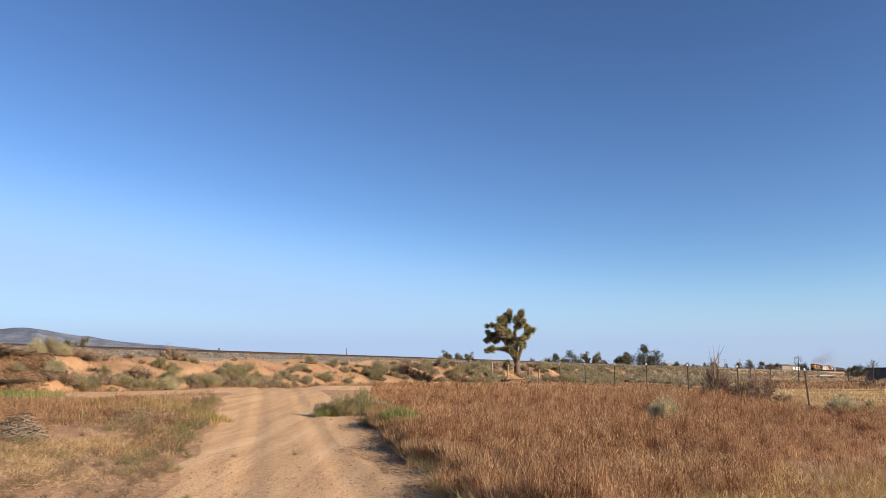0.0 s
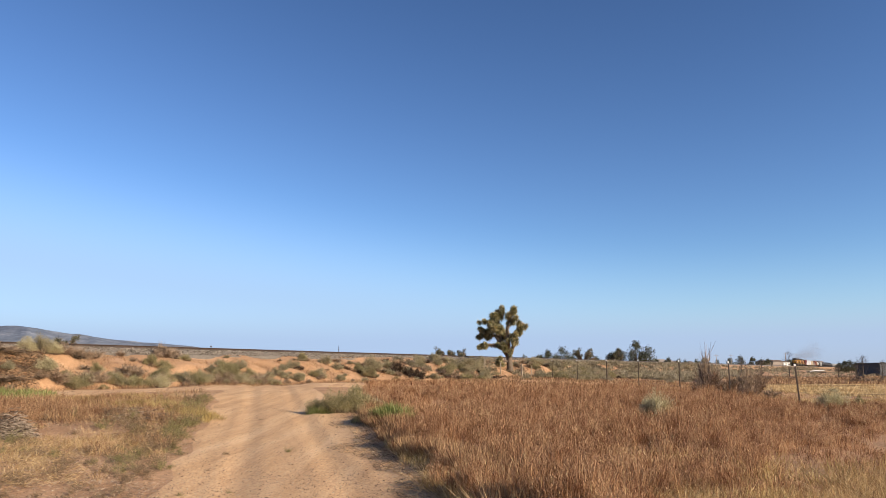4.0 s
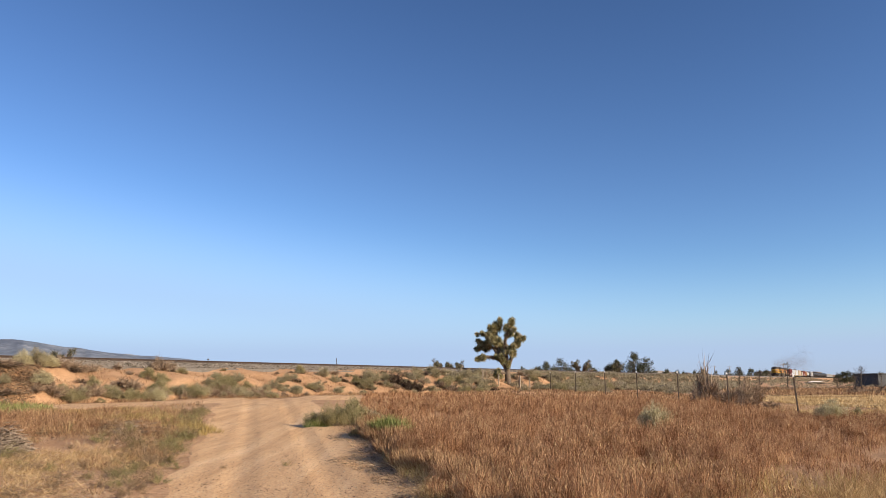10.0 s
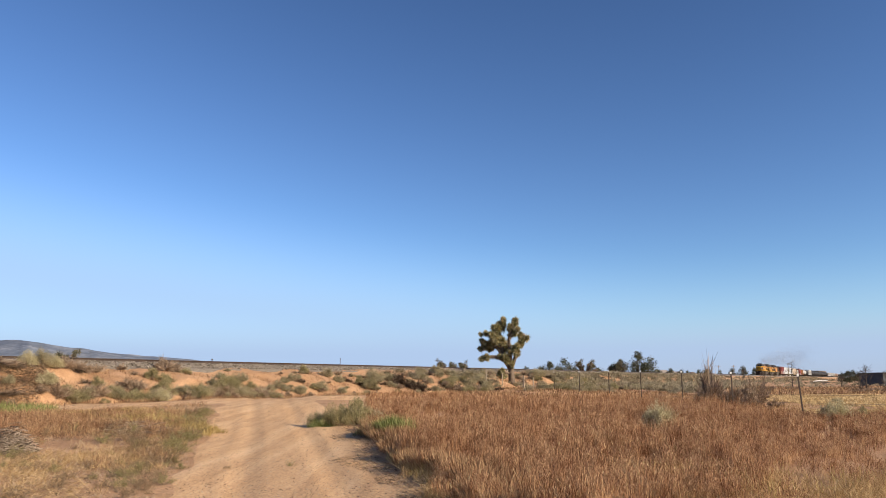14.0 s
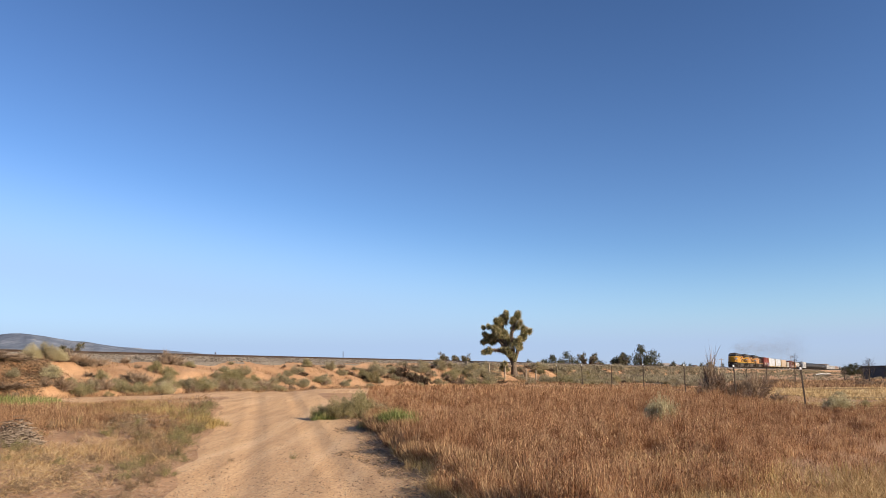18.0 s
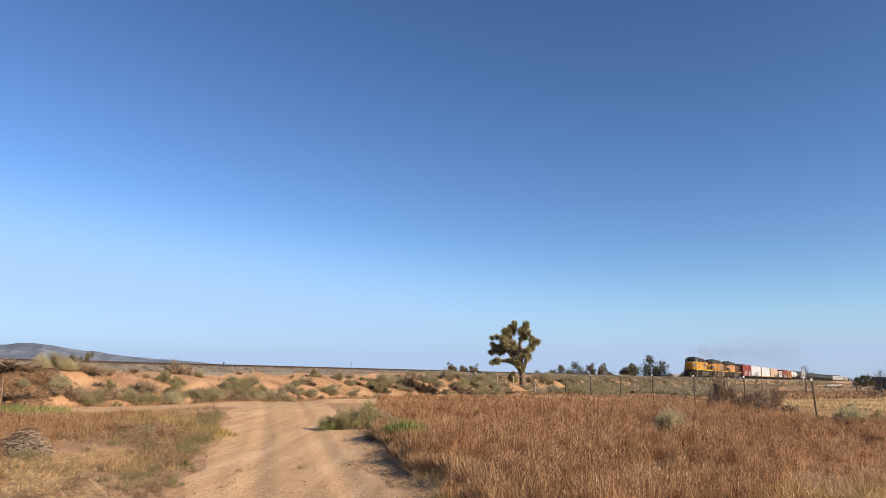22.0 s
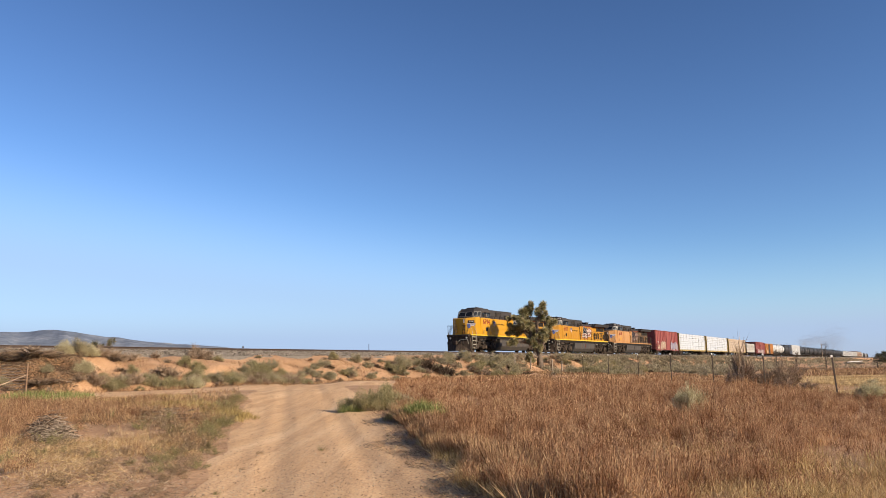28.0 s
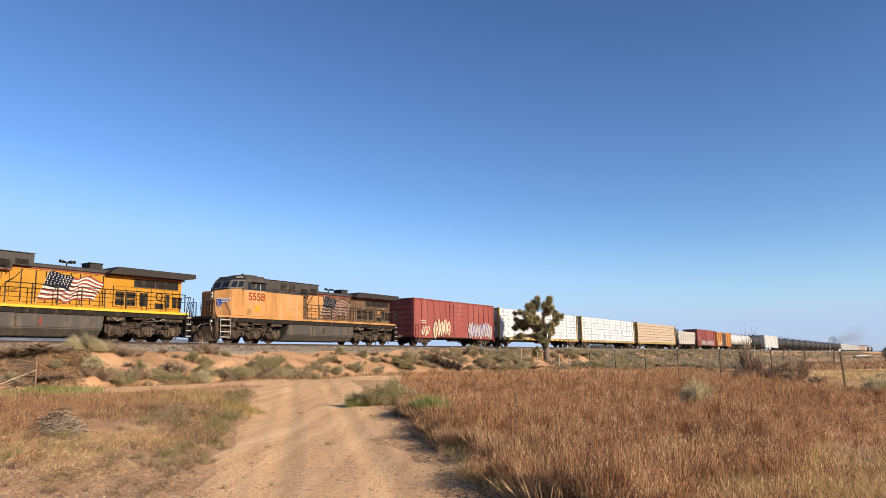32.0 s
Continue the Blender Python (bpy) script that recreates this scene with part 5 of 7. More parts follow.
def house(x, y, w, d, h, turn, wall_mat, roof_mat, label):
    root = new("house")
    root.matrix_basis = pose(x, y, float(ground_z(x, y)), 0, 0, turn)
    bm = bmesh.new()
    box(bm, -w / 2, w / 2, -d / 2, d / 2, -0.2, h)
    part("wall", bm, wall_mat, root)
    bm = bmesh.new()
    v = [bm.verts.new(q) for q in ((-w / 2 - .4, -d / 2 - .4, h), (w / 2 + .4, -d / 2 - .4, h), (w / 2 + .4, d / 2 + .4, h), (-w / 2 - .4, d / 2 + .4, h),
                                   (-w / 2 + .6, 0, h + 1.3), (w / 2 - .6, 0, h + 1.3))]
    for f in ((0, 1, 5, 4), (2, 3, 4, 5), (1, 2, 5), (3, 0, 4), (3, 2, 1, 0)):
        bm.faces.new([v[i] for i in f])
    part("roof", bm, roof_mat, root)
    for i in range(int(w // 3.5)):
        xx = -w / 2 + 1.8 + i * 3.5
        bm = bmesh.new()
        box(bm, xx - 0.55, xx + 0.55, -d / 2 - 0.03, -d / 2 + 0.03, 0.9, 2.0)
        win = part("window", bm, M_GLASS, root)
        bm = bmesh.new()
        box(bm, xx - 0.65, xx + 0.65, -d / 2 - 0.05, -d / 2 - 0.031, 0.8, 0.9)
        part("sill", bm, M_WHITE, win)
    tagged(root, label, "house", "houses on the far plain")


M_GLASS = material("dark_glass", [(0.02, 0.025, 0.03), (0.04, 0.045, 0.05)], 0.12, 2, 30, 0, spec=0.6, grain=0)
M_STUCCO = material("pale_stucco", [(0.26, 0.21, 0.17), (0.36, 0.30, 0.25)], 0.9, 1, 20, 0.1)
M_ROOF = material("brown_roof", [(0.12, 0.085, 0.065), (0.2, 0.15, 0.12)], 0.9, 1, 20, 0.1)
M_SHED = material("blue_grey_shed", [(0.05, 0.051, 0.055), (0.075, 0.076, 0.08)], 0.7, 1, 20, 0.1)


def make_houses():
    for x, y, w, d, h, turn, wm, rm, lab in (
            (100.5, 331, 6.8, 6, 4.0, 12, M_STUCCO, M_STUCCO, "pale low house with a pale roof"),
            (106.6, 330, 5.6, 6, 3.4, 8, M_WHITE, M_ROOF, "pale low house with a brown roof"),
            (541, 1050, 26, 12, 10.5, 24, M_STUCCO, M_ROOF, "tall tan house with a brown roof")):
        house(x, y, w, d, h, turn, wm, rm, lab)
    for b, up, w, wm, rm, lab in ((0.3175, 0.0098, 0.011, M_WHITE, M_STUCCO, "white low house with a pale roof"), (0.346, 0.0085, 0.008, M_WHITE, M_ROOF, "white low house with a brown roof"),
                                  (0.4465, 0.0098, 0.014, M_STUCCO, M_ROOF, "long tan house with a brown roof"), (0.4625, 0.0105, 0.016, M_STUCCO, M_ROOF, "long tan house with a brown roof"),
                                  (0.475, 0.0092, 0.010, M_WHITE, M_ROOF, "white low house with a brown roof")):
        y = (TRACK_P + 30) / (ACROSS.y + b * ACROSS.x)
        house(b * y, y, w * y, 8, 0.35 + up * y, 12, wm, rm, lab)
    root = new("shed")
    root.matrix_basis = pose(97, 155, float(ground_z(97, 155)), 0, 0, 15)
    bm = bmesh.new()
    box(bm, -7, 7, -3, 3, -0.1, 2.6)
    part("wall", bm, M_SHED, root)
    bm = bmesh.new()
    box(bm, -7.2, 7.2, -3.2, 3.2, 2.6, 2.75)
    part("roof", bm, M_SHED, root)
    tagged(root, "blue-grey metal shed behind trees", "shed")
    # poles
    for x, y, h in ((132, 345, 8), (141, 350, 8), (170, 356, 8), (93, 335, 7), (187, 300, 8)):
        root = new("utility_pole")
        root.location = (x, y, float(ground_z(x, y)) - 0.3)
        bm = bmesh.new()
        tube(bm, (0, 0, 0), (0, 0, h), 0.16, 7, 0.11)
        part("pole", bm, M_WOOD, root)
        bm = bmesh.new()
        box(bm, -1.1, 1.1, -0.06, 0.06, h - 0.7, h - 0.55)
        part("crossarm", bm, M_WOOD, root)
        tagged(root, "wooden utility pole with a crossarm", "pole", "utility poles on the plain")
    # milepost and signal mast behind the line
    for s, h, lab, top in ((59.4, 1.6, "thin dark mast beside the railway", False), (42.6, 0.6, "small dark wayside post beside the railway", True)):
        x, y = xy(s, 46.5)
        root = new("wayside_post")
        root.location = (x, y, float(ground_z(x, y)) - 0.1)
        bm = bmesh.new()
        tube(bm, (0, 0, 0), (0, 0, RAIL_Z - float(ground_z(x, y)) + h * 0.6), 0.032, 6)
        part("shaft", bm, M_POST, root)
        if top:
            bm = bmesh.new()
            box(bm, -0.06, 0.06, -0.05, 0.05, RAIL_Z - float(ground_z(x, y)) + 0.40, RAIL_Z - float(ground_z(x, y)) + 0.52, 0.02)
            part("head", bm, M_POST, root)
        tagged(root, lab, "post")
    # heap of pale timber far off
    root = new("timber_heap")
    root.location = (108.5, 210, float(ground_z(108.5, 210)))
    r = random.Random(3)
    for i in range(16):
        bm = bmesh.new()
        a = r.uniform(-0.5, 0.5)
        l = r.uniform(1.0, 2.4)
        cx, cz = r.uniform(-1.8, 1.8), r.uniform(0.08, 0.6)
        limb(bm, ((cx - l * math.cos(a), -l * math.sin(a), cz), (cx, 0, cz + 0.12), (cx + l * math.cos(a), l * math.sin(a), cz - 0.02)), (0.13, 0.14, 0.09), 6)
        part("log", bm, M_GREYTWIG, root)
    bm = bmesh.new()
    limb(bm, ((-1.6, -0.3, 0.7), (-0.2, -0.4, 0.9), (1.2, -0.3, 0.82), (2.6, -0.3, 1.0)), (0.13, 0.14, 0.13, 0.08), 8)
    part("bleached_log", bm, M_WHITE, root, "bleached white log")
    tagged(root, "heap of grey logs with a bleached white trunk", "log pile")


def make_litter():
    n = 52000
    x, y, r = wedge(n, 6, 36, -32, 12, 1.5)
    right, left, s, p = off_road(x, y)
    keep = ((right < 0.4) & (left < 3)) | (p > 25)
    keep &= p < 31.5
    x, y, r = x[keep], y[keep], r[keep]
    size = np.minimum((0.0042 + 0.00010 * r) * rng.lognormal(0, 0.45, len(x)), 0.020)
    base = np.array([(1, 0, 0), (-1, 0, 0), (0, 1, 0), (0, -1, 0), (0, 0, 0.7), (0, 0, -0.7)], float)
    tri = np.array([(0, 2, 4), (2, 1, 4), (1, 3, 4), (3, 0, 4), (2, 0, 5), (1, 2, 5), (3, 1, 5), (0, 3, 5)])
    v = base[None] * size[:, None, None] * rng.uniform(0.6, 1.4, (len(x), 6, 1))
    v += np.stack([x, y, ground_z(x, y) + 0.026], 1)[:, None]
    f = (tri[None] + 6 * np.arange(len(x))[:, None, None]).reshape(-1, 3)
    tagged(new("pebbles", mesh_of("pebbles", v.reshape(-1, 3), f, False, M_PEBBLE)), "pale pebbles strewn over the dirt road", "pebbles", kind="stuff")
    # loose ballast stones on the shoulder
    n = 20000
    s = -30 + 190 * rng.uniform(0, 1, n) ** 1.3
    q = rng.uniform(-2.75, -1.5, n)
    prof_z = np.interp(q, (-2.9, -2.45, -1.75, -1.5), (2.56, 2.62, 2.88, 2.93))
    x, y = xy(s, TRACK_P + q)
    size = 0.036 * rng.lognormal(0, 0.35, n)
    v = base[None] * size[:, None, None] * rng.uniform(0.6, 1.4, (n, 6, 1))
    v += np.stack([x, y, prof_z + 0.02], 1)[:, None]
    f = (tri[None] + 6 * np.arange(n)[:, None, None]).reshape(-1, 3)
    tagged(new("ballast_stones", mesh_of("ballast_stones", v.reshape(-1, 3), f, False, M_STONE)), "loose grey ballast stones on the track shoulder", "ballast", kind="stuff")


M_PEBBLE = material("pale_pebble", [(0.16, 0.098, 0.058), (0.38, 0.245, 0.15), (0.55, 0.42, 0.285)], 0.9, 3, 30, 0.1, where="World", island=0.9)
make_fences()
branch_pile(-9.75, 17.2, 1.05, 0.66, 1100, 5, "heap of dry brown branches in the weeds")
branch_pile(-8.9, 22.0, 2.6, 0.30, 520, 6, "flattened heap of dry brown brush")
make_distance()
make_houses()
make_litter()


# ---- the train: local x runs forward, y to its left, z up from the rail top ----
TRAIN_S0, TRAIN_V, TRAIN_A = 619.9, 19.61, 0.085
WHEEL_R = 0.52


PUFFS = []


def train_s(t):
    return TRAIN_S0 - TRAIN_V * t - TRAIN_A * (t - 28) ** 2 / 2


def car_pose(s):
    x, y = xy(s, TRACK_P)
    return pose(x, y, RAIL_Z, 0, 0, -(90 + math.degrees(LINE)))


def painted(name, c, dirt=0.12, rough=0.5, spec=0.45, scale=0.5):
    """Weathered railway paint: the colour, dust bleached and grime darkened."""
    dusty = tuple(v * (1 - dirt) + d * dirt for v, d in zip(c, (0.36, 0.26, 0.17)))
    grimy = tuple(v * (1 - dirt) + d * dirt for v, d in zip(c, (0.05, 0.04, 0.03)))
    m = material(name, [grimy, c, dusty], rough, scale * 2.2, 9, 0.05, spec=spec, grain=0.15)
    n, l = m.node_tree.nodes, m.node_tree.links
    # rain streaks: the coarse pattern is drawn out downwards
    stretch = n.new("ShaderNodeMapping")
    stretch.inputs["Scale"].default_value = (1.0, 1.0, 0.22)
    tex = [q for q in n if q.bl_idname == "ShaderNodeTexNoise"][0]
    l.new(tex.inputs["Vector"].links[0].from_socket, stretch.inputs["Vector"])
    l.new(stretch.outputs["Vector"], tex.inputs["Vector"])
    return m


M_YEL = painted("armour_yellow", (0.425, 0.207, 0.004), 0.12, 0.5, 0.25)
M_YEL_WORN = painted("worn_armour_yellow", (0.36, 0.160, 0.005), 0.16, 0.55, 0.25)
M_YEL_OLD = painted("faded_yellow", (0.37, 0.175, 0.055), 0.40, 0.65, 0.25)
M_YEL_GRIME = painted("sooty_yellow", (0.090, 0.052, 0.028), 0.30, 0.75, 0.2, 0.8)
M_WING = painted("sooty_radiator_roof", (0.024, 0.020, 0.018), 0.04, 0.7, 0.2)
M_STRIPE = painted("bright_yellow_stripe", (0.52, 0.33, 0.012), 0.10)
M_ROOFGREY = painted("dark_grey_roof", (0.040, 0.034, 0.031), 0.07, 0.6, 0.25)
M_TRUCK = painted("dusty_truck_iron", (0.047, 0.033, 0.025), 0.20, 0.85, 0.15, 2.0)
M_TANKGREY = painted("grey_brown_tank", (0.050, 0.042, 0.036), 0.14, 0.65, 0.3, 1.0)
M_BLACK = painted("black_grime", (0.012, 0.010, 0.009), 0.12, 0.8, 0.12, 2.0)
M_RED = painted("signal_red", (0.48, 0.045, 0.02), 0.15)
M_NUMBER = painted("dark_red_figures", (0.19, 0.025, 0.008), 0.05, 0.6, 0.2)
M_TRIM = painted("maroon_trim", (0.16, 0.035, 0.02), 0.15, 0.6, 0.2)
M_BLUE = painted("navy_blue", (0.02, 0.045, 0.19), 0.1)
M_FLAGRED = painted("faded_flag_red", (0.19, 0.045, 0.036), 0.08, 0.7, 0.15)
M_FLAGWHITE = painted("flag_white", (0.46, 0.41, 0.36), 0.12, 0.7, 0.15)
M_FLAGBLUE = painted("flag_blue", (0.009, 0.012, 0.022), 0.03, 0.8, 0.06)
M_FLAGRED_OLD = painted("sooty_flag_red", (0.09, 0.028, 0.022), 0.3, 0.75, 0.2)
M_FLAGWHITE_OLD = painted("sooty_flag_white", (0.21, 0.16, 0.125), 0.3, 0.75, 0.2)
M_STEPWHITE = painted("worn_white_handrail", (0.30, 0.265, 0.215), 0.30)
M_FRAME = painted("grey_window_frame", (0.15, 0.14, 0.13), 0.1, 0.5)
M_BOXRED = painted("oxide_red_boxcar", (0.215, 0.052, 0.047), 0.13, 0.7, 0.25)
M_BOXRED2 = painted("deep_red_boxcar", (0.17, 0.028, 0.025), 0.22, 0.7)
M_ORANGE = painted("rusty_orange_boxcar", (0.31, 0.12, 0.022), 0.35, 0.75, 0.3, 1.2)
M_WRAP = painted("white_lumber_wrap", (0.43, 0.445, 0.47), 0.03, 0.5)
M_TAN = painted("tan_lumber", (0.34, 0.265, 0.20), 0.10, 0.8, 0.2)
M_BULK = painted("yellow_bulkhead", (0.42, 0.28, 0.07), 0.2)
M_CARGREY = painted("pale_grey_car", (0.33, 0.31, 0.275), 0.25, 0.6)
M_TANKWHITE = painted("white_tank", (0.46, 0.455, 0.44), 0.15, 0.45)
M_TANKBLACK = painted("black_tank", (0.028, 0.029, 0.032), 0.08, 0.7, 0.2)
M_PINKTAN = painted("pinkish_tan_car", (0.42, 0.31, 0.24), 0.2, 0.7)
M_LAMP = painted("headlamp_glass", (0.85, 0.80, 0.68), 0.0, 0.15, 0.7)
M_CABGLASS = painted("cab_window_glass", (0.012, 0.013, 0.014), 0.0, 0.10, 0.35)
M_PRINT = painted("grey_blue_print", (0.15, 0.155, 0.19), 0.1, 0.6)
M_GRAF = painted("spray_white", (0.33, 0.30, 0.29), 0.15, 0.6)
M_GRAF2 = painted("spray_violet", (0.10, 0.07, 0.20), 0.1, 0.6)
M_GRAF3 = painted("spray_cream", (0.42, 0.35, 0.245), 0.15, 0.6)

CARS, SPINNING = [], []


def bx(name, parent, mat, x0, x1, y0, y1, z0, z1, bevel=0.0, label=""):
    bm = bmesh.new()
    box(bm, x0, x1, y0, y1, z0, z1, bevel)
    return part(name, bm, mat, parent, label)


def prism(name, parent, mat, outline, y0, y1, label="", top=None):
    """An outline in x and z, drawn out from y0 to y1."""
    bm = bmesh.new()
    a = [bm.verts.new((x, y0, z)) for x, z in outline]
    b = [bm.verts.new((x, y1, z)) for x, z in outline]
    n = len(outline)
    bm.faces.new(a)
    bm.faces.new(b[::-1])
    for i in range(n):
        bm.faces.new((a[i], b[i], b[(i + 1) % n], a[(i + 1) % n]))
    bmesh.ops.recalc_face_normals(bm, faces=bm.faces)
    return part(name, bm, mat, parent, label)


def poly_plate(name, parent, mat, outline, y, label="", thick=0.012):
    return prism(name, parent, mat, outline, y, y + thick, label)


def rods(name, parent, mat, paths, r=0.022, label=""):
    bm = bmesh.new()
    for pts in paths:
        for a, b in zip(pts, pts[1:]):
            tube(bm, a, b, r, 6)
    return part(name, bm, mat, parent, label)


def letters(text, parent, mat, x, z, size, y, name="lettering", bold=0.018, label=""):
    """Built-in font, read from the train's left side."""
    cu = bpy.data.curves.new(name, 'FONT')
    cu.body, cu.size, cu.align_x, cu.align_y, cu.extrude, cu.offset = text, size, 'CENTER', 'CENTER', 0.006, bold * size
    tmp = new(name, cu)
    bpy.context.view_layer.update()
    me = bpy.data.meshes.new_from_object(tmp)
    bpy.data.objects.remove(tmp)
    bpy.data.curves.remove(cu)
    me.transform(Matrix(((-1, 0, 0, x), (0, 0, 1, y), (0, 1, 0, z), (0, 0, 0, 1))))
    me.materials.clear()
    me.materials.append(mat)
    ob = new(name, me)
    ob.parent = parent
    if label:
        tagged(ob, label)
    return ob


def wheelset_mesh():
    bm = bmesh.new()
    turn = Matrix.Rotation(radians(90), 4, 'X')
    for y in (-0.75, 0.75):
        bmesh.ops.create_cone(bm, cap_ends=True, segments=28, radius1=WHEEL_R, radius2=WHEEL_R, depth=0.13, matrix=Matrix.Translation((0, y, 0)) @ turn)
        bmesh.ops.create_cone(bm, cap_ends=True, segments=16, radius1=WHEEL_R * 0.5, radius2=WHEEL_R * 0.34, depth=0.06,
                              matrix=Matrix.Translation((0, y * 1.11, 0)) @ Matrix.Rotation(radians(-90 if y > 0 else 90), 4, 'X'))
        for k in range(3):
            a = k * 2.094
            box(bm, -0.03, 0.03, y * 1.10 - 0.012, y * 1.10 + 0.012, 0.18, 0.44, 0, Matrix.Rotation(a, 4, 'Y'))
    tube(bm, (0, -0.9, 0), (0, 0.9, 0), 0.09, 10)
    me = bpy.data.meshes.new("wheelset")
    bm.to_mesh(me)
    bm.free()
    me.materials.append(M_TRUCK)
    return me


WHEELS = wheelset_mesh()


def truck(parent, cx, axles, spin, loco):
    """A bogie: side frames, springs, journal boxes, and its wheelsets."""
    bm = bmesh.new()
    half = max(axles) + (0.60 if loco else 0.42)
    for y in (-1.12, 1.12):
        if loco:
            out = [(-half - 0.12, 0.95), (-half - 0.12, 0.55)]
            for a in sorted(axles):
                out += [(a - 0.62, 0.50), (a - 0.44, 0.30), (a + 0.44, 0.30), (a + 0.62, 0.50)]
            out += [(half + 0.12, 0.55), (half + 0.12, 0.95), (half * 0.7, 0.88), (half * 0.45, 1.04), (0.35, 0.92), (-0.35, 0.92), (-half * 0.45, 1.04), (-half * 0.7, 0.88)]
        else:
            out = [(-half, 0.72), (-half, 0.42), (-half + 0.55, 0.38), (-0.45, 0.24), (0.45, 0.24), (half - 0.55, 0.38), (half, 0.42), (half, 0.72),
                   (half - 0.5, 0.78), (0.5, 0.86), (-0.5, 0.86), (-half + 0.5, 0.78)]
        a = [bm.verts.new((cx + x, y - 0.08, z)) for x, z in out]
        b = [bm.verts.new((cx + x, y + 0.08, z)) for x, z in out]
        bm.faces.new(a), bm.faces.new(b[::-1])
        for i in range(len(out)):
            bm.faces.new((a[i], b[i], b[(i + 1) % len(out)], a[(i + 1) % len(out)]))
    bmesh.ops.recalc_face_normals(bm, faces=bm.faces)
    box(bm, cx - 0.35, cx + 0.35, -1.1, 1.1, 0.5, 0.8)
    tr = part("truck", bm, M_TRUCK, parent, "dusty cast-iron bogie")
    for a in axles:
        w = new("wheelset", WHEELS)
        w.parent = tr
        w.location = (cx + a, 0, WHEEL_R)
        if spin:
            SPINNING.append((w, cx + a))
    for a in axles:
        bm = bmesh.new()
        k = 1.5 if loco else 1.0
        box(bm, cx + a - 0.19 * k, cx + a + 0.19 * k, 1.18, 1.32, 0.34, 0.78, 0.06)
        tube(bm, (cx + a, 1.3, 0.55), (cx + a, 1.38, 0.55), 0.12 * k, 14)
        tube(bm, (cx + a, 1.38, 0.55), (cx + a, 1.41, 0.55), 0.07 * k, 10)
        if loco:
            for d in (-0.24, 0.24):
                tube(bm, (cx + a + d, 1.3, 0.72), (cx + a + d, 1.34, 0.72), 0.035, 6)
            box(bm, cx + a - 0.52, cx + a - 0.32, 1.19, 1.27, 0.36, 0.95, 0.03)
            box(bm, cx + a + 0.32, cx + a + 0.52, 1.19, 1.27, 0.36, 0.95, 0.03)
        part("journal_box", bm, M_TRUCK, tr)
    if loco:
        for k, a in enumerate((axles[0] * 0.5, axles[2] * 0.5)):
            bm = bmesh.new()
            tube(bm, (cx + a - 0.62, 1.28, 0.86), (cx + a - 0.2, 1.28, 0.86), 0.10, 10)
            tube(bm, (cx + a - 0.2, 1.28, 0.86), (cx + a + 0.45, 1.28, 0.60), 0.035, 6)
            part("brake_cylinder", bm, M_BLACK, tr)
            for dx in (-0.14, 0.14):
                bm = bmesh.new()
                limb(bm, [(cx + a + dx, 1.24, 0.42 + j * 0.025) for j in range(10)], [0.085 if j % 2 else 0.06 for j in range(10)], 8)
                part("spring", bm, M_BLACK, tr)
        for w in (1, -1):
            rods("sand_pipe", tr, M_TRUCK, [((cx + w * (half - 0.1), 1.25, 1.05), (cx + w * (half - 0.05), 1.25, 0.5), (cx + w * (half - 0.25), 1.05, 0.12))], 0.025)
        r = random.Random(int(cx * 10) + 50)
        for i in range(9):
            x, z = cx + r.uniform(-half, half * 0.6), r.uniform(0.98, 1.26)
            q, w = r.uniform(0.4, 1.3), r.uniform(-0.14, 0.14)
            rods("brake_pipe", tr, (M_TRUCK, M_BLACK, M_TANKGREY)[i % 3], [((x, 1.30, z), (x + q * 0.4, 1.36, z + w), (x + q, 1.33, z + w * 0.3))], r.uniform(0.018, 0.04))
        for i in range(4):
            x = cx + (-1.5, -0.5, 0.55, 1.5)[i]
            bx("brake_bracket", tr, M_TRUCK, x - 0.16, x + 0.14, 1.18, 1.36, 0.86 + 0.05 * (i % 2), 1.08, 0.03)
        rods("brake_hose", tr, M_BLACK, [((cx + 0.9, 1.32, 1.1), (cx + 0.4, 1.36, 0.86), (cx - 0.3, 1.34, 1.02), (cx - 0.9, 1.36, 0.8))], 0.02)
    else:
        for dx in (-0.2, 0, 0.2):
            bm = bmesh.new()
            limb(bm, [(cx + dx, 1.16, 0.30 + j * 0.035) for j in range(8)], [0.075 if j % 2 else 0.055 for j in range(8)], 7)
            part("spring", bm, M_BLACK, tr)
    return tr


def coupler(parent, x, way):
    bm = bmesh.new()
    box(bm, min(x, x + way * 0.75), max(x, x + way * 0.75), -0.12, 0.12, 0.78, 1.0)
    box(bm, min(x + way * 0.55, x + way * 0.85), max(x + way * 0.55, x + way * 0.85), -0.2, 0.2, 0.7, 1.05, 0.05)
    part("coupler", bm, M_TRUCK, parent)


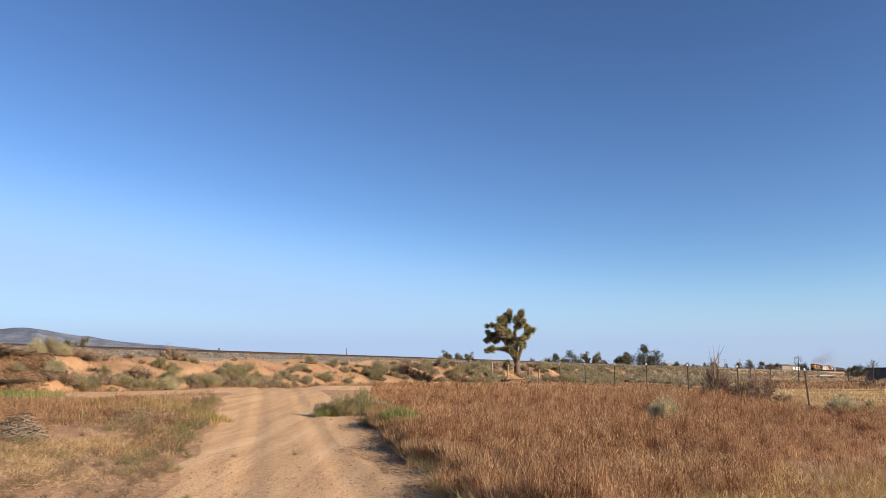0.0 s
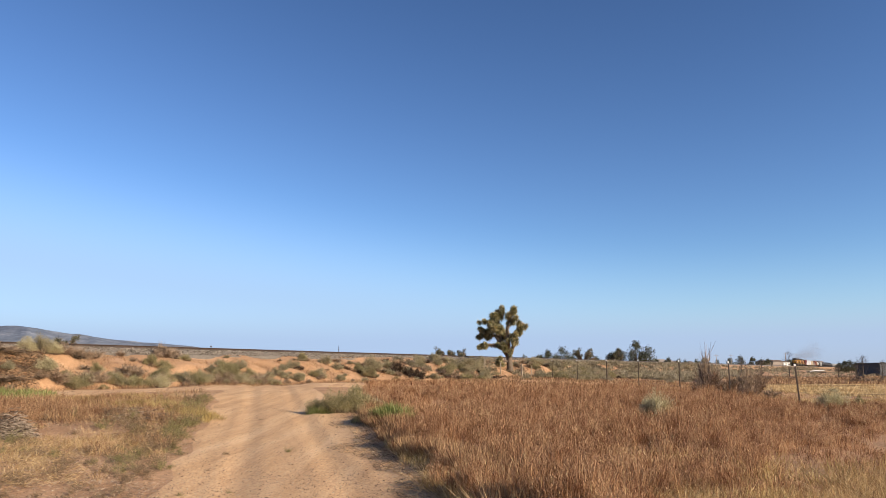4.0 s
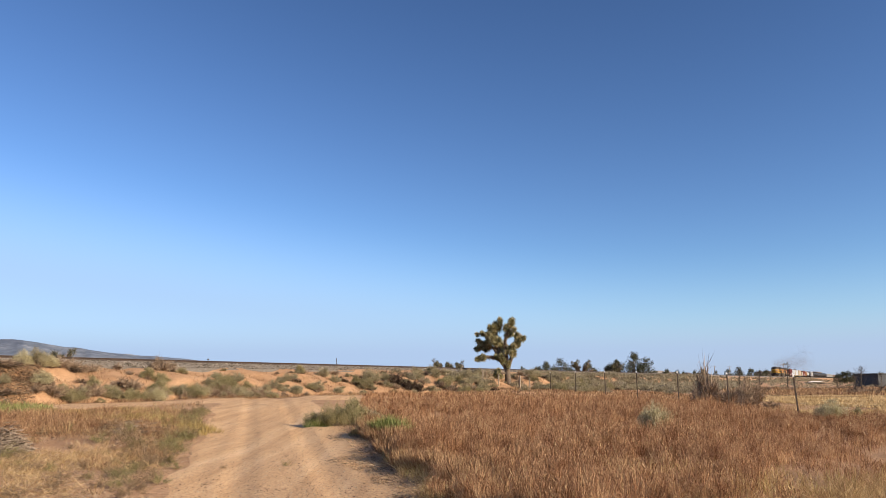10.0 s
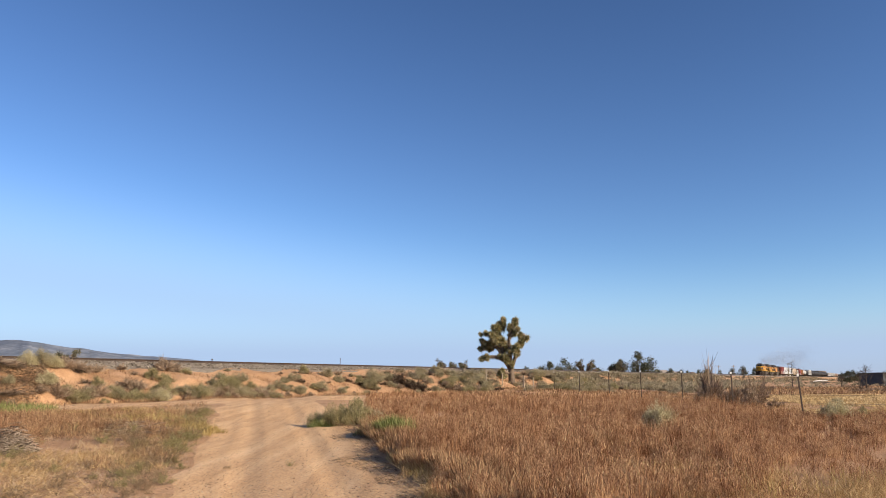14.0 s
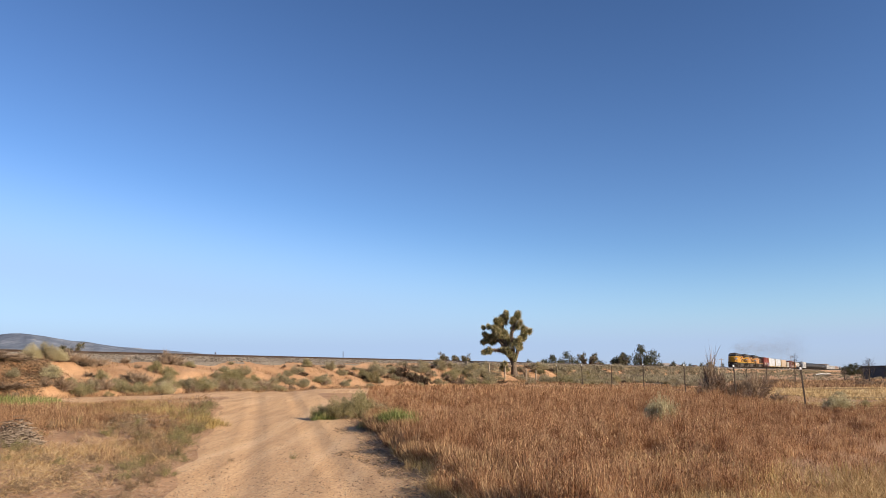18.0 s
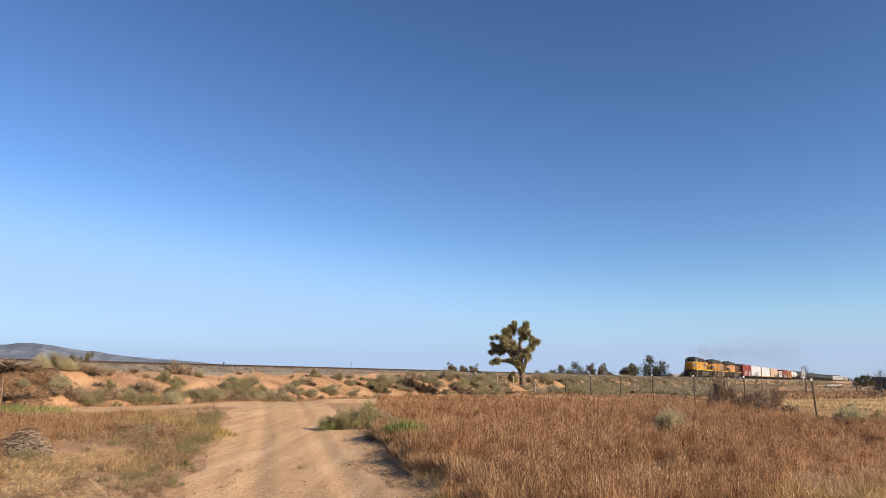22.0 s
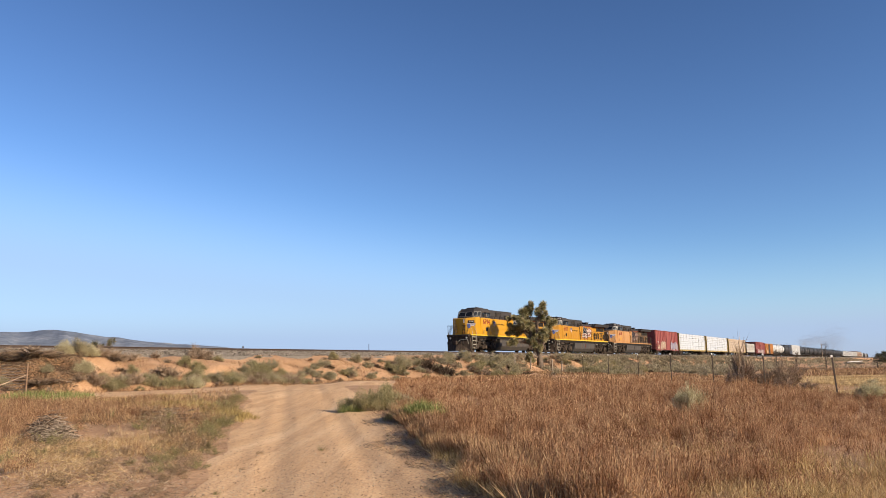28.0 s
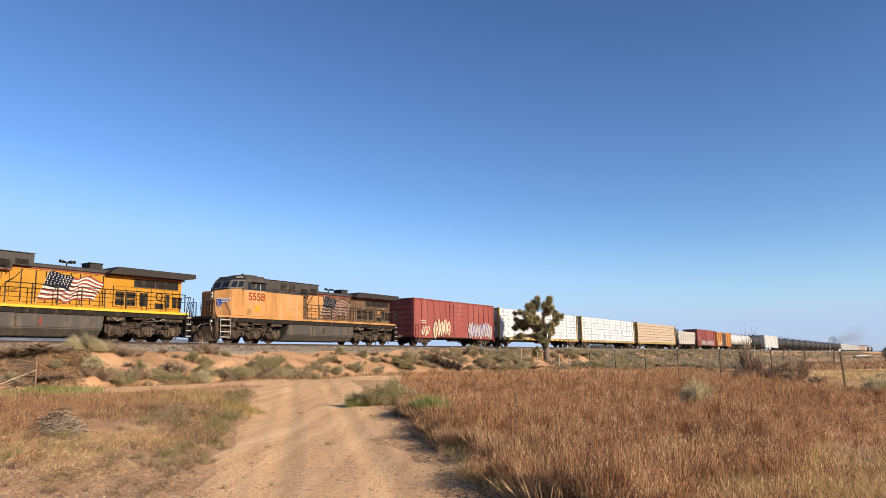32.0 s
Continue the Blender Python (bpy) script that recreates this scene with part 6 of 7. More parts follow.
def flag(parent, x0, x1, z0, z1, y, old=False):
    """A waving striped flag painted on the hood; read from the left side."""
    n = 18
    length, tall = x1 - x0, z1 - z0

    def wave(u, v):
        fold = 0.13 * math.sin(u * 9.5 + 0.9 - 0.8 * v) * (0.3 + u) + 0.05 * math.sin(u * 19 + 1 + v)
        return z0 + tall * (1 - v) + fold - 0.30 * u * (1 - v) + 0.12 * u * v

    def reach(u, v):
        # the hoist slants: the lower edge lies farther forward
        return x0 + length * u + 0.62 * v + 0.06 * math.sin(u * 9.5 + 2)
    for k in range(13):
        bm = bmesh.new()
        u0 = 0.42 if k < 7 else 0.0
        ups, downs = [], []
        for i in range(n + 1):
            u = u0 + (1 - u0) * i / n
            ups.append(bm.verts.new((reach(u, k / 13), y + 0.012, wave(u, k / 13))))
            downs.append(bm.verts.new((reach(u, (k + 1) / 13), y + 0.012, wave(u, (k + 1) / 13))))
        for i in range(n):
            bm.faces.new((ups[i], downs[i], downs[i + 1], ups[i + 1]))
        part("flag_stripe", bm, (M_FLAGRED_OLD if old else M_FLAGRED) if k % 2 == 0 else (M_FLAGWHITE_OLD if old else M_FLAGWHITE), parent)
    bm = bmesh.new()
    ups, downs = [], []
    for i in range(n + 1):
        u = 0.42 * i / n
        ups.append(bm.verts.new((reach(u, 0), y + 0.012, wave(u, 0))))
        downs.append(bm.verts.new((reach(u, 7 / 13), y + 0.012, wave(u, 7 / 13))))
    for i in range(n):
        bm.faces.new((ups[i], downs[i], downs[i + 1], ups[i + 1]))
    canton = part("flag_canton", bm, M_FLAGBLUE, parent)
    bm = bmesh.new()
    for r in range(6):
        for c in range(7):
            u, v = 0.03 + 0.055 * c + 0.012 * (r % 2), (0.7 + r) / 13
            px, pz = reach(u, v), wave(u, v)
            box(bm, px - 0.03, px + 0.03, y + 0.013, y + 0.018, pz - 0.03, pz + 0.03)
    tagged(part("star_field", bm, M_FLAGWHITE_OLD if old else M_FLAGWHITE, canton), kind="stuff")
    rods("flag_pole", parent, M_FLAGWHITE, [((x0 + 0.06, y + 0.012, z1 + 0.14), (x0 + 0.78, y + 0.012, z0 - 0.18))], 0.016)


def set_on_deck(root):
    """Lift the body onto its high deck; the roof line keeps nearly its height."""
    at, up = (0.6, 1.5, 3.5, 4.3, 5.0), (0.0, 0.21, 0.17, 0.06, 0.05)
    for ob in root.children_recursive:
        if ob.matrix_basis != Matrix():
            ob.location.z += float(np.interp(ob.location.z, at, up))
            continue
        co = np.empty(len(ob.data.vertices) * 3, np.float32)
        ob.data.vertices.foreach_get("co", co)
        z = co[2::3]
        co[2::3] = z + np.interp(z, at, up)
        ob.data.vertices.foreach_set("co", co)
        ob.data.update()


def locomotive(number, old):
    root = new("locomotive")
    yel = M_YEL_OLD if old else M_YEL if number == "6794" else M_YEL_WORN
    bx("underframe", root, M_BLACK, -16.5, 3.45, -1.45, 1.45, 1.28, 1.50)
    bx("bolster", root, M_BLACK, -16.3, -10.9, -0.85, 0.85, 0.55, 1.36)
    bx("bolster", root, M_BLACK, -2.7, 2.4, -0.85, 0.85, 0.55, 1.36)
    for x0, x1, z0 in ((-16.2, -14.6, 1.12), (-13.9, -12.7, 1.18), (-12.2, -11.0, 1.08), (-2.7, -1.6, 1.1), (-1.2, 0.2, 1.16), (0.6, 1.5, 1.08), (1.7, 2.3, 1.0)):
        bx("equipment_box", root, M_TRUCK, x0, x1, -1.3, 1.34, z0, 1.36, 0.03)
    bx("sill", root, M_STRIPE if not old else M_YEL_OLD, -16.55, 3.5, -1.52, 1.52, 1.50, 1.64, 0.01, "bright yellow side sill")
    # nose with chamfered front
    bm = bmesh.new()
    plan = [(1.2, 1.48), (2.3, 1.48), (3.05, 0.66), (3.05, -0.66), (2.3, -1.48), (1.2, -1.48)]
    top = [3.62, 3.52, 3.36, 3.36, 3.52, 3.62]
    lo = [bm.verts.new((x, y, 1.64)) for x, y in plan]
    hi = [bm.verts.new((x, y * 0.97, z)) for (x, y), z in zip(plan, top)]
    for i in range(6):
        j = (i + 1) % 6
        bm.faces.new((lo[i], lo[j], hi[j], hi[i]))
    bm.faces.new(hi), bm.faces.new(lo[::-1])
    bmesh.ops.recalc_face_normals(bm, faces=bm.faces)
    bmesh.ops.bevel(bm, geom=[e for e in bm.edges if e.calc_face_angle(0) > 0.3], offset=0.05, segments=2, affect='EDGES')
    nose = part("nose", bm, yel, root)
    bx("nose_door", nose, yel, 3.05, 3.08, -0.35, 0.35, 1.70, 3.0, 0.01)
    # cab
    cab = bx("cab_side", root, yel, -0.85, 1.25, -1.5, 1.5, 1.64, 3.55, 0.03)
    bm = bmesh.new()
    sec = [[(-0.9, 1.5, 3.50), (-0.9, 1.5, 4.38), (-0.9, 1.2, 4.70), (-0.9, -1.2, 4.70), (-0.9, -1.5, 4.38), (-0.9, -1.5, 3.50)],
           [(1.25, 1.5, 3.46), (0.98, 1.47, 4.38), (0.80, 1.2, 4.70), (0.80, -1.2, 4.70), (0.98, -1.47, 4.38), (1.25, -1.5, 3.46)],
           [(2.15, 0.92, 3.42), (1.72, 0.92, 4.34), (1.40, 0.8, 4.66), (1.40, -0.8, 4.66), (1.72, -0.92, 4.34), (2.15, -0.92, 3.42)]]
    rows_v = [[bm.verts.new(c) for c in r] for r in sec]
    for a, b in zip(rows_v, rows_v[1:]):
        for i in range(5):
            bm.faces.new((a[i], b[i], b[i + 1], a[i + 1]))
        bm.faces.new((a[5], b[5], b[0], a[0]))
    bm.faces.new(rows_v[0][::-1]), bm.faces.new(rows_v[2])
    bmesh.ops.recalc_face_normals(bm, faces=bm.faces)
    upper = part("cab_roof", bm, M_ROOFGREY, root, "dark grey upper cab and roof")

    def pane(name, q, out):
        # a slightly proud pane in the plane of four corners
        bm = bmesh.new()
        c = [Vector(v) for v in q]
        nrm = (c[1] - c[0]).cross(c[3] - c[0]).normalized()
        if nrm.dot(Vector(out)) < 0:
            nrm = -nrm
        a = [bm.verts.new(v + nrm * 0.004) for v in c]
        b = [bm.verts.new(v + nrm * 0.022) for v in c]
        for i in range(4):
            bm.faces.new((a[i], a[(i + 1) % 4], b[(i + 1) % 4], b[i]))
        bm.faces.new(b), bm.faces.new(a[::-1])
        bmesh.ops.recalc_face_normals(bm, faces=bm.faces)
        return part(name, bm, M_CABGLASS, upper)

    def window_frame(q, u0, u1, v0, v1, out):
        # pale rubber-and-steel frame round a pane
        bm = bmesh.new()
        for a0, a1, b0, b1 in ((u0 - 0.03, u1 + 0.03, v0 - 0.05, v0), (u0 - 0.03, u1 + 0.03, v1, v1 + 0.05), (u0 - 0.03, u0, v0, v1), (u1, u1 + 0.03, v0, v1)):
            c = on_quad(q, a0, a1, b0, b1)
            nrm = (c[1] - c[0]).cross(c[3] - c[0]).normalized()
            nrm = -nrm if nrm.dot(Vector(out)) < 0 else nrm
            lo, hi = [bm.verts.new(v) for v in c], [bm.verts.new(v + nrm * 0.03) for v in c]
            for i in range(4):
                bm.faces.new((lo[i], lo[(i + 1) % 4], hi[(i + 1) % 4], hi[i]))
            bm.faces.new(hi)
        bmesh.ops.recalc_face_normals(bm, faces=bm.faces)
        part("window_frame", bm, M_FRAME, upper, "worn grey window frame")

    def on_quad(q, u0, u1, v0, v1):
        a, b, c, d = [Vector(v) for v in q]
        f = lambda u, v: a.lerp(b, u).lerp(d.lerp(c, u), v)
        return [f(u0, v0), f(u1, v0), f(u1, v1), f(u0, v1)]
    front = [(2.15, 0.92, 3.42), (2.15, -0.92, 3.42), (1.72, -0.92, 4.34), (1.72, 0.92, 4.34)]
    pane("windshield", on_quad(front, 0.06, 0.47, 0.3, 0.86), (1, 0, 0.3))
    pane("windshield", on_quad(front, 0.53, 0.94, 0.3, 0.86), (1, 0, 0.3))
    for u0, u1 in ((0.06, 0.47), (0.53, 0.94)):
        window_frame(front, u0, u1, 0.3, 0.86, (1, 0, 0.3))
    for sgn in (1, -1):
        quarter = [(1.25, 1.5 * sgn, 3.46), (2.15, 0.92 * sgn, 3.42), (1.72, 0.92 * sgn, 4.34), (0.98, 1.47 * sgn, 4.38)]
        pane("windshield", on_quad(quarter, 0.08, 0.48, 0.3, 0.84), (0.5, sgn, 0.2))
        pane("windshield", on_quad(quarter, 0.53, 0.93, 0.3, 0.84), (0.5, sgn, 0.2))
        window_frame(quarter, 0.08, 0.48, 0.3, 0.84, (0.5, sgn, 0.2))
        window_frame(quarter, 0.53, 0.93, 0.3, 0.84, (0.5, sgn, 0.2))
        y0, y1 = sorted((1.5 * sgn, 1.53 * sgn))
        bx("side_window", upper, M_CABGLASS, 0.48, 0.86, y0, y1, 3.58, 4.15)
        bx("side_window", upper, M_CABGLASS, -0.82, 0.20, y0, y1, 3.58, 4.12)
        bx("window_post", upper, M_STEPWHITE if sgn > 0 else M_ROOFGREY, -0.34, -0.28, y0, y1 + 0.01 * (sgn > 0), 3.58, 4.12)
        y0, y1 = sorted((1.5 * sgn, 1.78 * sgn))
        bx("window_visor", upper, M_ROOFGREY, -0.86, 0.55, y0, y1, 4.17, 4.21)
        bx("mirror", upper, M_STEPWHITE, 0.30, 0.34, y0, y1 - 0.05, 3.65, 4.02)
    bx("roof_box", upper, M_ROOFGREY, -0.75, 0.6, -0.7, 0.7, 4.70, 4.84, 0.05)
    bx("roof_box", upper, M_ROOFGREY, -0.2, 0.2, -1.0, -0.6, 4.70, 4.80, 0.02)
    rods("antenna", upper, M_BLACK, [((0.3, 0.3, 4.84), (0.3, 0.3, 4.98)), ((-0.5, -0.3, 4.7), (-0.5, -0.3, 4.92))], 0.02)
    # number boards, lamps, emblem on the nose
    if number == "6794":
        m = Matrix.Translation((2.66, 1.09, 3.02)) @ Matrix.Rotation(radians(-48), 4, 'Z')
    else:   # the other two carry the board over the windscreen
        m = Matrix.Translation((1.28, 1.13, 4.50)) @ Matrix.Rotation(radians(-39), 4, 'Z') @ Matrix.Rotation(radians(36), 4, 'X')
    bm = bmesh.new()
    box(bm, -0.36, 0.36, -0.03, 0.03, -0.14, 0.14, 0, m)
    part("number_board", bm, M_BLACK, nose, "black board with pale figures")
    tx = letters(number, nose, M_GRAF, 0, 0, 0.24, 0.034, "board_figures", 0.01)
    tx.matrix_basis = m
    for zz in (2.98, 3.2):
        bm = bmesh.new()
        tube(bm, (3.02, 0.42, zz), (3.10, 0.42, zz), 0.08, 12)
        part("headlight", bm, M_LAMP, nose)
    for yy in (-1.0, 1.0):
        bm = bmesh.new()
        tube(bm, (3.5, yy, 1.3), (3.62, yy, 1.3), 0.085, 12)
        part("ditch_light", bm, M_LAMP, root)
    m = Matrix.Translation((2.66, 1.09, 2.56)) @ Matrix.Rotation(radians(-48), 4, 'Z')
    for mt, pts in ((M_BLUE, [(-0.52, 0.24), (0.42, 0.24), (0.42, -0.12), (0.30, -0.30), (0.16, -0.24), (0.04, -0.05), (-0.40, 0.08)]), (M_FLAGWHITE, [(-0.54, 0.30), (0.44, 0.30), (0.44, 0.25), (-0.52, 0.25)]),
                    (M_FLAGWHITE, [(-0.48, 0.18), (0.12, 0.18), (0.12, 0.13), (-0.44, 0.13)]), (M_FLAGWHITE, [(-0.36, 0.06), (0.10, 0.06), (0.10, 0.01), (-0.30, 0.01)])):
        ob = poly_plate("emblem", nose, mt, pts, 0.01 if mt is M_BLUE else 0.024, thick=0.012)
        ob.matrix_basis = m
    letters(number, cab, M_NUMBER, 0.02, 3.05, 0.78, 1.512, "road_number", 0.017, "dark red road number")
    # wide electrical cabin behind the cab
    bx("cabinet", root, yel, -4.75, -0.85, -1.2, 1.46, 1.64, 3.48, 0.02)
    for x0, x1 in ((-1.75, -0.95), (-2.62, -1.80), (-4.65, -2.70)):
        bx("cabinet_panel", root, yel, x0, x1, 1.46, 1.478, 1.80, 2.52 if x1 > -1.9 else 2.32, 0.004)
    bx("cabinet_panel", root, yel, -4.65, -1.85, 1.46, 1.475, 2.36, 3.42, 0.004)
    lv = bx("vent", root, yel, 0.5, 0.94, 1.5, 1.515, 1.74, 2.2)
    for k in range(6):
        bx("slat", lv, M_ROOFGREY, 0.53, 0.91, 1.515, 1.522, 1.78 + k * 0.07, 1.80 + k * 0.07)
    bx("vent", root, M_YEL if old else M_BLACK, -0.27, 0.18, 1.5, 1.52, 2.03, 2.45, 0, "square cabin louvre")
    if not old:
        letters("BUILDING AMERICA", root, M_BLACK, -3.25, 2.90, 0.235, 1.476, "slogan", 0.010)
    sh = [(-1.66, 3.18), (-1.66, 2.78), (-1.9, 2.60), (-2.14, 2.78), (-2.14, 3.18), (-2.02, 3.24), (-1.9, 3.2), (-1.78, 3.24)]
    if not old:
        poly_plate("shield", root, M_FLAGWHITE, sh, 1.478, thick=0.006)
        poly_plate("shield_band", root, M_BLUE, [(-1.66, 3.18), (-1.66, 3.0), (-2.14, 3.0), (-2.14, 3.18), (-1.9, 3.2)], 1.4845, thick=0.006)
        for i in range(3):
            poly_plate("shield_bar", root, M_RED, [(-1.71 - i * 0.15, 2.97), (-1.77 - i * 0.15, 2.97), (-1.77 - i * 0.15, 2.74), (-1.71 - i * 0.15, 2.74)], 1.4845, thick=0.006)
    # grey upper cabin with grilles and a side rail
    bm = bmesh.new()
    box(bm, -6.75, -0.85, -1.2, 1.2, 3.79, 4.56, 0.05)
    box(bm, -5.6, -0.85, -1.2, 1.2, 3.45, 3.83)
    up2 = part("upper_cabin", bm, M_ROOFGREY, root, "dark grey upper cabin")
    bx("cabin_lip", up2, M_ROOFGREY, -6.8, -0.85, -1.23, 1.23, 4.55, 4.59, 0.01)
    bx("access_panel", up2, M_BLACK, -6.45, -5.75, 1.2, 1.215, 3.88, 4.2, 0.01)
    bx("cabin_trim", up2, M_TRIM, -5.55, -0.9, -1.21, 1.21, 3.45, 3.53)
    for x0 in (-3.2, -4.1):
        gr = bx("grille", up2, M_BLACK, x0, x0 + 0.62, 1.2, 1.215, 3.84, 4.40)
        for k in range(5):
            bx("slat", gr, M_ROOFGREY, x0, x0 + 0.62, 1.215, 1.24, 3.86 + k * 0.11, 3.89 + k * 0.11)
    bx("grille", up2, M_BLACK, -5.5, -4.75, 1.2, 1.22, 3.6, 4.1)
    for x in (-2.0, -3.2, -4.4, -5.2):
        rods("rail_post", up2, M_BLACK, [((x, 1.44, 3.2), (x, 1.44, 3.78))], 0.025)
    rods("side_rail", up2, M_BLACK, [((-1.0, 1.44, 3.78), (-5.25, 1.44, 3.78))], 0.022)
    # long hood with its doors
    hood_paint = M_YEL_GRIME if old else yel
    bm = bmesh.new()
    box(bm, -16.35, -4.75, -0.95, 0.95, 1.64, 3.78, 0.03)
    hood = part("hood", bm, hood_paint, root)
    bx("door_recess", hood, M_BLACK, -11.25, -5.62, 0.95, 0.954, 1.84, 3.64)
    bx("door_recess", hood, M_BLACK, -16.25, -11.55, 0.95, 0.954, 1.84, 3.10)
    for x0, x1 in ((-12.36, -11.6), (-13.1, -12.4), (-14.1, -13.14), (-15.08, -14.14), (-15.66, -15.12), (-16.2, -15.7)):
        bx("hood_door", hood, hood_paint, x0, x1, 0.952, 0.968, 1.86, 3.08, 0.005)
    bx("hood_trim", root, M_TRIM, -11.4, -5.1, -0.965, 0.965, 3.70, 3.79)
    bm = bmesh.new()
    box(bm, -11.6, -6.65, -0.92, 0.92, 3.79, 4.10, 0.08)
    part("hood_roof", bm, M_ROOFGREY, root)
    k = 0
    x = -5.6
    while x > -11.2:
        wdt = (0.62, 0.78, 0.55)[k % 3]
        d = bx("hood_door", hood, hood_paint if not old or x < -7 else yel, x - wdt + 0.034, x - 0.034, 0.952, 0.968, 1.86, 3.62, 0.005)
        bm = bmesh.new()
        box(bm, x - wdt + 0.07, x - wdt + 0.10, 0.968, 0.985, 2.6, 2.75)
        part("latch", bm, M_BLACK, d)
        x -= wdt
        k += 1
    flag(root, -7.8, -10.9, 1.96, 3.60, 0.972, old)
    bx("exhaust_box", root, M_WING, -11.15, -10.35, -0.45, 0.45, 4.04, 4.50, 0.03)
    bx("exhaust_lip", root, M_TRUCK, -11.2, -10.3, -0.5, 0.5, 4.50, 4.53)
    bm = bmesh.new()
    tube(bm, (-9.2, 0.0, 4.05), (-9.2, 0.0, 4.42), 0.04, 8)
    box(bm, -9.5, -8.9, -0.05, 0.05, 4.40, 4.46)
    for dx, ln in ((-0.12, 0.32), (-0.02, 0.2), (0.12, 0.34)):
        s2 = 1 if dx >= 0 else -1
        tube(bm, (-9.2 + dx, 0.08, 4.48), (-9.2 + dx + s2 * ln, 0.08, 4.48), 0.03, 10, 0.10)
    part("horn", bm, M_BLACK, root)
    # radiator cabin
    prism("radiator_wing", root, M_WING, [(-10.95, 3.80), (-11.3, 4.10), (-11.5, 4.30), (-17.0, 4.30), (-17.05, 3.98), (-16.4, 3.84)], -1.5, 1.5, "dark overhanging radiator roof")
    bx("radiator_trim", root, M_TRIM, -16.4, -11.6, -1.2, 1.2, 3.72, 3.80)
    for x0, x1 in ((-14.35, -12.95), (-16.05, -14.45)):
        g = bx("radiator_screen", root, M_BLACK, x0, x1, 0.95, 0.985, 3.16, 3.62)
        bx("frame", g, M_ROOFGREY, x0 - 0.04, x1 + 0.04, 0.95, 0.972, 3.12, 3.66)
    for x0, z0, z1 in ((-12.0, 1.95, 2.32), (-12.0, 2.40, 2.78), (-12.75, 1.95, 2.32), (-12.75, 2.40, 2.78), (-13.6, 1.95, 2.78), (-14.7, 1.86, 2.2), (-15.3, 1.95, 2.80), (-15.85, 1.95, 2.66), (-16.2, 1.95, 2.66)):
        wdt = 0.58 if x0 > -14 else (0.62 if x0 > -15 else 0.3)
        bx("louvre", root, M_BLACK, x0 - wdt / 2, x0 + wdt / 2, 0.95, 0.975, z0, z1)
    bm = bmesh.new()
    bmesh.ops.create_cone(bm, cap_ends=True, segments=20, radius1=0.27, radius2=0.27, depth=0.02, matrix=Matrix.Translation((-14.7, 0.965, 2.62)) @ Matrix.Rotation(radians(90), 4, 'X'))
    disc = part("emblem_disc", bm, M_BLACK, root, "dark ring emblem")
    bm = bmesh.new()
    bmesh.ops.create_cone(bm, cap_ends=True, segments=20, radius1=0.19, radius2=0.19, depth=0.02, matrix=Matrix.Translation((-14.7, 0.970, 2.62)) @ Matrix.Rotation(radians(90), 4, 'X'))
    part("emblem_centre", bm, yel, disc)
    # walkway rails, each stanchion a part
    for sgn in (1, -1):
        y = 1.47 * sgn
        for i in range(9):
            x = -5.2 - i * 1.38
            rods("stanchion", root, M_TRUCK, [((x, y, 1.70), (x, y, 2.80))], 0.034)
        rods("handrail", root, M_BLACK, [((-5.2, y, 2.80), (-16.3, y, 2.80))], 0.028)
        rods("midrail", root, M_BLACK, [((-5.2, y, 2.30), (-16.3, y, 2.30))], 0.018)
    rods("stair_rail", root, M_BLACK, [((-5.3, 1.3, 2.8), (-5.8, 1.1, 3.1), (-6.3, 1.0, 3.6)), ((-5.3, 1.3, 2.4), (-6.0, 1.1, 2.5))], 0.02)
    # front and rear steps with pale edges
    for x0, way in ((2.35, 1), (-16.45, -1)):
        for sgn in (1, -1):
            a, b = sorted((x0, x0 + way * 0.85))
            yy0, yy1 = sorted((1.0 * sgn, 1.48 * sgn))
            if way < 0:
                a, b = a + 0.55, b + 0.10
            bx("step_well", root, M_BLACK, a - 0.02, b + 0.02, yy0, yy1 - 0.30 if sgn > 0 else yy1, 0.3, 1.6)
            for i in range(4):
                st = bx("step", root, M_BLACK, a, b, yy0, yy1, 0.36 + i * 0.33, 0.40 + i * 0.33)
                ye0, ye1 = sorted((1.48 * sgn, 1.50 * sgn))
                bx("step_edge", st, M_STEPWHITE, a, b, ye0, ye1, 0.35 + i * 0.33, 0.41 + i * 0.33, 0, "worn white step edge")
            for xx in (a, b):
                rods("grab_rail", root, M_STEPWHITE if way > 0 else M_BLACK, [((xx, 1.53 * sgn, 0.5), (xx, 1.53 * sgn, 1.9), (xx + 0.22 * way, 1.4 * sgn, 2.65))], 0.022)
    rods("front_rail", root, M_BLACK, [((3.45, 1.3, 1.6), (3.6, 1.3, 2.6), (3.6, 0.5, 2.6), (3.5, 0.5, 1.6)), ((3.45, -1.3, 1.6), (3.6, -1.3, 2.6), (3.6, -0.5, 2.6), (3.5, -0.5, 1.6))], 0.022)
    for sgn in (1, -1):   # upright bars of the front platform
        for i in range(6):
            y = sgn * (0.5 + 0.16 * i)
            rods("rail_bar", root, M_TRUCK, [((3.5, y, 1.62), (3.6, y, 2.58))], 0.02)
        rods("grab_iron", nose, M_TRUCK, [((3.06, sgn * 0.5, 1.8), (3.13, sgn * 0.5, 1.85), (3.13, sgn * 0.5, 2.75), (3.06, sgn * 0.5, 2.8))], 0.02)
        for k in range(3):
            bx("nose_step", nose, M_TRUCK, 3.05, 3.12, min(sgn * 0.38, sgn * 0.62), max(sgn * 0.38, sgn * 0.62), 1.85 + 0.32 * k, 1.88 + 0.32 * k)
    bx("anticlimber", root, M_TRUCK, 3.45, 3.78, -1.35, 1.35, 1.40, 1.60, 0.04)
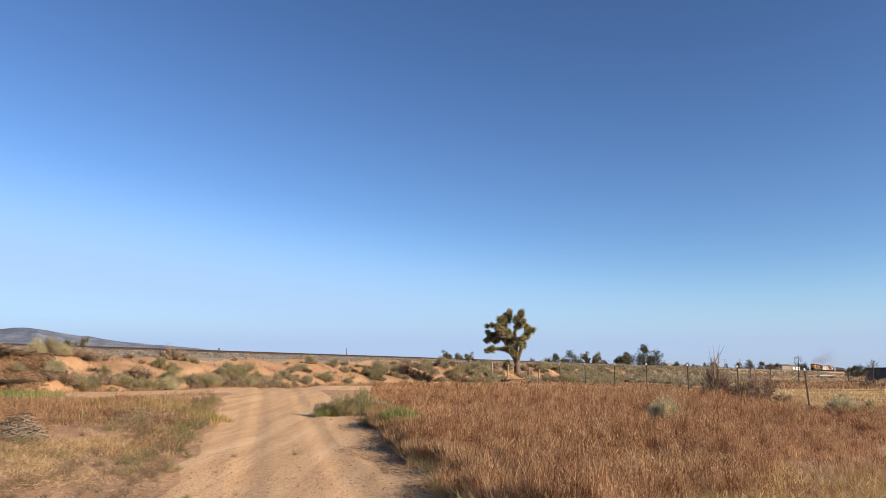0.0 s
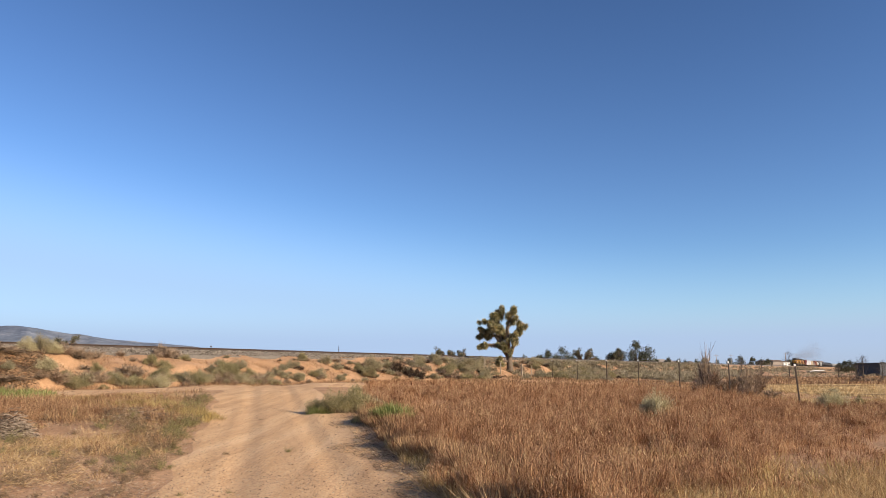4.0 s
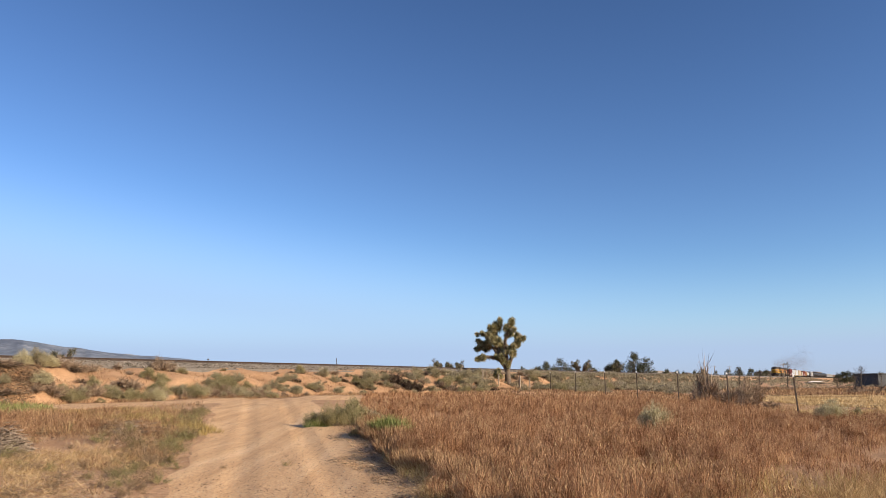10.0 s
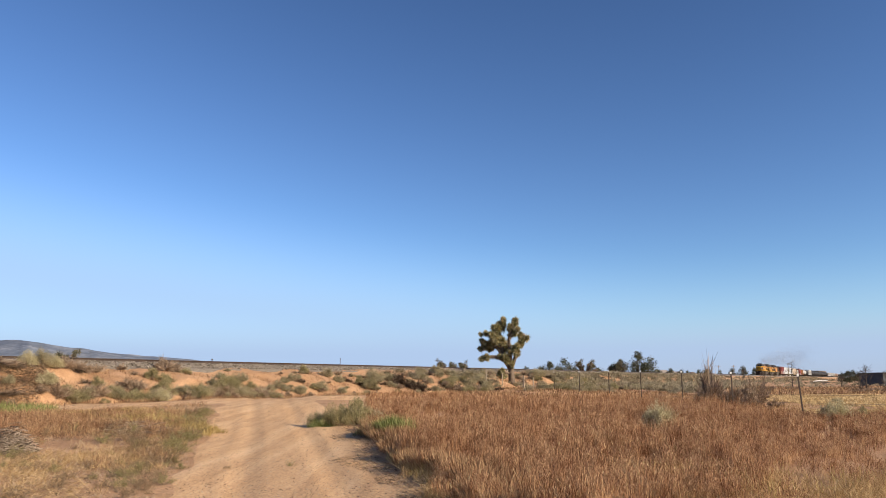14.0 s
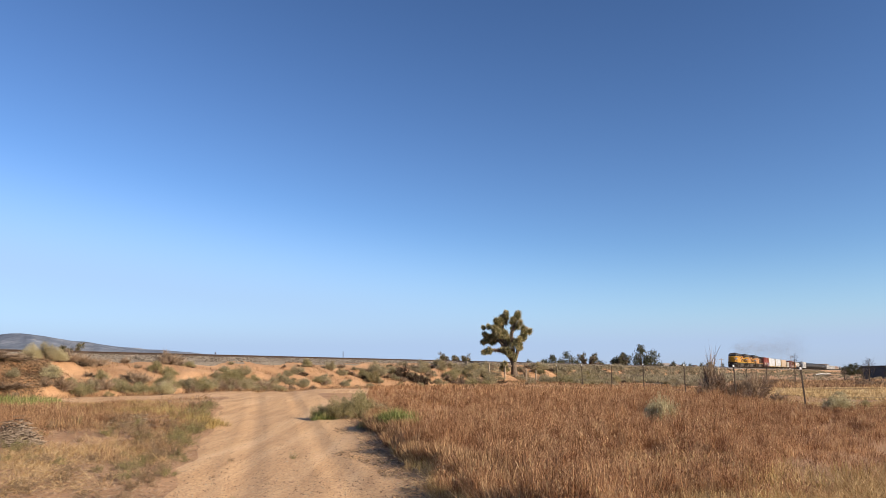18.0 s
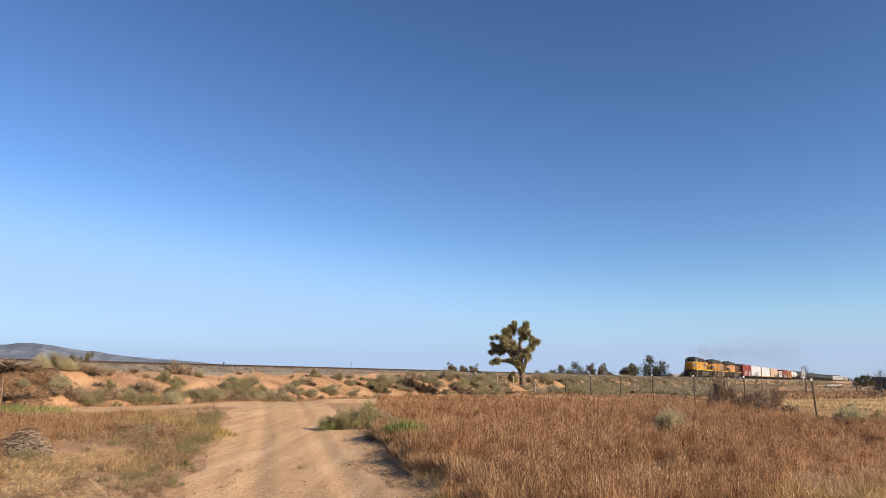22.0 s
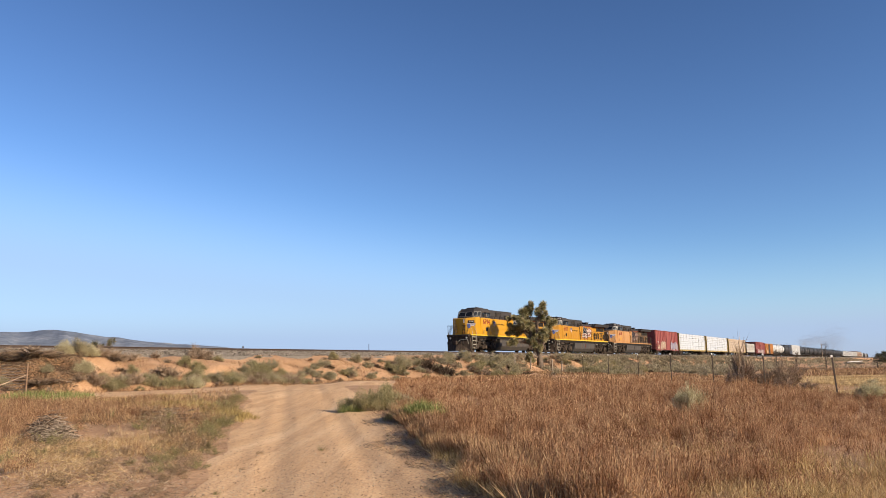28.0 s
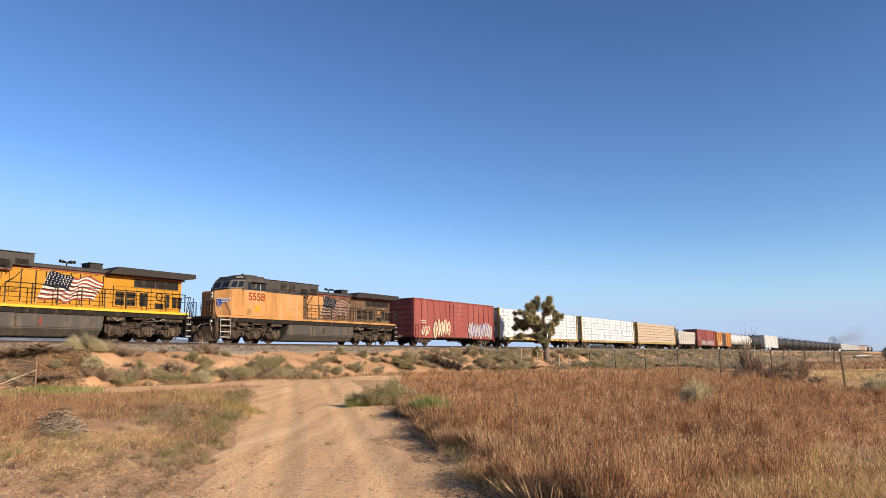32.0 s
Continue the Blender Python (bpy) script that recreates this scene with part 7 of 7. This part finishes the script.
    rods("uncoupling_lever", root, M_STEPWHITE, [((3.75, 1.35, 0.75), (3.85, 1.3, 1.15), (3.9, 0.4, 1.12), (4.1, 0.3, 0.98))], 0.02)
    rods("hose_line", root, M_BLACK, [((3.7, 0.75, 1.3), (4.0, 0.8, 0.9), (3.95, 0.95, 0.55)), ((3.7, -0.6, 1.3), (4.0, -0.65, 0.85), (3.95, -0.75, 0.5))], 0.03)
    rods("rear_rail", root, M_BLACK, [((-16.5, 1.4, 1.7), (-16.75, 1.4, 2.7), (-16.75, 0.5, 2.7), (-16.5, 0.5, 1.7))], 0.022)
    # pilot, plough, coupler
    bx("pilot", root, M_TRUCK, 3.25, 3.52, -1.4, 1.4, 0.35, 1.60, 0.04)
    bm = bmesh.new()
    v = [bm.verts.new(c) for c in ((3.4, 1.45, 0.10), (4.15, 0, 0.10), (3.4, -1.45, 0.10), (3.5, 1.45, 1.0), (3.95, 0, 1.0), (3.5, -1.45, 1.0), (3.3, 1.45, 0.1), (3.3, -1.45, 0.1), (3.3, 1.45, 1.0), (3.3, -1.45, 1.0))]
    for f in ((0, 1, 4, 3), (1, 2, 5, 4), (0, 3, 8, 6), (2, 7, 9, 5), (3, 4, 5, 9, 8), (6, 8, 9, 7), (0, 6, 7, 2, 1)):
        bm.faces.new([v[i] for i in f])
    bmesh.ops.recalc_face_normals(bm, faces=bm.faces)
    part("plough", bm, M_TRUCK, root)
    bx("rear_pilot", root, M_BLACK, -16.65, -16.4, -1.4, 1.4, 0.35, 1.60, 0.04)
    coupler(root, 3.55, 1)
    coupler(root, -16.5, -1)
    rods("air_hose", root, M_BLACK, [((3.6, 0.4, 1.2), (4.1, 0.45, 0.75), (4.3, 0.3, 0.95))], 0.03)
    # fuel tank and pipes
    bm = bmesh.new()
    ring = []
    for y, z in ((-1.42, 1.28), (-1.42, 0.66), (-1.08, 0.22), (1.08, 0.22), (1.42, 0.66), (1.42, 1.28)):
        slope = 0.62 * (1.28 - z)
        ring.append((bm.verts.new((-3.3 + slope * 0.85, y, z)), bm.verts.new((-10.8 + slope * 0.25, y, z))))
    for (a0, a1), (b0, b1) in zip(ring, ring[1:] + ring[:1]):
        bm.faces.new((a0, a1, b1, b0))
    bm.faces.new([a for a, b in ring]), bm.faces.new([b for a, b in ring][::-1])
    bmesh.ops.recalc_face_normals(bm, faces=bm.faces)
    bmesh.ops.bevel(bm, geom=list(bm.edges), offset=0.04, segments=2, affect='EDGES')
    part("fuel_tank", bm, M_TANKGREY, root, "dusty grey-brown fuel tank")
    bx("tank_band", root, M_TRUCK, -5.9, -5.8, -1.43, 1.432, 0.68, 1.27)
    bx("fuel_gauge", root, M_TRUCK if old else M_TRIM, -7.2, -7.05, 1.42, 1.45, 0.75, 1.12)
    for x in (-4.6, -5.4, -6.2, -9.8):
        bm = bmesh.new()
        tube(bm, (x, 1.1, 1.36), (x + 0.45, 1.1, 1.36), 0.1, 10)
        part("air_valve", bm, M_TRUCK, root)
    rods("side_pipe", root, M_TRUCK, [((-16, 1.38, 1.42), (-11, 1.4, 1.30), (-3.5, 1.4, 1.36), (2.3, 1.38, 1.40))], 0.04)
    rods("cable", root, M_STEPWHITE, [((-11.2, 1.42, 1.3), (-11.6, 1.45, 1.08), (-12.0, 1.44, 1.22))], 0.014)
    rods("cable", root, M_STEPWHITE, [((-13.8, 1.42, 1.3), (-14.3, 1.46, 1.12), (-14.8, 1.44, 1.25))], 0.014)
    set_on_deck(root)
    truck(root, 0.0, (1.9, 0.0, -1.9), True, True)
    truck(root, -13.6, (1.9, 0.0, -1.9), True, True)
    lab = {"6794": "bright yellow diesel locomotive with grey roof leading the train", "6171": "yellow diesel locomotive with a painted flag, coupled second",
           "5558": "faded grimy yellow diesel locomotive, coupled third"}[number]
    return tagged(root, lab, "locomotive", "locomotives of the train")


def freight_base(name, half, spin, floor_z=0.95, sill=None):
    root = new(name)
    bx("underframe", root, M_BLACK, -half, half, -1.35, 1.35, floor_z - 0.22, floor_z)
    bx("centre_sill", root, M_BLACK, -half - 0.1, half + 0.1, -0.25, 0.25, 0.62, floor_z - 0.2)
    for sg in (1, -1):
        truck(root, sg * (half - 1.9), (0.88, -0.88), spin, False)
        coupler(root, sg * half, sg)
    bx("brake_gear", root, M_BLACK, -1.2, 0.6, 0.5, 1.1, 0.45, 0.72, 0.03)
    return root


def ladder(parent, x, y, z0, z1, mat, wide=0.42):
    bm = bmesh.new()
    for dx in (-wide / 2, wide / 2):
        tube(bm, (x + dx, y, z0), (x + dx, y, z1), 0.018, 5)
    n = int((z1 - z0) / 0.38)
    for i in range(n + 1):
        z = z0 + (z1 - z0) * i / n
        tube(bm, (x - wide / 2, y, z), (x + wide / 2, y, z), 0.014, 5)
    part("ladder", bm, mat, parent)


def graffiti(parent, x0, x1, z0, z1, y, mats, seed):
    """Sprayed shapes that cannot be read: pale blobs with darker strokes on them."""
    r = random.Random(seed)
    n = max(3, int((x1 - x0) / 0.55))
    for i in range(n):
        cx = x0 + (x1 - x0) * (i + 0.5) / n
        w, h = (x1 - x0) / n * 0.72, (z1 - z0)
        cz = z0 + h * (0.5 + r.uniform(-0.08, 0.08))
        pts = []
        for k in range(9):
            a = 2 * math.pi * k / 9
            pts.append((cx + w * math.cos(a) * r.uniform(0.6, 1.0), cz + h * 0.52 * math.sin(a) * r.uniform(0.7, 1.0)))
        poly_plate("sprayed_shape", parent, mats[0], pts, y + 0.001 * i, thick=0.003)
        for k in range(2):
            px, pz = cx + r.uniform(-0.2, 0.2) * w, cz + r.uniform(-0.15, 0.15) * h
            t = r.uniform(0.04, 0.07)
            lean = r.uniform(-0.25, 0.25)
            pts = [(px - t + lean, pz + h * 0.33), (px + t + lean, pz + h * 0.33), (px + t - lean, pz - h * 0.33), (px - t - lean, pz - h * 0.33)]
            poly_plate("sprayed_stroke", parent, mats[1], pts, y + 0.012 + 0.001 * i, thick=0.003)


def boxcar(name, length, mat, top, spin, label, sprays=(), ribs=14, door_mat=None):
    h = length / 2
    root = freight_base(name, h, spin)
    body = bx("body", root, mat, -h, h, -1.5, 1.5, 0.75, top - 0.12, 0.02)
    prism("roof", root, M_TRIM if mat is M_BOXRED else mat, [(-h - 0.05, top - 0.13), (-h - 0.05, top), (h + 0.05, top), (h + 0.05, top - 0.13)], -1.53, 1.53)
    step = (length - 0.3) / ribs
    for i in range(ribs + 1):
        x = -h + 0.15 + i * step
        if abs(x) < 1.55:
            continue
        bx("rib", root, mat, x - 0.05, x + 0.05, 1.5, 1.56, 0.8, top - 0.15)
    d = bx("sliding_door", root, door_mat or mat, -1.5, 1.5, 1.51, 1.57, 0.85, top - 0.2, 0.01)
    for i in range(7):
        z = 1.15 + i * (top - 1.7) / 6
        bx("door_rib", d, door_mat or mat, -1.42, 1.42, 1.57, 1.61, z - 0.04, z + 0.04)
    rods("lock_bar", d, M_BLACK, [((0.9, 1.63, 0.95), (0.9, 1.63, top - 0.3))], 0.025)
    for i in range(7):
        z = 0.95 + i * (top - 1.2) / 6.5
        for sg in (1, -1):
            a, b = sorted((sg * h, sg * (h + 0.03)))
            bx("end_corrugation", root, mat, a, b, -1.4, 1.4, z, z + 0.3, 0.025)
    bx("side_sill", root, mat, -h, h, 1.5, 1.54, 0.72, 0.86)
    bx("door_track", root, M_BLACK, -2.6, 4.2, 1.54, 1.62, 0.74, 0.82)
    ladder(root, h - 0.35, 1.60, 0.5, 1.9, M_BLACK)
    ladder(root, -h + 0.35, 1.60, 0.5, top - 0.3, mat)
    for (x0, x1, z0, z1, mats, sd) in sprays:
        graffiti(root, x0, x1, z0, z1, 1.585, mats, sd)
    bx("stencil", root, M_GRAF, h - 1.9, h - 0.9, 1.563, 1.567, 2.3, 2.38)
    bx("stencil", root, M_GRAF, h - 1.9, h - 1.1, 1.563, 1.567, 2.1, 2.18)
    return tagged(root, label, "boxcar", "freight cars of the train")


def lumber_car(length, wrap, marks, spin, label):
    h = length / 2
    root = freight_base("lumber_car", h, spin, 1.0)
    for sg in (1, -1):
        a, b = sorted((sg * (h - 0.18), sg * (h - 0.05)))
        for y0, y1 in ((1.22, 1.5), (-1.5, -1.22), (-0.14, 0.14)):
            bx("bulkhead_post", root, M_BULK, a, b, y0, y1, 0.95, 4.36, 0.02)
        bx("bulkhead_beam", root, M_BULK, a + 0.01, b - 0.01, -1.22, 1.22, 4.12, 4.34)
        bx("bulkhead_beam", root, M_BULK, a + 0.01, b - 0.01, -1.22, 1.22, 2.5, 2.66)
    bx("centre_beam", root, M_BULK, -h + 0.3, h - 0.3, -0.08, 0.08, 1.0, 4.40)
    bx("side_sill", root, M_BULK, -h, h, 1.36, 1.50, 0.78, 1.0)
    nn = 16
    for i in range(nn):
        x = -h + 0.6 + i * (length - 1.2) / (nn - 1)
        bx("stake_pocket", root, M_BLACK, x - 0.22, x + 0.22, 1.50, 1.53, 0.80, 0.93)
    rows_n, cols = (4, 4) if marks else (7, 2)
    lw = (length - 0.5) / cols
    lh = (4.30 - 1.04) / rows_n
    r = random.Random(int(length * 10) + (7 if marks else 0))
    for k in range(rows_n):
        for c in range(cols):
            x0 = -h + 0.25 + c * lw
            yy = 1.40 + r.uniform(-0.03, 0.03)
            b = bx("lumber_pack", root, wrap, x0 + 0.02, x0 + lw - 0.02, 0.1, yy, 1.04 + k * lh + 0.012, 1.04 + (k + 1) * lh - 0.012, 0.03)
            if marks:
                bm = bmesh.new()
                for j in range(4):
                    xx = x0 + (j + 0.5) * lw / 4 + r.uniform(-0.06, 0.06)
                    zz = 1.04 + (k + 0.55) * lh
                    box(bm, xx - 0.09, xx + 0.09, yy, yy + 0.006, zz - 0.14, zz + 0.12)
                    box(bm, xx - 0.3, xx - 0.16, yy, yy + 0.006, zz - 0.05, zz)
                part("printing", bm, M_PRINT, b)
            box_far = bx("lumber_pack", root, wrap, x0 + 0.02, x0 + lw - 0.02, -1.4, -0.1, 1.04 + k * lh + 0.012, 1.04 + (k + 1) * lh - 0.012)
    for i in range(9 if marks else 0):
        x = -h + 1.2 + i * (length - 2.4) / 8
        rods("tie_strap", root, M_CARGREY, [((x, 1.45, 1.0), (x, 1.45, 4.33), (x, 0.1, 4.38))], 0.012)
    return tagged(root, label, "flat car", "freight cars of the train")


def tank_car(length, mat, radius, spin, label, bands=0):
    h = length / 2
    root = freight_base("tank_car", h, spin, 0.95)
    zc = 1.12 + radius
    bm = bmesh.new()
    prof = [(-h + 0.55, 0.0), (-h + 0.62, 0.45), (-h + 0.85, 0.80), (-h + 1.2, 0.96), (-h + 1.5, 1.0), (h - 1.5, 1.0), (h - 1.2, 0.96), (h - 0.85, 0.80), (h - 0.62, 0.45), (h - 0.55, 0.0)]
    rings = []
    for x, f in prof:
        rings.append([bm.verts.new((x, radius * max(f, 0.02) * math.cos(2 * math.pi * k / 24), zc + radius * max(f, 0.02) * math.sin(2 * math.pi * k / 24))) for k in range(24)])
    for a, b in zip(rings, rings[1:]):
        for k in range(24):
            bm.faces.new((a[k], b[k], b[(k + 1) % 24], a[(k + 1) % 24]))
    bmesh.ops.recalc_face_normals(bm, faces=bm.faces)
    part("tank", bm, mat, root, smooth=True)
    for sg in (1, -1):
        bx("saddle", root, M_BLACK, sg * (h - 2.4) - 0.4, sg * (h - 2.4) + 0.4, -1.1, 1.1, 0.9, 1.35)
    bm = bmesh.new()
    tube(bm, (0, 0, zc + radius - 0.1), (0, 0, zc + radius + 0.32), 0.36, 14)
    part("manway", bm, mat, root)
    bx("platform", root, M_BLACK, -1.1, 1.1, -1.0, 1.0, zc + radius - 0.02, zc + radius + 0.02)
    rods("platform_rail", root, M_BLACK if mat is not M_TANKWHITE else M_CARGREY, [((-1.1, 1.0, zc + radius), (-1.1, 1.0, zc + radius + 0.65), (1.1, 1.0, zc + radius + 0.65), (1.1, 1.0, zc + radius)),
                                            ((-1.1, -1.0, zc + radius), (-1.1, -1.0, zc + radius + 0.65), (1.1, -1.0, zc + radius + 0.65), (1.1, -1.0, zc + radius))], 0.025)
    ladder(root, 0, radius + 0.08, 0.9, zc + radius, M_BLACK)
    rods("side_rail", root, M_BLACK, [((-h + 0.3, 1.45, 1.05), (h - 0.3, 1.45, 1.05))], 0.03)
    for i in range(bands):
        x = -h + 2.2 + i * (length - 4.4) / max(1, bands - 1)
        bm = bmesh.new()
        bmesh.ops.create_cone(bm, cap_ends=False, segments=24, radius1=radius + 0.012, radius2=radius + 0.012, depth=0.28, matrix=Matrix.Translation((x, 0, zc)) @ Matrix.Rotation(radians(90), 4, 'Y'))
        part("band", bm, M_ROOFGREY, root)
    bx("stencil", root, M_GRAF, h - 4.2, h - 3.0, radius * 0.985, radius * 0.985 + 0.03, zc + 0.1, zc + 0.3)
    return tagged(root, label, "tank car", "freight cars of the train")


def hopper_car(length, mat, top, spin, label):
    h = length / 2
    root = freight_base("hopper_car", h, spin)
    prism("body", root, mat, [(-h + 1.4, 0.8), (-h + 0.3, 2.2), (-h + 0.3, top - 0.5), (-h + 0.6, top), (h - 0.6, top), (h - 0.3, top - 0.5), (h - 0.3, 2.2), (h - 1.4, 0.8)], -1.45, 1.45)
    for i in range(9):
        x = -h + 1.0 + i * (length - 2) / 8
        bx("rib", root, mat, x - 0.04, x + 0.04, 1.45, 1.51, 1.6, top - 0.45)
    bx("running_board", root, M_CARGREY, -h + 0.5, h - 0.5, -0.4, 0.4, top + 0.06, top + 0.1)
    for i in range(4):
        x = -h + 2 + i * (length - 4) / 3
        bm = bmesh.new()
        tube(bm, (x, 0, top - 0.05), (x, 0, top + 0.16), 0.35, 12)
        part("hatch", bm, mat, root)
    ladder(root, h - 0.45, 1.52, 0.6, top, M_BLACK)
    bx("side_sill", root, M_BLACK, -h, h, 1.3, 1.46, 0.8, 1.0)
    return tagged(root, label, "hopper car", "freight cars of the train")


def make_smoke():
    """A thin trail of soot behind the engines: loose clouds of fine flecks, each a rigid piece that drifts."""
    mat = painted("brown_soot", (0.29, 0.245, 0.21), 0.1, 0.9, 0.1)
    r = np.random.default_rng(11)
    for i in range(9):
        root = new("smoke_puff")
        n = 15000 + 1500 * i
        length, high = 15 + 5 * i, 1.8 + 0.75 * i
        c = r.normal(0, 1, (n, 3)) * np.array([length * 0.55, 1.0 + 0.3 * i, high * 0.6])
        c[:, 2] += high * 0.35 * np.sin(c[:, 0] / length * 2.4 + i)
        d = r.normal(0, 1, (n, 3))
        d *= 0.017 / np.linalg.norm(d, axis=1, keepdims=True)
        soot = new("soot", blade_mesh("soot", c - d, c + d, 0.028 * np.ones(n), mat, 0.5))
        soot.parent = root
        tagged(root, "thin brownish exhaust smoke drifting behind the locomotives", "smoke", "puffs of exhaust smoke")
        PUFFS.append((root, 16 + 28.0 * i, 6.2 + 0.85 * i))


def make_train():
    for i, (num, old) in enumerate((("6794", False), ("6171", False), ("5558", True))):
        CARS.append((locomotive(num, old), 22.3 * i))
    CARS.append((boxcar("boxcar", 15.3, M_BOXRED, 4.42, True, "oxide-red boxcar with white and violet graffiti",
                        ((-7.0, -2.0, 0.75, 2.5, (M_GRAF, M_GRAF2), 3), (1.5, 4.5, 0.75, 2.5, (M_GRAF3, M_BOXRED), 5), (5.2, 6.6, 0.9, 1.9, (M_GRAF3, M_BOXRED), 6))), 71.65))
    CARS.append((lumber_car(22.6, M_WRAP, True, True, "centre-beam flat car loaded with white-wrapped lumber"), 91.9))
    CARS.append((lumber_car(22.8, M_WRAP, True, True, "centre-beam flat car loaded with white-wrapped lumber"), 116.0))
    CARS.append((lumber_car(22.7, M_TAN, False, True, "centre-beam flat car loaded with bare tan lumber"), 140.4))
    CARS.append((hopper_car(14.0, M_CARGREY, 3.45, False, "short pale grey covered hopper car"), 160.3))
    CARS.append((boxcar("boxcar", 16.4, M_BOXRED2, 4.2, False, "deep-red boxcar with white graffiti low on its side", ((-6, 5.5, 0.8, 2.0, (M_GRAF, M_BOXRED2), 8),), 10), 176.8))
    CARS.append((boxcar("boxcar", 15.4, M_ORANGE, 4.0, False, "rusty orange boxcar with a dark door", ((2.5, 6, 0.8, 1.9, (M_GRAF3, M_ORANGE), 9),), 8, M_ROOFGREY), 194.0))
    CARS.append((tank_car(13.4, M_TANKWHITE, 1.45, False, "white tank car with dark bands", 2), 210.4))
    CARS.append((tank_car(13.4, M_TANKWHITE, 1.45, False, "white tank car with dark bands", 3), 224.3))
    black = tank_car(16.4, M_TANKBLACK, 1.5, False, "black tank car with a railed platform on top")
    CARS.append((black, 240.3))
    CARS.append((boxcar("boxcar", 25.0, M_TANKWHITE, 4.5, False, "long plain white boxcar", (), 16), 262.5))
    for i in range(13):
        CARS.append((copy_thing(black, Matrix()), 284.6 + i * 18.5))
    white = boxcar("boxcar", 22.0, M_TANKWHITE, 4.2, False, "plain white boxcar far back in the train", (), 12)
    tan = boxcar("boxcar", 17.5, M_PINKTAN, 4.2, False, "pinkish tan boxcar far back in the train", (), 10)
    CARS.append((white, 528.0))
    for i in range(6):
        CARS.append((copy_thing(white, Matrix()), 551.0 + i * 23))
    CARS.append((tan, 688.0))
    for i in range(3):
        CARS.append((copy_thing(tan, Matrix()), 707.0 + i * 19))
    for i in range(6):
        CARS.append((copy_thing(black if i % 3 else white, Matrix()), 768.0 + i * 23))


make_train()
make_smoke()


def smoke_s(t):
    """The smoke keeps behind the engines at first, then hangs in the air as the throttle closes."""
    return train_s(min(t, 22.0)) + 34.0 * max(0.0, t - 23.0)


def motions():
    for e, off, up in PUFFS:
        walk(e, [(t, car_pose(smoke_s(t) + off) @ Matrix.Translation((0, 0, up))) for t in range(0, 33)])
    for e, off in CARS:
        walk(e, [(t, car_pose(train_s(t) + off)) for t in range(0, 33, 2)])
    spins = []
    for k in range(961):
        t = k / 30
        spins.append((t, Matrix.Rotation((train_s(0) - train_s(t)) / WHEEL_R, 4, 'Y')))
    for w, x in SPINNING:
        at = Matrix.Translation((x, 0, WHEEL_R))
        walk(w, [(t, at @ m) for t, m in spins])



motions()
